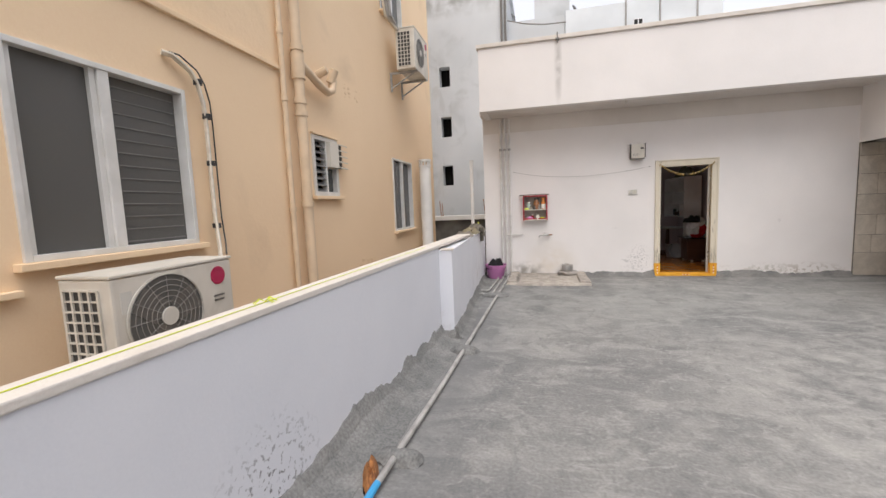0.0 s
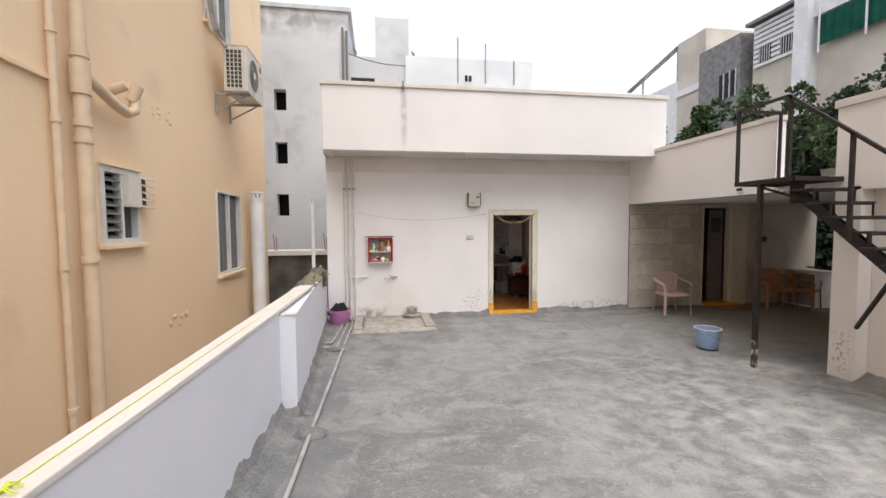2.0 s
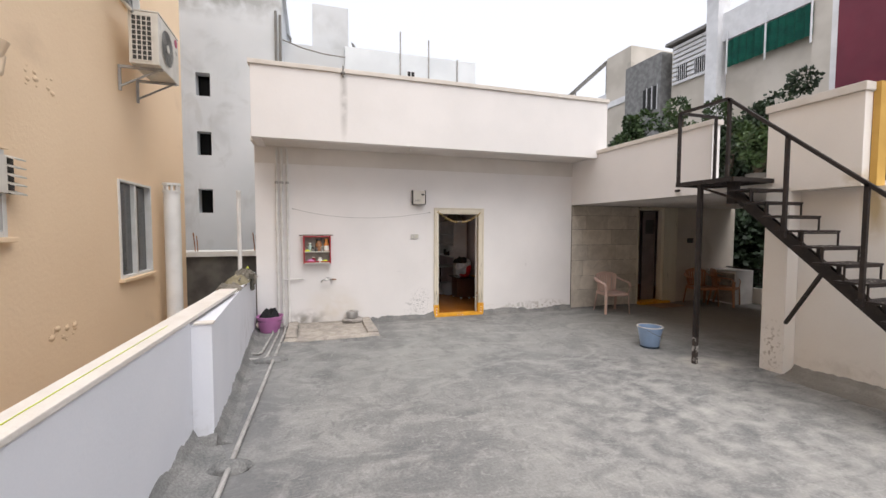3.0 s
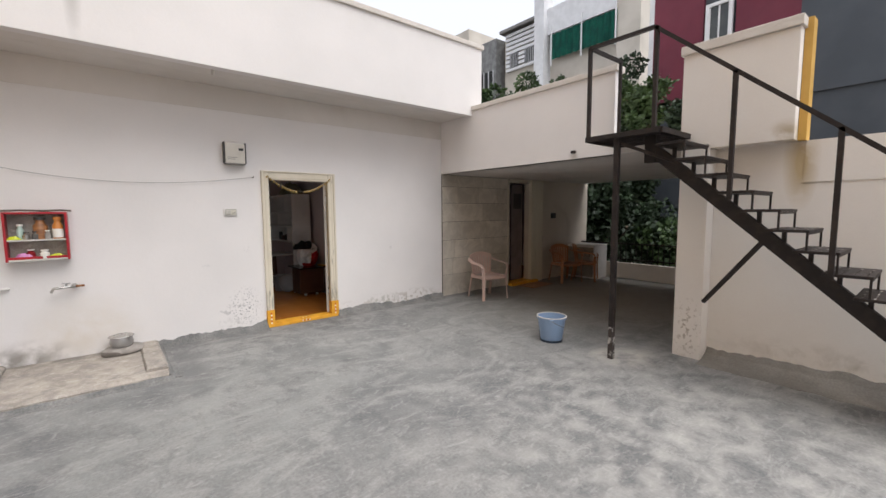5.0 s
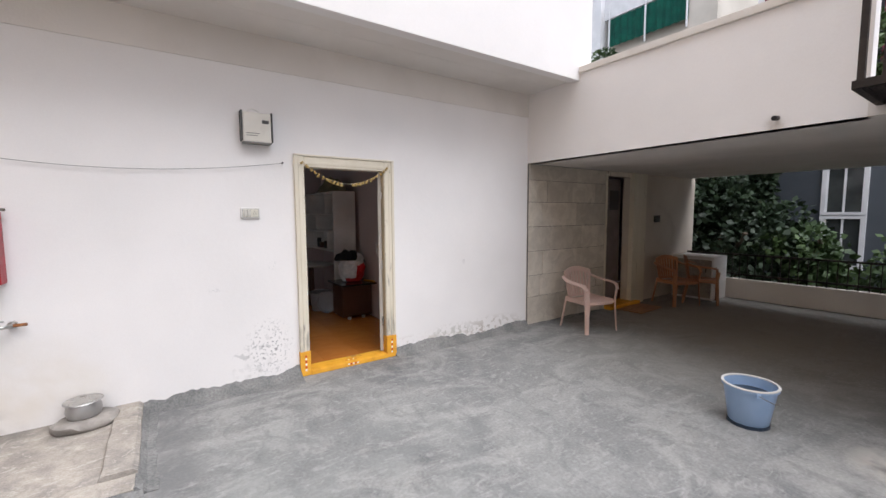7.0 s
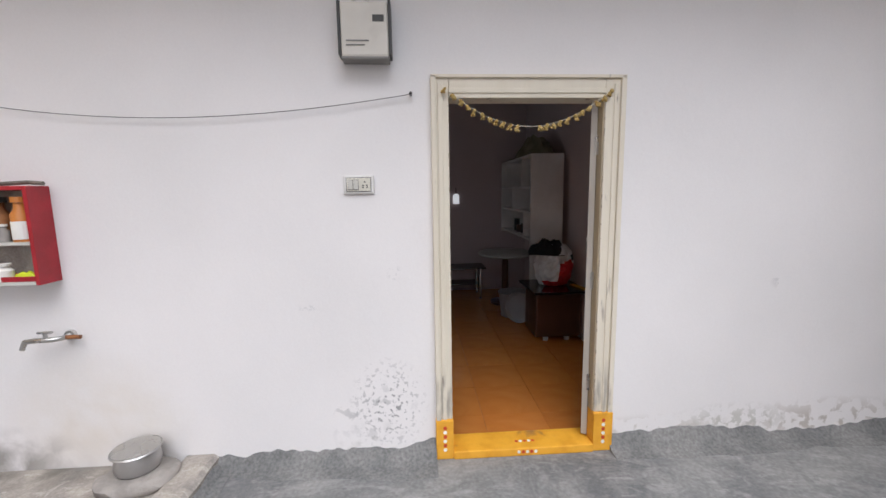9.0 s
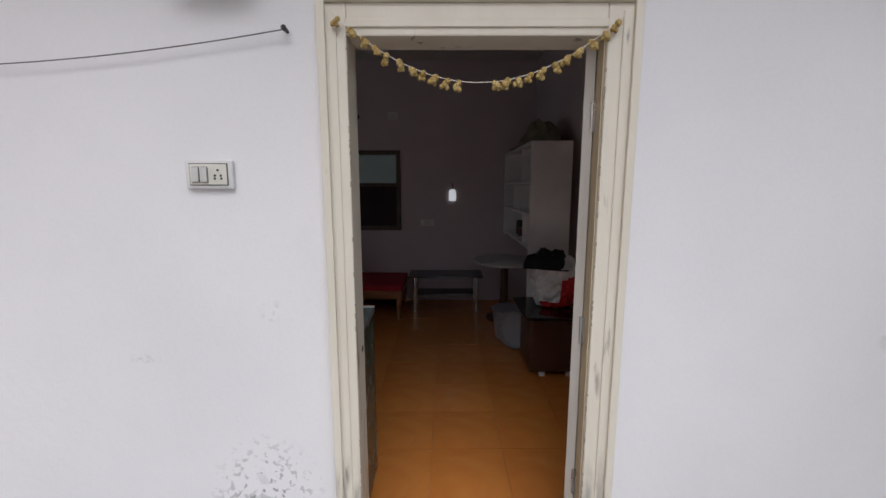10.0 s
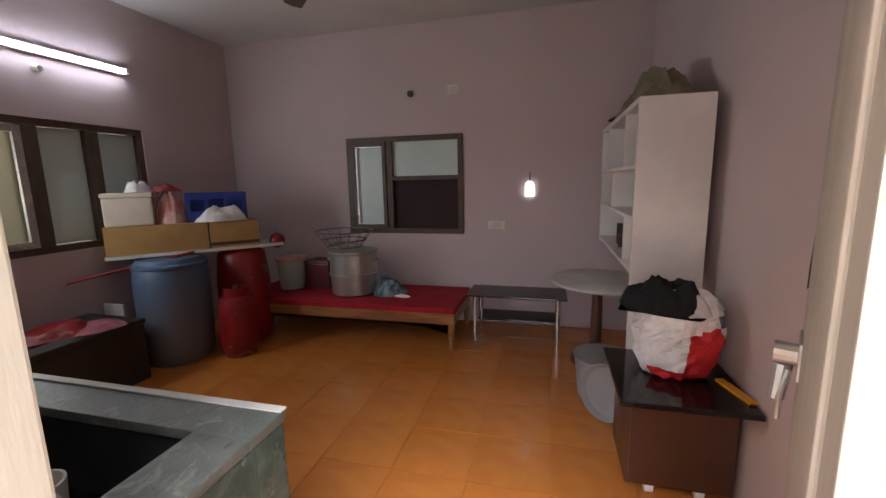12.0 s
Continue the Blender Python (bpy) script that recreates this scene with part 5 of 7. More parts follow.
box(bm, -0.03, -0.035, 0.02, 0.03, 0.02, 0.05, 0.003)
part("pipe", bm, M_FIN, t)


# ---- iron stair ----
def stair():
    t = thing("iron_stair", "dark iron open-tread stair with a landing and handrail", "staircase", (4.6, 4.8, 0))
    X, Y = 4.6, 4.8

    def P(x, y, z):
        return (x - X, y - Y, z)
    L0, L1, W0, W1, Z = 5.16, 4.40, 4.30, 4.965, 2.355
    bm = bmesh.new()
    for a, b in (((W0, L0), (W1, L0)), ((W1, L0), (W1, L1)), ((W1, L1), (W0, L1)), ((W0, L1), (W0, L0))):
        bar(bm, P(*a, Z - 0.025), P(*b, Z - 0.025), 0.04, 0.05)
    part("landing_frame", bm, M_IRON, t)
    bm = bmesh.new()
    for i in range(15):
        x = W0 + 0.045 + i * (W1 - W0 - 0.09) / 14
        box(bm, x - 0.007 - X, L1 + 0.02 - Y, Z - 0.022, x + 0.007 - X, L0 - 0.02 - Y, Z)
    for i in range(12):
        y = L1 + 0.05 + i * (L0 - L1 - 0.10) / 11
        box(bm, W0 + 0.02 - X, y - 0.012 - Y, Z - 0.016, W1 - 0.02 - X, y + 0.012 - Y, Z - 0.002)
    part("landing_grid", bm, M_IRON, t, "open iron grid of the landing")
    bm = bmesh.new()
    bar(bm, P(4.33, 4.83, 0.35), P(4.33, 4.83, Z - 0.05), 0.05)
    part("post", bm, M_IRON, t)
    bm = bmesh.new()
    bar(bm, P(4.33, 4.83, 0.0), P(4.33, 4.83, 0.35), 0.0505)
    part("post_foot", bm, M_IRON_WORN, t, "paint-splashed worn post foot")
    bm = bmesh.new()
    top, low = Vector(P(X, 4.60, 2.20)), Vector(P(X, 2.08, -0.01))
    bar(bm, top, low, 0.06, 0.115)
    box(bm, -0.04, 4.55 - Y, 2.06, 0.04, 4.66 - Y, 2.34)
    part("stringer", bm, M_IRON, t)
    bm = bmesh.new()
    bar(bm, P(4.33, 4.86, 2.28), P(X - 0.02, 4.36, 2.04), 0.03)
    part("landing_strut", bm, M_IRON, t)
    part("wall_brace", bar(bmesh.new(), P(4.97, 4.19, 0.63), P(X + 0.01, 3.62, 1.33), 0.032), M_IRON, t)
    # treads
    nt, rise, going = 13, 0.157, 0.1775
    rnd = random.Random(3)
    for k in range(nt):
        z = 2.205 - rise * k
        yn = 4.185 - going * k
        tr = part("tread", bx(-0.285, yn - Y, z - 0.022, 0.285, yn + 0.27 - Y, z, 0.004), M_IRON, t)
        hb = bmesh.new()
        for i in range(9):
            for j in range(4):
                x = -0.25 + i * 0.062
                y = yn + 0.035 + j * 0.065 - Y
                box(hb, x - 0.018, y - 0.006, z, x + 0.018, y + 0.006, z + 0.003)
        tagged(part("chequer_ribs", hb, M_IRON_WORN, tr), "raised worn ribs of the tread plate", kind="stuff")
        bk = bmesh.new()
        for s in (-0.27, 0.27):
            bar(bk, (s, yn + 0.012 - Y, z - 0.022), (s, yn + 0.012 - Y, z - rise + 0.0), 0.014)
        bar(bk, (-0.27, yn + 0.012 - Y, z - 0.03), (0.27, yn + 0.012 - Y, z - 0.03), 0.014)
        bar(bk, (0, yn + 0.2 - Y, z - 0.022), (0, yn + 0.2 - Y, z - 0.12), 0.03)
        part("tread_bracket", bk, M_IRON, t)
    # rails
    bm = bmesh.new()
    path = [P(4.30, 5.14, 3.27), P(4.30, 4.48, 3.27), P(4.30, 1.95, 1.12)]
    for a, b in zip(path, path[1:]):
        bar(bm, a, b, 0.034)
    bar(bm, P(4.30, 5.14, 3.27), P(4.95, 5.14, 3.27), 0.034)
    part("handrail", bm, M_IRON, t)
    for y, z0, z1 in ((5.14, Z - 0.04, 3.27), (4.46, Z - 0.04, 3.27), (3.82, 1.66, 2.71), (3.16, 1.06, 2.15), (2.46, 0.44, 1.55), (1.98, 0.0, 1.14)):
        part("baluster", bar(bmesh.new(), P(4.30, y, z0), P(4.30, y, z1), 0.034), M_IRON, t)
    part("baluster", bar(bmesh.new(), P(4.93, 5.14, Z), P(4.93, 5.14, 3.27), 0.03), M_IRON, t)


stair()

# ---- the room ----
def window_unit(name, label, at, axis, lo, hi, z0, z1, posts, frame_mat, panes, depth=0.10):
    """A framed window in a wall: lo..hi along the wall, panes as (from, to, bottom, top, material)."""
    t = thing(name, label, "window", at)

    def b(a0, a1, d0, d1, za, zb, bev=0.0):
        return bx(a0, d0, za, a1, d1, zb, bev) if axis == "x" else bx(d0, a0, za, d1, a1, zb, bev)
    fw = 0.055
    part("frame", b(lo, lo + fw, 0, depth, z0, z1, 0.004), frame_mat, t)
    part("frame", b(hi - fw, hi, 0, depth, z0, z1, 0.004), frame_mat, t)
    part("frame", b(lo + fw, hi - fw, 0, depth, z0, z0 + fw, 0.004), frame_mat, t)
    part("frame", b(lo + fw, hi - fw, 0, depth, z1 - fw, z1, 0.004), frame_mat, t)
    for p in posts:
        part("mullion", b(*p, 0.004), frame_mat, t)
    for a0, a1, za, zb, m in panes:
        part("pane", b(a0, a1, depth * 0.45, depth * 0.55, za, zb), m, t)
    return t


# The open light holds a dark maroon sheet for the unlit space beyond.
window_unit("room_window", "brown framed inner window with frosted panes and one open dark light", (0, 12.50, 0), "x", 0.40, 1.71, 0.96, 2.00,
            [(0.86, 0.93, 0, 0.10, 1.015, 1.945), (0.93, 1.655, 0, 0.10, 1.535, 1.58)], M_BROWNFRAME,
            [(0.50, 0.82, 1.06, 1.90, M_FROST), (0.93, 1.655, 1.58, 1.945, M_FROST), (0.93, 1.655, 1.015, 1.535, M_UNLITFILL)])
t = thing("inner_sash", "brown inner sash hung in the frosted window light", "window sash", (0, 12.485, 0))
bm = bmesh.new()
for b in ((0.455, 0, 1.015, 0.50, 0.03, 1.945), (0.82, 0, 1.015, 0.86, 0.03, 1.945), (0.50, 0, 1.015, 0.82, 0.03, 1.06), (0.50, 0, 1.90, 0.82, 0.03, 1.945)):
    box(bm, *b, 0.003)
part("sash_frame", bm, M_BROWNFRAME, t)

window_unit("west_window", "wide brown framed window with frosted and clear lights", (-1.20, 0, 0), "y", 9.35, 11.38, 1.03, 2.04,
            [(9.92, 10.00, 0, 0.11, 1.085, 1.985), (10.42, 10.55, 0, 0.11, 1.085, 1.985), (10.88, 10.98, 0, 0.11, 1.085, 1.985)], M_BROWNFRAME,
            [(10.55, 10.88, 1.09, 1.98, M_FROST), (10.98, 11.325, 1.09, 1.98, M_FROST), (9.41, 9.92, 1.09, 1.98, M_FROST), (10.0, 10.42, 1.09, 1.98, M_SUNPANE)])
t = thing("open_sash", "pale sash frame standing open in the west window", "window sash", (-1.085, 10.43, 1.09), -3)
bm = bmesh.new()
for b in ((0, -0.46, 0, 0.03, -0.41, 0.88), (0, -0.05, 0, 0.03, 0, 0.88), (0, -0.41, 0, 0.03, -0.05, 0.05), (0, -0.41, 0.83, 0.03, -0.05, 0.88)):
    box(bm, *b, 0.003)
part("sash_frame", bm, M_PIT, t)

t = thing("tube_light", "lit fluorescent tube light on the wall above the window", "lamp", (-1.085, 10.80, 2.525))
part("batten", bx(0, -0.46, -0.03, 0.035, 0.46, 0.03, 0.004), M_LAMINATE, t)
part("tube", rod(bmesh.new(), (0.055, -0.44, -0.005), (0.055, 0.44, -0.005), 0.014, seg=12), M_TUBE, t, "glowing white tube")
for y in (-0.455, 0.455):
    part("end_cap", bx(0.035, y - 0.012, -0.025, 0.075, y + 0.012, 0.02, 0.003), M_LAMINATE, t)
t = thing("batten_holder", "small white lamp holder under the tube light", "lamp holder", (-1.086, 10.60, 2.40))
part("body", rod(bmesh.new(), (0, 0, 0), (0.06, 0, -0.01), 0.03, 0.022, 12), M_SWITCH, t)

t = thing("night_lamp", "small arched night lamp glowing on the back wall", "lamp", (2.39, 12.52, 1.425))
bm = bmesh.new()
outline = [(-0.045, -0.075), (0.045, -0.075), (0.045, 0.03)] + [(0.045 * math.cos(a), 0.03 + 0.045 * math.sin(a)) for a in [math.pi * k / 8 for k in range(1, 8)]] + [(-0.045, 0.03)]
a = [bm.verts.new((x, -0.03, z)) for x, z in outline]
b = [bm.verts.new((x, 0, z)) for x, z in outline]
bm.faces.new(a)
bm.faces.new(b[::-1])
for i in range(len(a)):
    bm.faces.new((a[i], b[i], b[(i + 1) % len(a)], a[(i + 1) % len(a)]))
part("shade", bm, M_PILOT, t, "glowing white arch")
part("cord", bx(-0.006, -0.012, 0.077, 0.006, 0, 0.16), M_BROWNFRAME, t)
for nm, x, z, m, lab in (("cable_hole", 1.16, 2.42, M_ACDARK, "dark round cable outlet on the back wall"), ("junction_plate", 1.62, 2.43, M_SWITCH, "small cream blank plate on the back wall"),
                         ("blank_plate", 2.06, 1.06, M_SWITCH, "cream switch plate low on the back wall")):
    t = thing(nm, lab, "switch", (x, 12.52, z))
    if nm == "cable_hole":
        part("body", rod(bmesh.new(), (0, 0, 0), (0, -0.03, 0), 0.035, 0.028, 14), m, t)
    else:
        part("plate", bx(-0.06 if z > 2 else -0.09, -0.014, -0.045, 0.06 if z > 2 else 0.09, 0, 0.045, 0.005), m, t)
        part("inner_panel", bx(-0.045, -0.018, -0.03, 0.045, -0.0141, 0.03, 0.002), M_PAPERLBL, t)


def fan():
    t = thing("ceiling_fan", "brown three-bladed ceiling fan at rest", "ceiling fan", (1.22, 10.75, 3.10))
    bm = bmesh.new()
    rod(bm, (0, 0, 0), (0, 0, -0.24), 0.012, seg=10)
    rod(bm, (0, 0, 0), (0, 0, -0.05), 0.05, 0.03, 14)
    part("rod", bm, M_BROWNFRAME, t)
    part("motor", lathe(bmesh.new(), [(0, -0.34), (0.06, -0.335), (0.10, -0.30), (0.10, -0.26), (0.05, -0.235), (0, -0.235)], 24), M_BROWNFRAME, t, smooth=True)
    for k in range(3):
        m = Matrix.Rotation(radians(18 + 120 * k), 4, "Z") @ Matrix.Rotation(radians(8), 4, "X")
        bm = bmesh.new()
        box(bm, 0.10, -0.02, -0.305, 0.20, 0.02, -0.298, 0, m)
        pts = [(0.18, -0.055), (0.60, -0.07), (0.62, 0.0), (0.60, 0.06), (0.18, 0.05)]
        lo = [bm.verts.new(m @ Vector((x, y, -0.303))) for x, y in pts]
        hi = [bm.verts.new(m @ Vector((x, y, -0.297))) for x, y in pts]
        bm.faces.new(lo[::-1])
        bm.faces.new(hi)
        for i in range(5):
            bm.faces.new((lo[i], lo[(i + 1) % 5], hi[(i + 1) % 5], hi[i]))
        part("blade", bm, M_BROWNFRAME, t)


fan()


def wash_tank():
    t = thing("wash_tank", "green marble-faced water tank with a worn grey rim", "water tank", (1.15, 8.93, 0))
    x0, x1, y0, y1 = -0.55, 0.76, -0.315, 0.20
    H = 0.92
    part("front_wall", bx(x0, y1 - 0.11, 0, x1, y1, H - 0.03, 0.004), M_MARBLE, t)
    part("end_wall", bx(x1 - 0.14, y0, 0, x1, y1 - 0.111, H - 0.03, 0.003), M_MARBLE, t)
    part("end_wall", bx(x0, y0, 0, x0 + 0.10, y1 - 0.111, H - 0.03), M_MARBLE, t)
    part("bottom", bx(x0 + 0.10, y0, 0, x1 - 0.141, y1 - 0.111, 0.10), M_DARKCEM, t)
    part("rim", bx(x0, y1 - 0.13, H - 0.029, x1 + 0.004, y1 + 0.006, H, 0.004), M_MARBLETOP, t, "worn grey-green stone rim")
    part("rim", bx(x1 - 0.16, y0, H - 0.029, x1 + 0.004, y1 - 0.131, H, 0.004), M_MARBLETOP, t, "worn grey-green stone rim")
    part("rim_edge", bx(x0, y1 - 0.014, H + 0.0005, x1 + 0.004, y1 + 0.012, H + 0.006, 0.002), M_EDGE, t, "pale chipped stone edge")
    # Thin black sheets added over the inner walls stand for the tank's shade.
    part("lining", bx(x0 + 0.1005, y1 - 0.1135, 0.10, x1 - 0.1415, y1 - 0.1115, H - 0.04), M_BLACK, t, "thin black sheet added for the shaded inside of the tank")
    part("lining", bx(x1 - 0.1425, y0 + 0.002, 0.10, x1 - 0.1405, y1 - 0.114, H - 0.04), M_BLACK, t, "thin black sheet added for the shaded inside of the tank")
    part("water", bx(x0 + 0.101, y0 + 0.002, 0.101, x1 - 0.1435, y1 - 0.1145, 0.66), M_WATER, t, "dark still water")
    bm = bmesh.new()
    tube(bm, [(0.50, 0.07, H - 0.12), (0.50, 0.03, H - 0.10), (0.50, -0.02, H - 0.14)], 0.012, 8)
    part("float_valve", bm, M_STEEL, t)
    q = thing("mug", "white plastic mug hanging in the mouth of the tank", "mug", (1.55, 8.79, 0.90))
    part("body", lathe(bmesh.new(), [(0, -0.12), (0.045, -0.12), (0.052, 0.0), (0.047, 0.0), (0.04, -0.11), (0, -0.11)], 20), M_PVC, q, smooth=True)
    bm = bmesh.new()
    tube(bm, [(0.05 + 0.035 * math.sin(a), 0, -0.05 + 0.035 * math.cos(a)) for a in [math.pi * k / 8 for k in range(9)]], 0.007, 6)
    part("handle", bm, M_PVC, q)


wash_tank()


def bed():
    t = thing("day_bed", "low wooden day bed with a carved apron and a red cover", "bed", (0.64, 11.96, 0))
    x0, x1, y0, y1 = -1.15, 1.15, -0.30, 0.48
    part("side_rail", bx(x0, y0, 0.25, x1, y0 + 0.04, 0.36, 0.006), M_WOOD, t)
    part("side_rail", bx(x0, y1 - 0.04, 0.25, x1, y1, 0.36, 0.006), M_WOOD, t)
    part("end_rail", bx(x1 - 0.04, y0 + 0.041, 0.25, x1, y1 - 0.041, 0.36, 0.006), M_WOOD, t)
    bm = bmesh.new()
    n = 40
    top, low = [], []
    for i in range(n + 1):
        u = i / n
        x = x0 + 0.06 + u * (x1 - x0 - 0.12)
        z = 0.235 - 0.07 * (abs(2 * u - 1) ** 6) - 0.012 * abs(math.sin(u * 9 * math.pi))
        top.append(bm.verts.new((x, y0 + 0.008, 0.252)))
        low.append(bm.verts.new((x, y0 + 0.008, z)))
    for i in range(n):
        bm.faces.new((top[i], low[i], low[i + 1], top[i + 1]))
    bmesh.ops.solidify(bm, geom=list(bm.faces), thickness=0.02)
    part("apron", bm, M_WOOD, t)
    for x in (x0 + 0.04, x1 - 0.04):
        for y in (y0 + 0.04, y1 - 0.04):
            part("leg", lathe(bmesh.new(), [(0, 0), (0.022, 0), (0.026, 0.05), (0.022, 0.07), (0.034, 0.14), (0.036, 0.25), (0, 0.25)], 14, (x, y, 0)), M_WOOD, t, smooth=True)
    bm = bmesh.new()
    box(bm, x0 + 0.01, y0 - 0.004, 0.345, x1 + 0.006, y1 - 0.01, 0.405, 0.018)
    part("cover", bm, M_REDCLOTH, t, "red cloth cover")


bed()


def big_pot():
    t = thing("steamer_pot", "large two-tier aluminium steamer pot on the day bed", "pot", (0.66, 12.02, 0.405))
    prof = [(0, 0), (0.20, 0), (0.225, 0.02), (0.235, 0.20), (0.245, 0.205), (0.245, 0.22), (0.235, 0.225), (0.235, 0.42), (0.25, 0.43), (0.25, 0.445), (0.23, 0.45), (0.10, 0.475), (0, 0.48)]
    part("body", lathe(bmesh.new(), prof, 40), M_ALUPOT, t, smooth=True)
    for s in (-1, 1):
        bm = tube(bmesh.new(), [(s * 0.235, -0.05, 0.34), (s * 0.275, -0.045, 0.36), (s * 0.275, 0.045, 0.36), (s * 0.235, 0.05, 0.34)], 0.008, 6)
        part("handle", bm, M_STEEL, t)
    t = thing("wire_basket", "wide wire basket lying on the steamer pot", "basket", (0.58, 12.0, 0.885))
    for r, z in ((0.17, 0.002), (0.22, 0.07), (0.28, 0.16)):
        part("hoop", tube(bmesh.new(), [(r * math.cos(a), r * math.sin(a), z) for a in [2 * math.pi * k / 28 for k in range(29)]], 0.007, 6), M_FIN, t)
    for k in range(14):
        a = 2 * math.pi * k / 14
        part("wire", tube(bmesh.new(), [(0.17 * math.cos(a), 0.17 * math.sin(a), 0.002), (0.28 * math.cos(a), 0.28 * math.sin(a), 0.16)], 0.0035, 5), M_FIN, t)


big_pot()
t = thing("mint_bucket", "mint green bucket with a pink lid on the day bed", "bucket", (-0.12, 12.1, 0.405))
part("body", lathe(bmesh.new(), [(0, 0), (0.13, 0), (0.16, 0.30), (0.165, 0.31), (0.0, 0.31)], 28), M_MINT, t, smooth=True)
part("lid", lathe(bmesh.new(), [(0, 0.311), (0.172, 0.311), (0.172, 0.335), (0, 0.345)], 28), M_PINKBAG, t, "pink lid")
t = thing("maroon_box", "dark maroon storage box on the day bed", "box", (0.20, 12.20, 0.405))
part("body", bx(-0.15, -0.12, 0, 0.13, 0.12, 0.27, 0.012), M_MAROONBOX, t)
part("lid", bx(-0.157, -0.127, 0.271, 0.137, 0.127, 0.30, 0.008), M_MAROONBOX, t)
t = thing("folded_cloth", "folded teal and white cloth on the day bed", "cloth", (1.02, 12.05, 0.405), 8)
part("body", cloth(bmesh.new(), 0, 0, 0, 0.36, 0.28, 0.17, 7.7, 14), M_TEAL, t, smooth=True)
t = thing("small_paper", "crumpled white paper beside the folded cloth", "paper", (1.20, 11.95, 0.405))
part("body", cloth(bmesh.new(), 0, 0, 0, 0.16, 0.08, 0.03, 1.7, 8), M_WDOT, t, smooth=True)


def low_table():
    t = thing("low_table", "low black glass-topped table with chrome legs", "table", (2.30, 12.15, 0))
    part("tabletop", bx(-0.46, -0.20, 0.435, 0.46, 0.22, 0.45, 0.004), M_GLOSSBLK, t)
    part("lower_shelf", bx(-0.36, -0.14, 0.20, 0.36, 0.17, 0.212, 0.003), M_GLOSSBLK, t, "dark lower shelf")
    for x in (-0.38, 0.38):
        for y in (-0.17, 0.19):
            bm = lathe(bmesh.new(), [(0, 0), (0.018, 0), (0.013, 0.03), (0.02, 0.10), (0.02, 0.434), (0, 0.434)], 14, (x, y, 0))
            part("leg", bm, M_CHROME, t, "chrome leg", smooth=True)


low_table()
t = thing("round_table", "round pale stone-topped table on a dark pedestal", "table", (2.98, 11.72, 0))
part("tabletop", lathe(bmesh.new(), [(0, 0.68), (0.40, 0.68), (0.415, 0.69), (0.415, 0.70), (0.405, 0.708), (0, 0.708)], 48, sx=0.9), M_EDGE, t, "pale speckled round top", smooth=True)
part("pedestal", lathe(bmesh.new(), [(0, 0), (0.20, 0), (0.20, 0.03), (0.05, 0.06), (0.04, 0.66), (0.12, 0.679), (0, 0.679)], 24), M_DKWOOD, t, smooth=True)


def rack():
    t = thing("shelf_unit", "tall white laminate shelf unit with open shelves", "shelf", (3.16, 11.3, 0))
    x0, x1, y0, y1 = -0.13, 0.23, -0.62, 0.90
    part("side_panel", bx(x0, y0, 0.0, x1, y0 + 0.03, 1.93, 0.003), M_LAMINATE, t)
    part("back_panel", bx(x1 - 0.012, y0 + 0.031, 0.95, x1, y1, 1.93), M_LAMINATE, t)
    part("top_panel", bx(x0, y0 + 0.031, 1.90, x1 - 0.0125, y1, 1.93, 0.003), M_LAMINATE, t)
    for z, ye in ((0.98, 0.9), (1.28, 0.9), (1.56, 0.9)):
        part("shelf", bx(x0, y0 + 0.031, z, x1 - 0.0125, ye, z + 0.022, 0.003), M_LAMINATE, t)
    for y, za, zb in ((-0.20, 1.583, 1.899), (0.25, 1.303, 1.559), (0.60, 1.583, 1.899), (-0.30, 1.003, 1.279)):
        part("divider", bx(x0 + 0.005, y, za, x1 - 0.0125, y + 0.02, zb), M_LAMINATE, t)
    part("side_panel", bx(x0, y1 + 0.0005, 0.95, x1, y1 + 0.03, 1.93, 0.003), M_LAMINATE, t)


rack()
t = thing("sacking_roll", "olive sacking rolled up on top of the shelf unit", "sack", (3.20, 11.25, 1.93), 6)
part("body", cloth(bmesh.new(), 0, 0, 0, 0.36, 1.0, 0.26, 9.1, 18), M_OLIVE, t, smooth=True)
t = thing("shelf_clutter", "dark small tins on the lowest open shelf", "tins", (3.14, 11.55, 1.002))
for k, (y, r, h) in enumerate(((-0.2, 0.04, 0.12), (0.0, 0.05, 0.09), (0.18, 0.035, 0.16))):
    part("tin", lathe(bmesh.new(), [(0, 0), (r, 0), (r, h), (0, h)], 16, (0, y, 0)), M_BLACK if k != 1 else M_DKWOOD, t)


def low_cabinet():
    t = thing("trolley_cabinet", "dark brown wheeled cabinet with a black glossy top", "cabinet", (3.18, 10.42, 0), 0)
    part("body", bx(-0.21, -0.21, 0.05, 0.25, 0.20, 0.53, 0.006), M_DKWOOD, t)
    part("top", bx(-0.275, -0.37, 0.531, 0.27, 0.24, 0.555, 0.005), M_GLOSSBLK, t, "black glossy top")
    part("side_door", bx(-0.20, -0.218, 0.07, 0.24, -0.2105, 0.51, 0.003), M_DKWOOD, t)
    for x in (-0.10, 0.12):
        for y in (-0.18, 0.16):
            bm = bmesh.new()
            rod(bm, (x - 0.02, y, 0.022), (x + 0.02, y, 0.022), 0.022, seg=14)
            box(bm, x - 0.026, y - 0.01, 0.03, x + 0.026, y + 0.01, 0.05)
            part("castor", bm, M_PVC, t, "white castor")



low_cabinet()
t = thing("printed_sack", "crumpled white and red printed carrier bag on the wheeled cabinet", "bag", (3.20, 10.42, 0.555), 0)


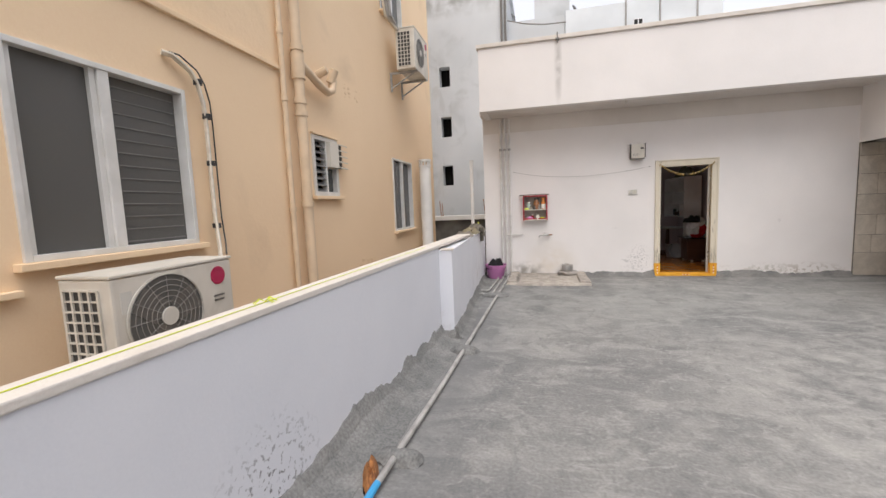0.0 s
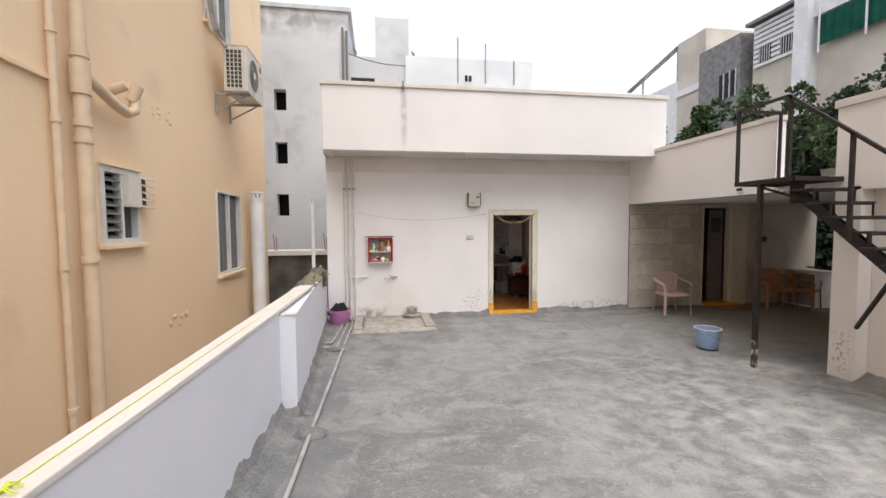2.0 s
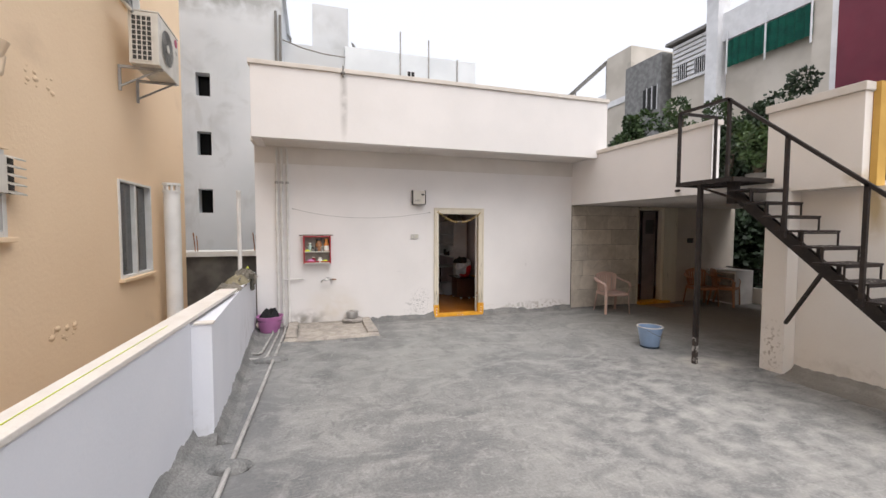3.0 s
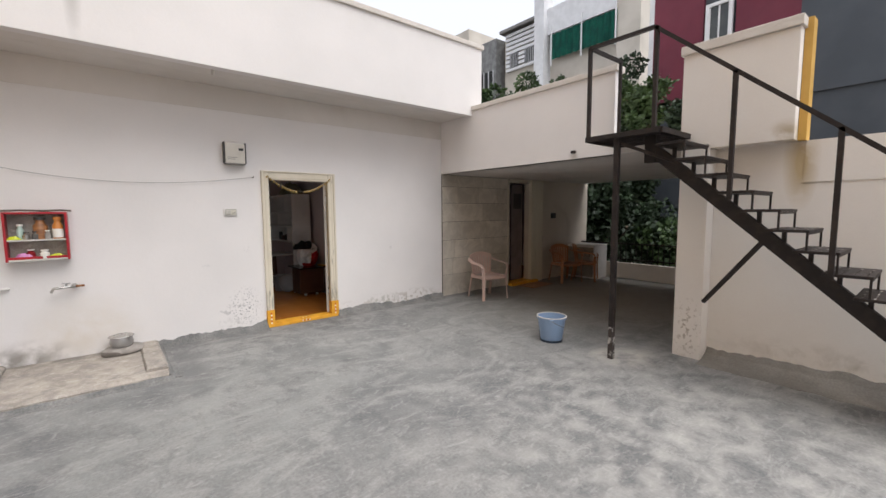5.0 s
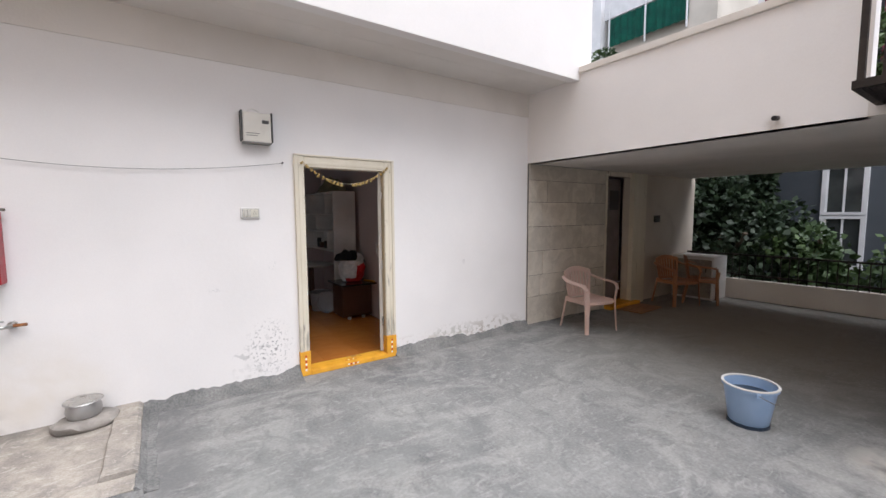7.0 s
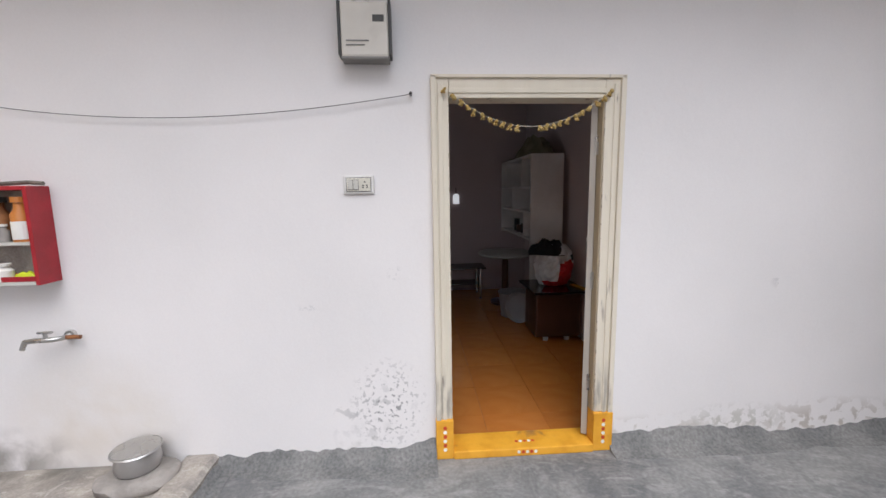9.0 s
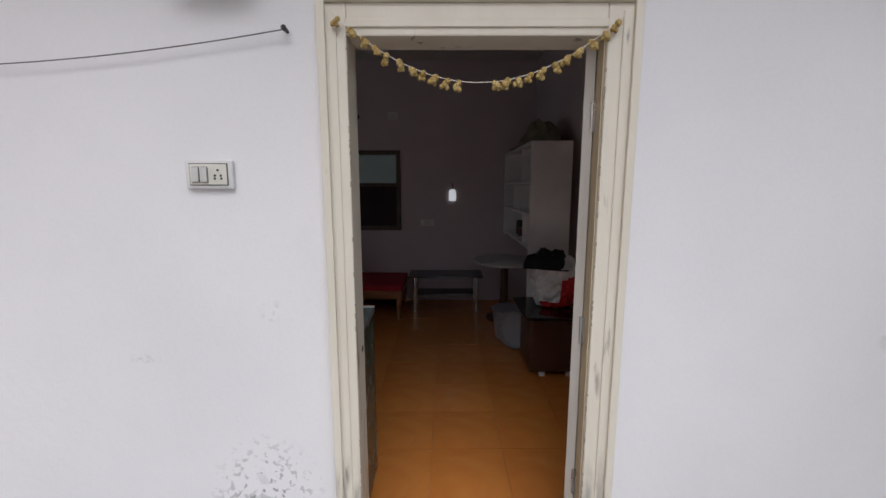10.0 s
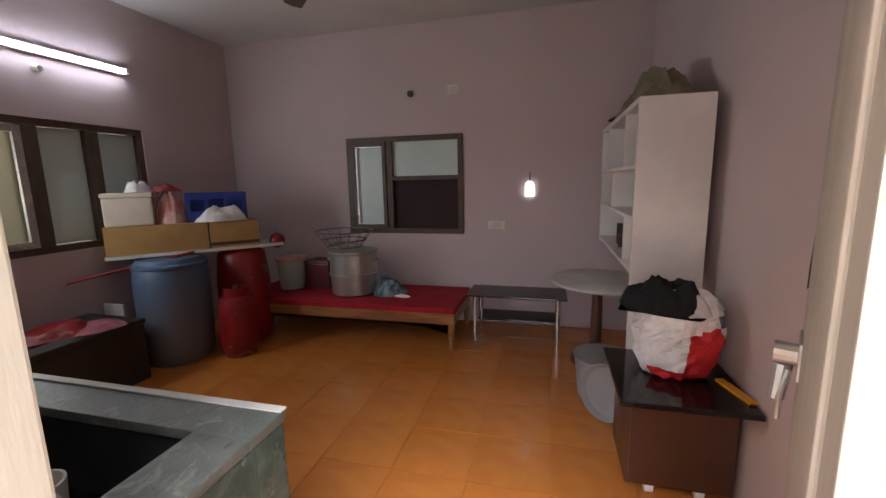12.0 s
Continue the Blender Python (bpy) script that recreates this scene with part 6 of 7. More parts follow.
def crumpled_bag():
    """One creased lump, split by panels of print into its parts."""
    rows, n = [], 40
    prof = ((0.0, 0.10), (0.015, 0.14), (0.06, 0.165), (0.13, 0.18), (0.19, 0.19), (0.25, 0.185), (0.31, 0.175), (0.37, 0.15), (0.41, 0.11), (0.43, 0.05))
    full = []
    for k in range(len(prof) - 1):
        for j in range(3):
            f = j / 3
            full.append((prof[k][0] * (1 - f) + prof[k + 1][0] * f, prof[k][1] * (1 - f) + prof[k + 1][1] * f))
    for z, r in full:
        row = []
        for i in range(n):
            a = 2 * math.pi * i / n
            q = Vector((math.cos(a) * 1.6, math.sin(a) * 1.6, z * 7))
            crease = 1 - 2 * abs(noise.noise(q * 1.3)) + 0.5 * (1 - 2 * abs(noise.noise(q * 3.1 + Vector((3, 1, 7)))))
            rr = r * (0.88 + 0.13 * crease)
            row.append(Vector((rr * math.cos(a) * 1.05 + 0.05 * z, rr * math.sin(a), z + (0.02 * noise.noise(q * 2) if z > 0.01 else 0))))
        rows.append(row)
    parts = {"body": [], "red_side": [], "teal_patch": []}
    for k in range(len(rows) - 1):
        for i in range(n):
            a = 360 * (i + 0.5) / n
            z = full[k][0]
            key = "body"
            if 272 < a < 345 and z < 0.27 - 0.0015 * abs(a - 300) or (215 < a < 272 and z < 0.05):
                key = "red_side"
            elif 318 < a < 350 and 0.27 <= z < 0.33:
                key = "teal_patch"
            parts[key].append((rows[k][i], rows[k][(i + 1) % n], rows[k + 1][(i + 1) % n], rows[k + 1][i]))
    for key, m, lab in (("body", M_WHITEBAG, ""), ("red_side", M_REDBAG, "red printed side"), ("teal_patch", M_TEAL, "small teal print")):
        bm = bmesh.new()
        seen = {}
        for f in parts[key] + ([rows[-1]] if key == "body" else []):
            vs = []
            for v in f:
                if tuple(v) not in seen:
                    seen[tuple(v)] = bm.verts.new(v)
                vs.append(seen[tuple(v)])
            bm.faces.new(vs)
        part(key, bm, m, t, lab)


crumpled_bag()
t = thing("black_garment", "black garment thrown over the carrier bag", "cloth", (3.13, 10.40, 0.885), -20)
part("body", cloth(bmesh.new(), 0, 0, 0, 0.36, 0.32, 0.17, 8.8, 26, 4.0, 0.8), M_CLOTHBLK, t, smooth=True)
t = thing("yellow_ruler", "yellow wooden strip lying on the wheeled cabinet", "ruler", (3.41, 10.24, 0.556), -75)
part("body", bx(-0.11, -0.02, 0, 0.11, 0.02, 0.012, 0.002), M_THRESH, t)
t = thing("round_basin", "pearl grey round basin leaning against the cabinet", "basin", (2.96, 10.84, 0.185), 0)
bm = lathe(bmesh.new(), [(0, -0.05), (0.10, -0.045), (0.16, 0.0), (0.178, 0.03), (0.17, 0.03), (0.148, 0.0), (0.0, -0.03)], 36)
bmesh.ops.rotate(bm, verts=bm.verts, cent=(0, 0, 0), matrix=Matrix.Rotation(radians(-40), 3, "Z") @ Matrix.Rotation(radians(80), 3, "X"))
part("body", bm, M_BALL, t, smooth=True)
t = thing("grey_stool", "low grey storage tub beneath the round table", "tub", (2.98, 11.15, 0))
part("body", lathe(bmesh.new(), [(0, 0), (0.17, 0), (0.20, 0.28), (0.21, 0.30), (0.0, 0.31)], 28), M_BALL, t, smooth=True)


def drum():
    t = thing("water_drum", "blue plastic water drum, faded to grey below", "drum", (-0.62, 11.08, 0))
    prof = [(0, 0), (0.25, 0), (0.268, 0.03), (0.278, 0.15), (0.286, 0.28), (0.289, 0.45), (0.290, 0.60), (0.288, 0.72), (0.275, 0.87), (0.24, 0.915), (0, 0.925)]
    part("body", lathe(bmesh.new(), prof, 40), M_DRUMBLUE, t, smooth=True)
    part("hoop", lathe(bmesh.new(), [(0.28, 0.845), (0.292, 0.85), (0.292, 0.87), (0.27, 0.882)], 40), M_DRUMBLUE, t)
    t = thing("gas_cylinder", "scratched red cooking gas cylinder", "gas cylinder", (-0.12, 11.25, 0))
    prof = [(0, 0.03), (0.13, 0.03), (0.155, 0.09), (0.16, 0.12), (0.16, 0.44), (0.14, 0.53), (0.06, 0.575), (0, 0.58)]
    part("body", lathe(bmesh.new(), prof, 32), M_CYL, t, smooth=True)
    part("foot_ring", lathe(bmesh.new(), [(0.12, 0), (0.135, 0), (0.135, 0.05), (0.12, 0.05), (0.12, 0)], 28), M_CYL, t)
    bm = lathe(bmesh.new(), [(0.095, 0.55), (0.105, 0.55), (0.105, 0.63), (0.095, 0.63), (0.095, 0.55)], 24)
    part("collar", bm, M_CYL, t)
    part("valve", lathe(bmesh.new(), [(0, 0.57), (0.02, 0.57), (0.02, 0.62), (0.03, 0.63), (0, 0.64)], 12), M_STEEL, t, "steel valve")
    t = thing("red_drum", "tall dull red plastic drum beside the gas cylinder", "drum", (-0.34, 11.62, 0))
    part("body", lathe(bmesh.new(), [(0, 0), (0.21, 0), (0.235, 0.04), (0.24, 0.60), (0.215, 0.87), (0.17, 0.92), (0, 0.928)], 32), M_CYL, t, smooth=True)


drum()
t = thing("stone_slab_shelf", "pale stone slab laid across the drum tops", "slab", (-0.556, 11.332, 0.93), 46)
part("slab", bx(-0.66, -0.17, 0, 0.72, 0.17, 0.028, 0.004), M_EDGE, t)
t = thing("carton", "long open brown cardboard carton on the stone slab", "carton", (-0.736, 11.116, 0.96), 46)
for b in ((-0.37, -0.13, 0, 0.37, -0.122, 0.24), (-0.37, 0.11, 0, 0.37, 0.118, 0.24), (-0.37, -0.1215, 0, -0.362, 0.1095, 0.24), (0.362, -0.1215, 0, 0.37, 0.1095, 0.24), (-0.36, -0.121, 0, 0.361, 0.109, 0.01)):
    part("side", bx(*b), M_CARTON, t)
part("flap", bx(-0.37, -0.131, 0.235, 0.37, 0.118, 0.2395), M_CARTON, t)
t = thing("carton", "smaller brown cardboard carton at the end of the slab", "carton", (-0.333, 11.534, 0.96), 46)
part("body", bx(-0.20, -0.13, 0, 0.21, 0.11, 0.235, 0.004), M_CARTON, t)
part("tape", bx(-0.201, -0.1315, 0.02, 0.211, -0.1302, 0.05), M_DKWOOD, t, "dark stripe of packing tape")
t = thing("foam_box", "cream foam box stacked on the cartons", "box", (-0.865, 10.983, 1.2), 46)
part("body", bx(-0.17, -0.12, 0, 0.17, 0.11, 0.235, 0.014), M_ICEBOX, t)
part("lid", bx(-0.178, -0.125, 0.236, 0.175, 0.115, 0.275, 0.012), M_ICEBOX, t)
t = thing("white_bag", "crumpled thin white bag lying on the foam box", "bag", (-0.813, 11.037, 1.476), 46)
part("body", cloth(bmesh.new(), 0, 0, 0, 0.20, 0.18, 0.11, 3.9, 14), M_WHITEBAG, t, smooth=True)
t = thing("pink_bag", "pink and white plastic bag tied with a dark cord", "bag", (-0.667, 11.188, 1.2), 46)
part("body", cloth(bmesh.new(), 0, 0, 0, 0.26, 0.22, 0.33, 2.9, 18, 5.0, 0.5), M_PINKBAG, t, smooth=True)
part("cord", tube(bmesh.new(), [(-0.115, -0.10, 0.0), (-0.10, -0.115, 0.12), (-0.07, -0.10, 0.22), (-0.02, -0.08, 0.29)], 0.005, 6), M_BLACK, t, "dark cord")
t = thing("red_rag", "dull red rag draped over the pink bag", "cloth", (-0.702, 11.195, 1.476), 46)
part("body", cloth(bmesh.new(), 0, 0, 0, 0.26, 0.16, 0.07, 6.1, 14), M_CYL, t, smooth=True)
t = thing("crate", "dark blue plastic crate with cut-out sides", "crate", (-0.42, 11.458, 1.2), 46)
for b in ((-0.25, -0.06, 0, 0.25, -0.045, 0.09), (-0.25, -0.06, 0.20, 0.25, -0.045, 0.26), (-0.25, -0.0445, 0, -0.235, 0.13, 0.26), (0.235, -0.0445, 0, 0.25, 0.13, 0.26), (-0.2345, 0.115, 0, 0.2345, 0.13, 0.26), (-0.2345, -0.0445, 0, 0.2345, 0.1145, 0.012)):
    part("side", bx(*b), M_CRATE, t)
for x in (-0.23, -0.08, 0.08, 0.23):
    part("post", bx(x - 0.018, -0.06, 0.0905, x + 0.018, -0.045, 0.1995), M_CRATE, t)
t = thing("white_bundle", "bundle of thin white plastic against the blue crate", "bag", (-0.327, 11.389, 1.2), 46)
part("body", cloth(bmesh.new(), 0, 0, 0, 0.42, 0.12, 0.17, 4.9, 16), M_WHITEBAG, t, smooth=True)
t = thing("red_ladle", "long red plastic pipe leaning over the slab edge", "pipe", (-0.78, 10.783, 0.95), 46)
part("body", rod(bmesh.new(), (-0.36, 0.02, -0.16), (0.52, -0.02, 0.005), 0.012, seg=8), M_CYL, t)
t = thing("ball_float", "dark red ball float at the end of the slab", "float", (-0.033, 11.772, 0.896), 0)
bm = bmesh.new()
bmesh.ops.create_icosphere(bm, subdivisions=3, radius=0.075, matrix=Matrix.Translation((0, 0, 0.075)))
part("body", bm, M_CYL, t, smooth=True)

t = thing("black_chest", "black chest against the window wall with cloths on it", "chest", (-0.80, 10.13, 0))
part("body", bx(-0.28, -0.75, 0, 0.30, 0.55, 0.46, 0.01), M_BLACK, t)
part("lid", bx(-0.285, -0.76, 0.461, 0.31, 0.56, 0.50, 0.008), M_BLACK, t)
t = thing("black_case", "small black case standing on the chest", "case", (-0.92, 9.72, 0.50))
part("body", bx(-0.15, -0.22, 0, 0.18, 0.22, 0.24, 0.01), M_BLACK, t)
for i, (x, y, z, w, d, h, m, lab) in enumerate(((-0.78, 10.25, 0.50, 0.34, 0.50, 0.10, M_CYL, "folded dark red cloth on the chest"), (-0.66, 10.42, 0.50, 0.36, 0.40, 0.05, M_DULLPINK, "pink cloth spread over the chest edge"))):
    t = thing("folded_cloth", lab, "cloth", (x, y, z))
    part("body", cloth(bmesh.new(), 0, 0, 0, w, d, h, i * 4 + 1.1, 12), m, t, smooth=True)
t = thing("white_plank", "pale plank standing between the chest and the drum", "plank", (-1.02, 10.80, 0))
part("body", bx(-0.05, 0, 0, 0.16, 0.02, 0.55, 0.003), M_LAMINATE, t)


def room_tiles():
    host = tagged(part("floor_room", bx(-1.09, 8.481, -0.0055, 3.455, 12.515, -0.002), M_GROUT, None, "orange-brown glazed tile floor with dark joints"), kind="structure")
    s = 0.4055
    me = None
    nx, ny = 11, 10
    for i in range(nx):
        for j in range(ny):
            if me is None:
                bm = bx(0.0012, 0.0012, 0, s - 0.0012, s - 0.0012, 0.006, 0.001)
                ob = part("tile", bm, M_TILE, host)
                me = ob.data
            else:
                ob = new("tile", me)
                ob.parent = host
            ob.location = (-1.10 + i * 0.4135, 8.482 + j * 0.4035, -0.002 + 0.0006 * ((i * 7 + j * 5) % 3))
            ob.scale = (0.4135 / s, 0.4035 / s, 1)



# ---- the tan house beyond the gap ----
WX = -2.94
w_holes = [(1.72, 2.90, 1.25, 2.46), (4.76, 5.40, 1.66, 2.42), (7.62, 8.80, 1.02, 2.42), (7.40, 8.60, 5.0, 6.6)]
struct("wall_tan_house", solid([WX - 0.25, WX], sorted({-9, 10.75} | {c for h in w_holes for c in h[:2]}), sorted({G_Z, 10.5} | {c for h in w_holes for c in h[2:]}),
       lambda x, y, z: any(h[0] < y < h[1] and h[2] < z < h[3] for h in w_holes)), M_YELLOW, "tan painted house wall with patched plaster")
struct("wall_tan_house_core", bx(-9, -9, G_Z, WX - 0.251, 10.73, 10.5), M_DARKHOLE, "dark body of the tan house behind its windows")
struct("wall_tan_house_end", bx(-9, 10.751, G_Z, WX - 0.25, 11.3, 10.5), M_YELLOW, "tan end wall of the neighbouring house")


def band():
    bm = bmesh.new()
    box(bm, WX, -9, 3.00, WX + 0.035, 4.20, 3.045, 0.006)
    struct("trim_tan_band", bm, M_YELLOW, "thin plaster band along the tan wall")
    bm = bmesh.new()
    box(bm, WX, -9, 1.07, WX + 0.05, 1.68, 1.11, 0.006)
    struct("trim_tan_ledge", bm, M_YELLOW, "thin sill band on the tan wall")


band()


def tan_window(name, label, y0, y1, z0, z1, mid, louvre=False, mesh=True):
    t = thing(name, label, "window", (WX, (y0 + y1) / 2, z0))
    cy = (y0 + y1) / 2
    f = 0.055 if louvre else 0.036

    def P(m_name, a, b, za, zb, d0, d1, m, bev=0.004, lab=""):
        return part(m_name, bx(d0, a - cy, za - z0, d1, b - cy, zb - z0, bev), m, t, lab)
    P("frame", y0, y0 + f, z0, z1, -0.10, 0.022, M_ALU)
    P("frame", y1 - f, y1, z0, z1, -0.10, 0.022, M_ALU)
    P("frame", y0 + f, y1 - f, z0, z0 + f, -0.10, 0.022, M_ALU)
    P("frame", y0 + f, y1 - f, z1 - f, z1, -0.10, 0.022, M_ALU)
    P("sill", y0 - 0.05, y1 + 0.05, z0 - 0.045, z0 - 0.001, 0.0, 0.07, M_YELLOW, 0.006, "tan painted sill")
    if not louvre:
        P("mullion", mid - 0.035, mid + 0.035, z0 + f, z1 - f, -0.06, 0.015, M_ALU)
        P("pane", y0 + f, mid - 0.035, z0 + f, z1 - f, -0.05, -0.04, M_MESH if mesh else M_PANE, 0, "dark insect mesh")
        P("pane", mid + 0.035, y1 - f, z0 + f, z1 - f, -0.075, -0.065, M_MESH if mesh else M_PANE, 0, "dark glass")
        if mesh:
            P("sash_rail", y0 + f, y0 + f + 0.04, z0 + f, z1 - f, -0.04, -0.005, M_ALU)
            P("sash_rail", mid - 0.075, mid - 0.0355, z0 + f, z1 - f, -0.04, -0.005, M_ALU)
            n = 13
            for k in range(n):
                z = z0 + f + 0.02 + (z1 - z0 - 2 * f) * k / n
                P("blind_slat", mid + 0.08, y1 - f - 0.02, z, z + 0.008, -0.062, -0.058, M_BLIND, 0)
    else:
        n = 8
        for k in range(n):
            z = z0 + f + 0.004 + (z1 - z0 - 2 * f) * k / n
            bm = bmesh.new()
            m = Matrix.Translation((-0.03, 0, z - z0 + 0.02)) @ Matrix.Rotation(radians(38), 4, "Y")
            box(bm, -0.048, y0 + f - cy, -0.003, 0.048, mid - cy - 0.0, 0.003, 0, m)
            part("louvre_blade", bm, M_BLIND, t, "grey glass louvre blade")
        P("mullion", mid, mid + 0.03, z0 + f, z1 - f, -0.06, 0.015, M_ALU)
        P("pane", mid + 0.03, y1 - f, z0 + f, (z0 + z1) / 2 - 0.02, -0.06, -0.05, M_PANE, 0)
        P("fan_box", mid + 0.031, y1 - f, (z0 + z1) / 2, z1 - f, -0.06, 0.07, M_AC, 0.004, "square exhaust fan box")
        zc = (z0 + z1) / 2
        P("hood_back", y1 - f - 0.01, y1 + 0.10, zc, z1 - f, 0.0225, 0.03, M_ACDARK, 0, "dark hood opening")
        for k in range(5):
            z = zc + 0.01 + k * (z1 - f - zc - 0.02) / 4
            bm = bmesh.new()
            m = Matrix.Translation((0.075, 0, z - z0)) @ Matrix.Rotation(radians(20), 4, "Y")
            box(bm, -0.045, y1 - f - 0.005 - cy, -0.006, 0.045, y1 + 0.105 - cy, 0.006, 0, m)
            part("hood_shelf", bm, M_AC, t, "thin cream hood shelf")
        P("head_drip", y0 - 0.01, y1 + 0.02, z1 + 0.004, z1 + 0.028, 0.0, 0.045, M_YELLOW, 0.004, "tan plaster drip edge")
    return t


tan_window("window_large", "large sliding window with dark mesh and a grey blind", 1.72, 2.90, 1.25, 2.46, 2.27)
tan_window("window_vent", "small louvred window with an exhaust fan", 4.76, 5.40, 1.66, 2.42, 5.08, louvre=True)
tan_window("window_narrow", "two-light sliding window with dark panes", 7.62, 8.80, 1.02, 2.42, 8.18, mesh=False)
tan_window("window_upper", "upper window of the tan house beside its outdoor unit", 7.40, 8.60, 5.0, 6.6, 8.0, mesh=False)


def lathe_x(r0, r1, x, cy, cz):
    """A flat ring facing along x."""
    bm = lathe(bmesh.new(), [(r0, 0), (r0, 0.006), (r1, 0.006), (r1, 0)], 40)
    bmesh.ops.transform(bm, verts=bm.verts, matrix=Matrix.Translation((x - 0.008, cy, cz)) @ Matrix.Rotation(radians(90), 4, "Y"))
    return bm


def outdoor_unit(loc, label, w=0.86, h=0.66, badge=True):
    t = thing("outdoor_unit", label, "air conditioner", loc)
    d = 0.36
    # faces +x; its width along y
    bm = bmesh.new()
    box(bm, -d / 2, -w / 2, 0.03, d / 2, w / 2, h, 0.015)
    part("casing", bm, M_AC, t)
    part("lid", bx(-d / 2 - 0.006, -w / 2 - 0.006, h + 0.0005, d / 2 + 0.006, w / 2 + 0.006, h + 0.02, 0.006), M_AC, t)
    cy, cz, R = -0.11, 0.385, 0.25
    part("fan_well", rod(bmesh.new(), (d / 2 + 0.001, cy, cz), (d / 2 + 0.004, cy, cz), R, seg=40), M_WELL, t, "dark fan opening")
    bm = bmesh.new()
    for k in range(7):
        r = R * (1 - k * 0.13)
        tube(bm, [(d / 2 + 0.014, cy + r * math.cos(a), cz + r * math.sin(a)) for a in [2 * math.pi * i / 36 for i in range(37)]], 0.0018, 4)
    for k in range(12):
        a = 2 * math.pi * k / 12
        rod(bm, (d / 2 + 0.014, cy + 0.03 * math.cos(a), cz + 0.03 * math.sin(a)), (d / 2 + 0.014, cy + R * math.cos(a), cz + R * math.sin(a)), 0.0018, seg=4)
    part("fan_grille", bm, M_WIRE, t, "grey wire fan grille")
    part("fan_ring", lathe_x(R, R + 0.012, d / 2 + 0.012, cy, cz), M_AC, t)
    part("fan_hub", rod(bmesh.new(), (d / 2 + 0.010, cy, cz), (d / 2 + 0.022, cy, cz), 0.055, seg=24), M_AC, t)
    for k in range(3):
        a = 2 * math.pi * k / 3 + 0.4
        bm = bmesh.new()
        m = Matrix.Translation((d / 2 + 0.006, cy, cz)) @ Matrix.Rotation(a, 4, "X")
        box(bm, -0.001, 0.05, -0.075, 0.002, 0.23, 0.075, 0, m)
        part("fan_blade", bm, M_FIN, t, "grey fan blade")
    # end grille
    bm = bmesh.new()
    n = 9
    for k in range(n + 1):
        z = 0.08 + (h - 0.14) * k / n
        box(bm, -0.14, -w / 2 - 0.012, z - 0.0045, 0.10, -w / 2 - 0.001, z + 0.0045)
    for k in range(5):
        x = -0.14 + 0.06 * k
        box(bm, x - 0.006, -w / 2 - 0.013, 0.08, x + 0.006, -w / 2 - 0.002, h - 0.06)
    part("end_grille", bm, M_AC, t)
    part("end_coil", bx(-0.14, -w / 2 - 0.0008, 0.08, 0.10, -w / 2 - 0.0002, h - 0.06), M_ACDARK, t, "dark coil behind the grille")
    part("label", bx(d / 2 + 0.0005, -w / 2 + 0.045, h - 0.20, d / 2 + 0.002, -w / 2 + 0.11, h - 0.08), M_PAPERLBL, t, "pale rating label")
    if badge:
        part("badge", rod(bmesh.new(), (d / 2 + 0.0005, w / 2 - 0.13, h - 0.10), (d / 2 + 0.005, w / 2 - 0.13, h - 0.10), 0.062, seg=28), M_LOGO, t, "round dark pink badge")
        bm = bmesh.new()
        y = w / 2 - 0.18
        box(bm, d / 2 + 0.0005, y, h - 0.245, d / 2 + 0.003, y + 0.095, h - 0.232)
        box(bm, d / 2 + 0.0005, y + 0.005, h - 0.275, d / 2 + 0.003, y + 0.09, h - 0.262)
        part("badge_bars", bm, M_FIN, t, "grey emblem bars")
    for y in (-w / 2 + 0.14, w / 2 - 0.14):
        bm = bmesh.new()
        bar(bm, (d / 2, y, 0.012), (-0.34 - 0.02, y, 0.012), 0.035)
        bar(bm, (d / 2 - 0.06, y, 0.0), (-0.345, y, -0.26), 0.022)
        bar(bm, (-0.345, y, 0.0), (-0.345, y, -0.32), 0.03)
        part("bracket", bm, M_GREYPIPE, t, "grey iron bracket")
    return t


outdoor_unit((-2.565, 2.17, 0.495), "cream outdoor unit on brackets with a round pink badge")
outdoor_unit((-2.565, 8.06, 3.98), "second cream outdoor unit high on the tan wall", 0.90, 0.74)


def sleeves():
    t = thing("refrigerant_lines", "cream insulated refrigerant lines with black ties", "cable", (WX, 3.1, 1.2))
    pts = [(0.01, -0.37, 1.49), (0.035, -0.30, 1.485), (0.05, -0.16, 1.41), (0.055, -0.10, 1.32), (0.055, -0.06, 1.18), (0.05, -0.045, 1.00), (0.05, -0.045, 0.70), (0.055, -0.05, 0.25), (0.10, -0.08, 0.0), (0.16, -0.15, -0.08)]
    for o, r in ((0.0, 0.016), (0.03, 0.012)):
        part("sleeve", tube(bmesh.new(), [(x + o, y - o * 0.8, z) for x, y, z in pts], r, 10), M_CREAMTUBE, t, smooth=True)
    part("cable", tube(bmesh.new(), [(x + 0.02, y + 0.05, z + 0.02) for x, y, z in pts], 0.006, 6), M_BLACK, t, "thin dark cable", smooth=True)
    for x, y, z in ((0.068, -0.11, 1.34), (0.075, -0.055, 1.08), (0.068, -0.05, 0.70), (0.07, -0.055, 0.18)):
        bm = bmesh.new()
        rod(bm, (x, y, z - 0.02), (x, y, z + 0.02), 0.034, seg=12)
        part("tie", bm, M_BLACK, t, "black tape tie")
    t = thing("refrigerant_lines", "grey-cream lines hanging beside the upper outdoor unit", "cable", (WX, 7.45, 4.6))
    for o in (0, 0.05, 0.10):
        part("sleeve", tube(bmesh.new(), [(0.06 + o, -0.25 + o, 1.6), (0.08 + o, -0.22, 0.8), (0.12 + o, -0.10, 0.25), (0.25, 0.12 + o, 0.10)], 0.024, 8), M_GREYPIPE if o else M_CREAMTUBE, t, smooth=True)


sleeves()


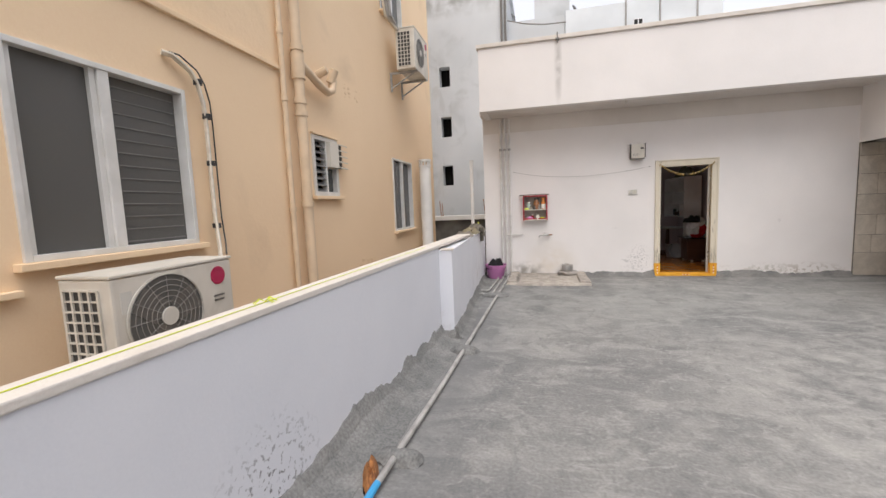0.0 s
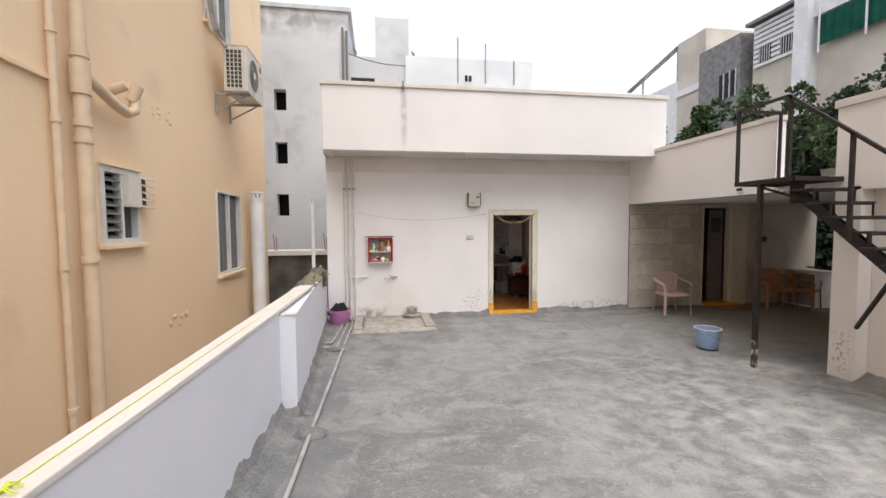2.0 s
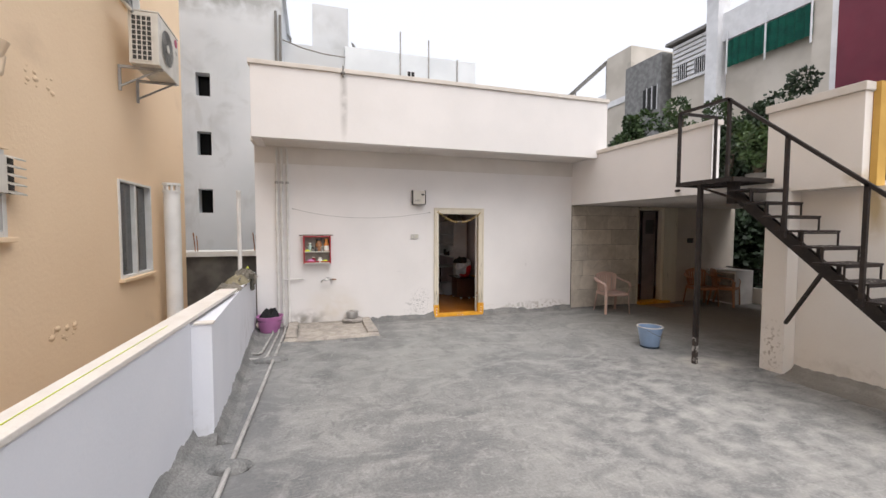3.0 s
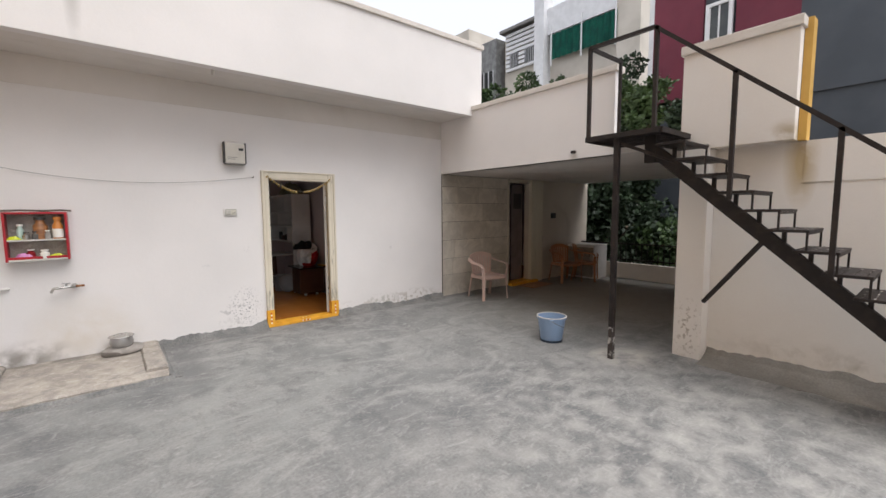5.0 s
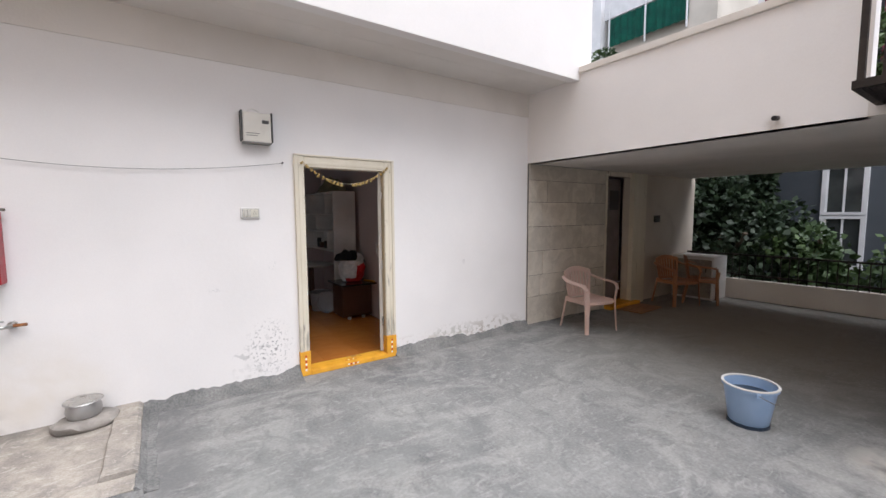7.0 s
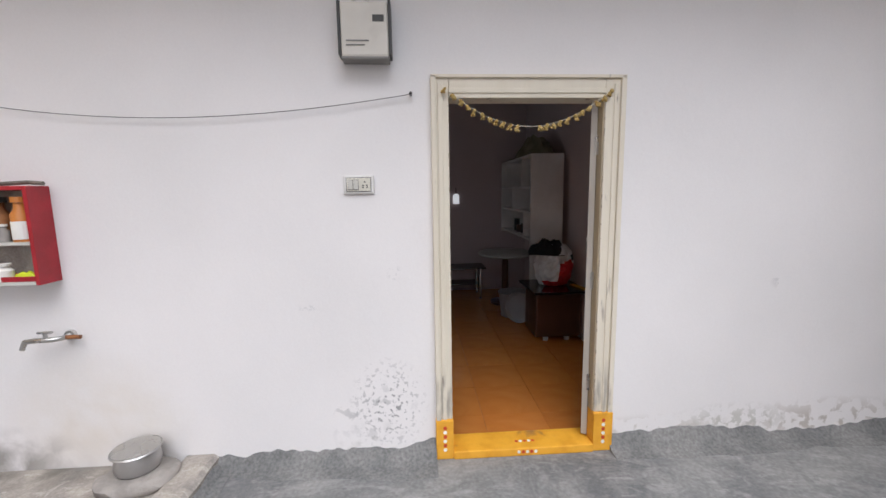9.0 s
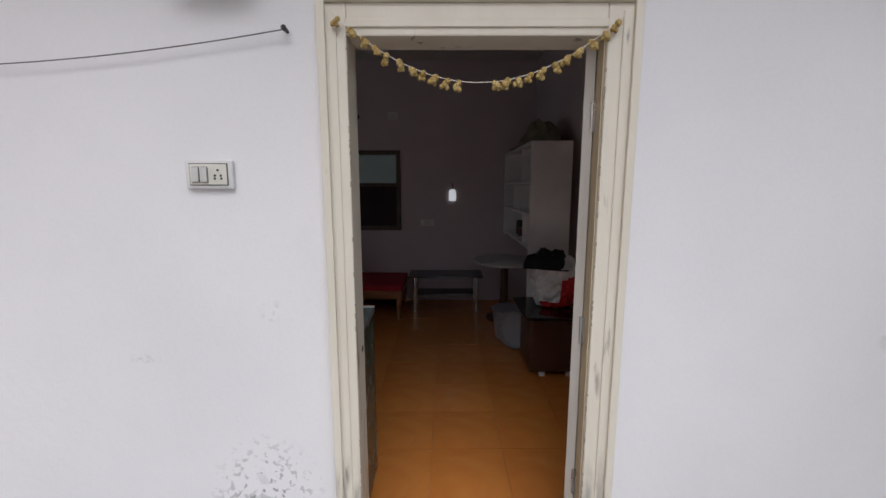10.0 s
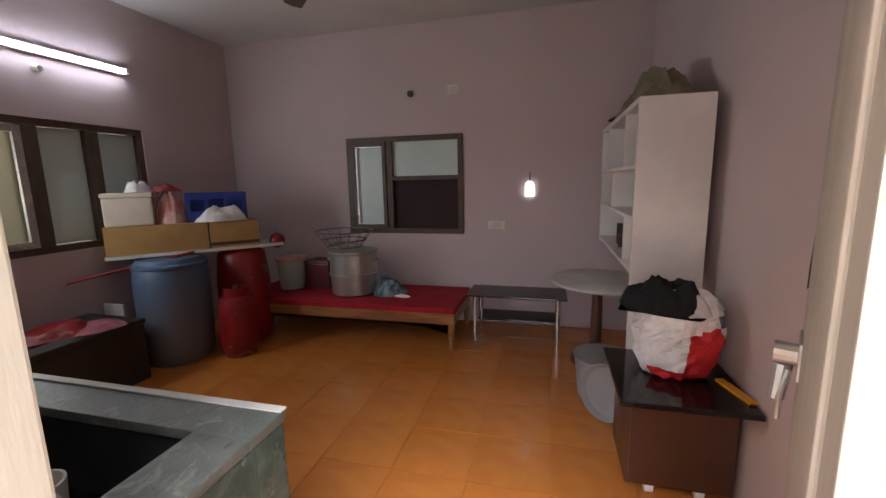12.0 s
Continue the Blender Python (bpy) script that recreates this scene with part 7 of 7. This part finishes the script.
def soil_pipe():
    t = thing("soil_pipe", "thick tan painted drain pipe with socket collars", "drain pipe", (-2.84, 4.43, 0))
    bm = bmesh.new()
    rod(bm, (0, 0, G_Z), (0, 0, 10.4), 0.058, seg=20)
    part("pipe", bm, M_PIPE_TAN, t, smooth=True)
    for z in (0.0, 1.55, 2.58, 2.72, 3.30, 4.2, 5.4):
        part("collar", rod(bmesh.new(), (0, 0, z - 0.03), (0, 0, z + 0.03), 0.070, seg=20), M_PIPE_TAN, t)
    bm = bmesh.new()
    rod(bm, (0, 0, 2.96), (0, 0, 3.24), 0.074, seg=20)
    tube(bm, [(0, 0, 3.16), (0.02, 0.20, 3.08), (0.02, 0.45, 3.00), (0.02, 0.62, 2.97), (0.02, 0.74, 3.02), (0.02, 0.78, 3.16)], 0.05, 12)
    part("branch", bm, M_PIPE_TAN, t, smooth=True)
    bm = bmesh.new()
    rod(bm, (0.0, 0.74, 3.12), (0.06, 0.76, 3.28), 0.055, seg=14)
    rod(bm, (-0.06, 0.52, 3.16), (0.07, 0.54, 3.22), 0.05, seg=14)
    part("elbow_cap", bm, M_PIPE_TAN, t, smooth=True)
    t = thing("rain_pipe", "slim tan painted drain pipe beside the thick one", "drain pipe", (-2.89, 4.20, 0))
    part("pipe", rod(bmesh.new(), (0, 0, G_Z), (0, 0, 10.4), 0.030, seg=14), M_PIPE_TAN, t, smooth=True)
    for z in (0.3, 1.5, 2.7, 3.4):
        part("collar", rod(bmesh.new(), (0, 0, z - 0.025), (0, 0, z + 0.025), 0.038, seg=14), M_PIPE_TAN, t)
    t = thing("plaster_patch", "rough patches of plaster on the tan wall", "plaster", (WX, 6.2, 0.62))
    bm = bmesh.new()
    rnd = random.Random(5)
    for k in range(14):
        y, z, r = rnd.uniform(-0.22, 0.25), rnd.uniform(-0.09, 0.07), rnd.uniform(0.015, 0.05)
        bmesh.ops.create_icosphere(bm, subdivisions=1, radius=r, matrix=Matrix.Translation((0.0, y, z)) @ Matrix.Diagonal((0.25, 1.3, 0.8, 1)))
    tagged(part("body", bm, M_YELLOW, t, smooth=True), kind="stuff")
    t = thing("plaster_patch", "chipped plaster knobs high on the tan wall", "plaster", (WX, 6.0, 3.20))
    bm = bmesh.new()
    for k in range(12):
        y, z, r = rnd.uniform(-0.22, 0.22), rnd.uniform(-0.10, 0.09), rnd.uniform(0.012, 0.045)
        bmesh.ops.create_icosphere(bm, subdivisions=1, radius=r, matrix=Matrix.Translation((0.0, y, z)) @ Matrix.Diagonal((0.3, 1.3, 0.8, 1)))
    tagged(part("body", bm, M_YELLOW, t, smooth=True), kind="stuff")


soil_pipe()


def vent_pipe(loc, r, z1, label, slots=True):
    t = thing("vent_pipe", label, "pipe", loc)
    part("pipe", rod(bmesh.new(), (0, 0, 0), (0, 0, z1), r, seg=24), M_WHITEPIPE, t, smooth=True)
    bm = bmesh.new()
    rod(bm, (0, 0, z1 + 0.09), (0, 0, z1 + 0.13), r * 1.12, seg=24)
    for k in range(10):
        a = 2 * math.pi * k / 10
        rod(bm, (r * 0.9 * math.cos(a), r * 0.9 * math.sin(a), z1), (r * 0.9 * math.cos(a), r * 0.9 * math.sin(a), z1 + 0.09), r * 0.16, seg=6)
    rod(bm, (0, 0, z1 - 0.03), (0, 0, z1), r * 1.12, seg=24)
    part("cowl", bm, M_WHITEPIPE, t)


vent_pipe((-2.70, 9.08, G_Z), 0.125, 2.38 - G_Z, "thick white vent pipe with a slotted cowl")
vent_pipe((-1.60, 8.76, G_Z), 0.034, 2.26 - G_Z, "slim white vent pipe behind the parapet")

# ---- grey-white building and low roofs behind ----
gh = [(-3.43, -3.07, 5.42, 6.06), (-3.43, -3.07, 3.78, 4.44), (-3.43, -3.07, 2.16, 2.83)]
struct("wall_grey_building", wall(-9.0, -1.15, 14.0, 14.35, G_Z, 8.5, gh), M_GREYBLD, "weathered grey-white concrete facade with three small openings")
struct("wall_grey_building_core", bx(-9.0, 14.60, G_Z, -1.5, 20, 8.3), M_DARKHOLE, "dark inside of the grey building")
struct("wall_grey_building_side", bx(-1.40, 14.351, G_Z, -1.15, 20, 8.5), M_GREYBLD, "weathered side of the grey building")
struct("roofline_grey_building", bx(-9.1, 13.93, 8.5, -1.05, 20.1, 8.62), M_GREYBLD, "stained coping of the grey building")
struct("wall_low_roof", bx(-1.149, 14.3, G_Z, 0.7, 18, 7.30), M_GREYBLD, "lower grey concrete roof house")
struct("wall_roof_tower", bx(-0.30, 14.6, 7.301, 0.80, 16, 8.72), M_GREYBLD, "square grey roof tower")
struct("wall_white_building", bx(0.65, 14.2, G_Z, 5.02, 18, 7.38), mat("pale_roof_paint", (0.70, 0.73, 0.75), 0.8, alt=(0.62, 0.65, 0.67), scale=0.8, bump=0.2), "pale block beyond the roof parapet")
struct("vent_slot", bx(-1.10, 14.285, 6.42, -0.35, 14.30, 6.62), M_DARKHOLE, "dark slot under the low roof")
t = thing("block_window", "tiny dark window in the pale block", "window", (2.75, 14.2, 6.72))
part("frame", bx(-0.14, -0.02, -0.12, 0.14, 0.0, 0.14), M_TRIM, t)
for x in (-0.065, 0.065):
    part("pane", bx(x - 0.05, -0.026, -0.09, x + 0.05, -0.0205, 0.11), M_DARKHOLE, t)
for x, z0, z1 in ((-1.32, 5.6, 8.0), (-1.20, 5.6, 7.9)):
    t = thing("facade_pipe", "dark drain pipe down the grey facade", "drain pipe", (x, 13.93, z0), group="facade drain pipes")
    part("pipe", rod(bmesh.new(), (0, 0, 0), (0, 0, z1 - z0), 0.035, seg=8), M_FIN, t)
for x, z in ((2.40, 0.9), (3.35, 0.75), (4.35, 0.25)):
    t = thing("roof_pole", "thin pole standing on the pale block", "pole", (x, 14.6, 6.6), group="roof poles")
    part("pole", rod(bmesh.new(), (0, -0.42, 0), (0, -0.42, z + 0.55), 0.025, seg=8), M_GREYPIPE, t)
t = thing("roof_cable", "sagging cable over the low roofs", "cable", (-1.2, 14.1, 7.3))
part("cable", tube(bmesh.new(), [(0, 0, 0.0), (0.6, 0, -0.18), (1.2, 0, -0.28), (1.85, 0, -0.30)], 0.02, 6), M_FIN, t)
for x in (-0.95, 0.95):
    t = thing("dish", "small satellite dish on the low roof", "satellite dish", (x, 14.35, 7.30), group="roof dishes")
    bm = bmesh.new()
    rod(bm, (0, 0, 0), (0, 0, 0.12), 0.012, seg=6)
    bmesh.ops.create_cone(bm, cap_ends=True, segments=16, radius1=0.13, radius2=0.04, depth=0.05, matrix=Matrix.Translation((0, 0, 0.18)) @ Matrix.Rotation(radians(60), 4, "Y"))
    part("dish_body", bm, M_FIN, t)

struct("wall_gap_end", bx(-3.6, 11.9, G_Z, -1.53, 12.1, 1.05), M_DARKCEM, "dark cement wall across the gap between the houses")
struct("ledge_gap_end", bx(-3.6, 11.82, 1.05, -1.53, 12.6, 1.17), M_WHITEPIPE, "white slab ledge on the dark gap wall")
for x in (-3.05, -1.75):
    t = thing("rebar_stub", "rusty reinforcement stub on the white ledge", "metal", (x, 11.95, 1.17), group="stubs on the ledge")
    bm = bmesh.new()
    rod(bm, (0, 0, 0), (-0.04, 0, 0.45), 0.012, seg=6)
    rod(bm, (0.05, 0, 0), (0.03, 0, 0.38), 0.012, seg=6)
    part("bars", bm, M_RUST, t)


# ---- maroon and slate flats to the east ----
def flats():
    X = 14.0
    struct("wall_flats_maroon", bx(X, 7.50, 4.55, X + 6, 8.90, 12), M_MAROON, "maroon painted panel of the flats")
    struct("wall_flats_maroon_second", bx(X, 5.30, 4.55, X + 6, 6.70, 12), M_MAROON, "second maroon painted panel of the flats")
    struct("wall_flats_strip", bx(X + 0.12, 6.701, 4.55, X + 6, 7.499, 12), M_SLATE, "recessed slate strip of the flats")
    struct("wall_flats_lower", bx(X, -8, G_Z, X + 6, 8.90, 4.549), M_SLATE, "slate painted lower facade of the flats")
    struct("wall_flats_slate", wall(X, X + 0.3, -8, 5.299, 4.5495, 12, [(0.85, 2.48, 4.60, 6.05), (-2.2, 0.2, 4.60, 6.05), (0.85, 2.48, 7.2, 9.0)]), M_SLATE, "slate painted facade with balconies")
    struct("wall_flats_slate_core", bx(X + 1.2, -8, 4.55, X + 6, 5.299, 12), M_SLATE, "recessed back wall of the balconies")
    struct("wall_flats_side", bx(X, 8.901, G_Z, X + 6, 9.05, 12), M_TRIM, "white edge of the flats")

    def win(y0, y1, z0, z1, label, panes=2, group="windows of the flats"):
        t = thing("flat_window", label, "window", (X, (y0 + y1) / 2, z0), group=group)
        w, h = (y1 - y0) / 2, z1 - z0
        bm = bmesh.new()
        for b in ((-0.07, -w - 0.09, -0.09, 0.05, -w, h + 0.09), (-0.07, w, -0.09, 0.05, w + 0.09, h + 0.09), (-0.07, -w, -0.09, 0.05, w, 0), (-0.07, -w, h, 0.05, w, h + 0.09)):
            box(bm, *b)
        part("frame", bm, M_TRIM, t)
        for k in range(panes):
            a, b = -w + 2 * w * k / panes, -w + 2 * w * (k + 1) / panes
            part("pane", bx(-0.02, a + 0.02, 0.0, -0.01, b - 0.02, h), M_PANE, t)
            part("sash", bx(-0.045, b - 0.025, 0, -0.0205, b + 0.015, h), M_TRIM, t)
    for z in (4.85, 6.20, 8.0, 9.3):
        win(6.86, 7.34, z, z + 0.95 if z < 6 else z + 1.1, "narrow white framed window between maroon panels")
    win(6.80, 7.42, 0.32, 1.40, "white framed window low on the slate wall")
    win(6.80, 7.42, 1.56, 2.62, "white framed window low on the slate wall")
    win(2.68, 2.95, 5.30, 6.10, "small white framed window on the slate wall", 1)
    win(2.68, 2.95, 3.05, 3.85, "small white framed window on the slate wall", 1)
    win(4.3, 5.1, 7.0, 8.0, "white framed window high on the slate wall")
    win(0.9, 2.4, 2.4, 3.8, "wide white framed window on the slate wall")
    for a, b in ((0.85, 2.48), (-2.2, 0.2)):
        t = thing("flat_balcony", "white trimmed recessed balcony of the flats", "balcony", (X, (a + b) / 2, 4.60), group="balconies of the flats")
        w = (b - a) / 2
        bm = bmesh.new()
        for q in ((-0.06, -w - 0.08, -0.08, 0.05, -w, 1.53), (-0.06, w, -0.08, 0.05, w + 0.08, 1.53), (-0.06, -w, -0.08, 0.05, w, 0), (-0.06, -w, 1.45, 0.05, w, 1.53)):
            box(bm, *q)
        part("frame", bm, M_TRIM, t)
        part("door", bx(1.1, -0.5, 0, 1.15, 0.6, 1.2), M_ACDARK, t)
        part("curtain", bx(1.05, -0.3, 0.1, 1.08, 0.4, 1.1), M_LAMINATE, t, "pale curtain")
    struct("trim_flats_string", bx(X - 0.06, -8, 4.45, X, 8.9, 4.56), M_SLATE, "string course of the flats")


flats()


# ---- houses to the north-east ----
def far_houses():
    struct("wall_beige_house", bx(24, 14.2, G_Z, 32, 15.6, 15.2), M_BEIGE, "stained beige pier of a far house")
    struct("wall_net_house", bx(24.4, 15.601, G_Z, 32, 21, 14.2), M_BEIGE, "beige far house with balconies")
    struct("wall_net_house_parapet", bx(24.0, 15.601, 13.3, 24.399, 20.6, 15.0), M_TRIM, "pale balcony parapet of the far house")
    t = thing("green_net", "dark green shade net hung along a far balcony", "net", (23.95, 17.8, 11.6))
    bm = bmesh.new()
    n = 40
    g = []
    for i in range(n + 1):
        y = -2.25 + 4.6 * i / n
        g.append([bm.verts.new((0.05 * math.sin(i * 1.7), y, z)) for z in (0.0, 0.6, 1.25 + 0.03 * math.sin(i * 0.9), 1.6)])
    for a, b in zip(g, g[1:]):
        for k in range(3):
            bm.faces.new((a[k], a[k + 1], b[k + 1], b[k]))
    bmesh.ops.solidify(bm, geom=list(bm.faces), thickness=0.02)
    part("net", bm, M_GREEN, t)
    for y in (-2.2, 0.05, 2.3):
        part("pole", rod(bmesh.new(), (-0.06, y, -0.4), (-0.06, y, 2.2), 0.05, seg=8), M_TRIM, t, "white pole")
    struct("pier_white", bx(23.6, 20.5, G_Z, 24.6, 21.3, 16.4), M_TRIM, "white pier of the far house")
    struct("pier_white_cap", bx(23.3, 20.2, 16.4, 24.9, 21.6, 16.75), M_TRIM, "cap of the white pier")
    struct("wall_slatted_house", bx(24.4, 21.301, G_Z, 32, 24.6, 14.6), M_BEIGE, "grey-white slatted far house")
    t = thing("slatted_screen", "grey-white slatted screen of a far house", "screen", (24.3, 22.9, 11.9))
    for k in range(9):
        part("slat", bx(-0.1, -1.5, k * 0.31, 0.05, 1.5, k * 0.31 + 0.19), M_TRIM, t)
    for y in (22.2, 23.6):
        t = thing("far_window", "small dark barred window under the slatted screen", "window", (24.35, y, 12.1), group="far barred windows")
        part("opening", bx(-0.16, -0.4, 0, -0.101, 0.4, 1.0), M_DARKHOLE, t)
        for k in range(5):
            part("bar", rod(bmesh.new(), (-0.18, -0.32 + k * 0.16, 0), (-0.18, -0.32 + k * 0.16, 1.0), 0.02, seg=6), M_TRIM, t)
    struct("roof_slatted_house", bx(23.9, 21.25, 14.7, 32, 24.8, 14.9), M_FIN, "thin dark roof edge of the slatted house")
    struct("wall_grey_textured", bx(24.0, 25.2, G_Z, 30, 28.8, 14.6), M_GREYTEX, "rough dark grey facade of a far house")
    struct("wall_grey_textured_wing", bx(25.0, 24.61, G_Z, 31, 25.199, 14.7), M_BEIGE, "pale wing beside the dark grey facade")
    t = thing("far_window", "tall barred window in the grey facade", "window", (23.98, 26.2, 10.6))
    for k in range(3):
        part("opening", bx(-0.03, -0.7 + k * 0.5, 0, -0.001, -0.35 + k * 0.5, 1.7), M_DARKHOLE, t)
        part("frame", bx(-0.06, -0.76 + k * 0.5, -0.05, -0.031, -0.71 + k * 0.5, 1.75), M_TRIM, t)
    struct("wall_beige_house_far", bx(24.5, 28.801, G_Z, 32, 31.7, 16.6), M_BEIGE, "tall plain beige far house")
    struct("trim_beige_band", bx(24.35, 28.801, 12.2, 24.499, 31.7, 12.7), M_TRIM, "pale band across the beige house")
    t = thing("roof_canopy", "sloping grey sheet canopy on iron legs", "canopy", (24.9, 35.4, 13.6))
    bm = bmesh.new()
    bar(bm, (0, 3.6, 1.4), (0, -3.4, 3.0), 0.5, 0.07)
    for y, z in ((1.4, 1.9), (-3.2, 2.9)):
        bar(bm, (0, y, 0), (0, y, z), 0.12)
    part("sheet", bm, M_GREYPIPE, t)
    struct("wall_white_low_far", bx(24.5, 31.701, G_Z, 30, 37, 13.6), M_TRIM, "white low parapet of the furthest house")


far_houses()


# ---- trees behind the porch ----
def tree(loc, height, spread, seed, leaves, dark=False, base=0.25):
    rnd = random.Random(seed)
    t = thing("tree", "dense dark green tree rising from the street" if dark else "leafy green tree behind the porch", "tree", loc)
    bm = bmesh.new()
    tube(bm, [(0, 0, 0), (0.05, 0.08, height * 0.25), (-0.05, 0.02, height * 0.5)], 0.14, 10)
    tips = []
    for k in range(22):
        a = rnd.uniform(0, 6.28)
        z0 = height * rnd.uniform(0.3, 0.5)
        q = Vector((spread * rnd.uniform(0.3, 0.85) * math.cos(a), spread * rnd.uniform(0.3, 0.85) * math.sin(a), height * rnd.uniform(base + 0.2, 0.95)))
        mid = Vector((q.x * 0.4, q.y * 0.4, (z0 + q.z) / 2))
        tube(bm, [(0, 0.02, z0), mid, q], 0.035, 6)
        tips += [mid.lerp(q, f) for f in (0.2, 0.6, 1.0)]
    part("trunk", bm, M_BARK, t, smooth=True)
    vs, fs = [], []
    clumps = []
    for p in tips:
        for k in range(3):
            clumps.append((p + Vector([rnd.gauss(0, spread * 0.22) for _ in range(3)]), rnd.uniform(0.18, 0.42)))
    for k in range(leaves):
        c, r = clumps[rnd.randrange(len(clumps))]
        d = Vector([rnd.gauss(0, 1) for _ in range(3)]).normalized()
        p = c + d * r * rnd.uniform(0.5, 1.05)
        l = rnd.uniform(0.08, 0.17)
        out = (d + Vector([rnd.gauss(0, 0.5) for _ in range(3)]) + Vector((0, 0, -0.3))).normalized()
        side = out.cross(Vector([rnd.gauss(0, 1) for _ in range(3)])).normalized() * l * 0.40
        i = len(vs)
        vs += [p, p + out * l * 0.5 + side, p + out * l, p + out * l * 0.5 - side]
        fs.append((i, i + 1, i + 2, i + 3))
    me = bpy.data.meshes.new("crown")
    me.from_pydata(vs, [], fs)
    me.materials.append(M_LEAF_D if dark else M_LEAF)
    ob = new("crown", me)
    ob.parent = t
    tagged(ob, "small pointed leaves in uneven clumps", kind="stuff")


tree((11.8, 9.0, G_Z), 7.9, 1.5, 1, 40000, True)
tree((12.2, 10.6, G_Z), 9.2, 2.2, 2, 56000, True)
tree((12.4, 12.9, G_Z), 10.0, 2.4, 3, 60000)
tree((11.2, 6.3, G_Z), 4.9, 1.1, 4, 16000)
tree((12.8, 15.4, G_Z), 9.6, 2.3, 5, 44000, True)
tree((11.0, 8.9, G_Z), 5.6, 1.6, 6, 30000, True)


def shrub(loc, r, h, seed, leaves, m, label):
    """A potted shrub: stems that fan out of a pot, with narrow leaves."""
    rnd = random.Random(seed)
    t = thing("potted_shrub", label, "plant", loc, group="shrubs on the porch roof")
    part("pot", lathe(bmesh.new(), [(0, 0), (0.12, 0), (0.16, 0.24), (0.17, 0.26), (0.14, 0.26), (0.13, 0.22), (0, 0.22)], 20), M_DARKCEM, t, "dark cement pot", smooth=True)
    bm = bmesh.new()
    vs, fs = [], []
    for k in range(34):
        a = rnd.uniform(0, 6.28)
        lean_out = r * math.sqrt(rnd.random())
        tip = Vector((lean_out * math.cos(a), lean_out * math.sin(a), h * rnd.uniform(0.45, 1.0)))
        mid = Vector((tip.x * 0.35, tip.y * 0.35, 0.2 + (tip.z - 0.2) * 0.55))
        tube(bm, [(0.02 * math.cos(a), 0.02 * math.sin(a), 0.2), mid, tip], 0.006, 5)
        for _ in range(leaves // 34):
            f = rnd.uniform(0.3, 1.0)
            p = mid.lerp(tip, f) + Vector([rnd.gauss(0, 0.035) for _ in range(3)])
            out = Vector((rnd.gauss(0, 1), rnd.gauss(0, 1), rnd.gauss(0.2, 0.6))).normalized()
            l = rnd.uniform(0.05, 0.10)
            side = out.cross(Vector([rnd.gauss(0, 1) for _ in range(3)])).normalized() * l * 0.3
            i = len(vs)
            vs += [p, p + out * l * 0.5 + side, p + out * l, p + out * l * 0.5 - side]
            fs.append((i, i + 1, i + 2, i + 3))
    part("stems", bm, M_BARK, t)
    me = bpy.data.meshes.new("foliage")
    me.from_pydata(vs, [], fs)
    me.materials.append(m)
    ob = new("foliage", me)
    ob.parent = t
    tagged(ob, "narrow leaves in loose bunches", kind="stuff")


shrub((6.55, 5.70, 2.38), 0.42, 1.15, 31, 5200, M_LEAF, "bushy green shrub in a dark pot on the porch roof")
shrub((6.75, 5.05, 2.38), 0.40, 0.78, 32, 4600, M_LEAF_D, "low dark shrub in a dark pot on the porch roof")
shrub((6.35, 6.45, 2.38), 0.40, 0.92, 33, 4200, M_LEAF_D, "dark leafy shrub in a dark pot behind the parapet")

# ---- pieces of walls and floors ----
clad()
room_tiles()
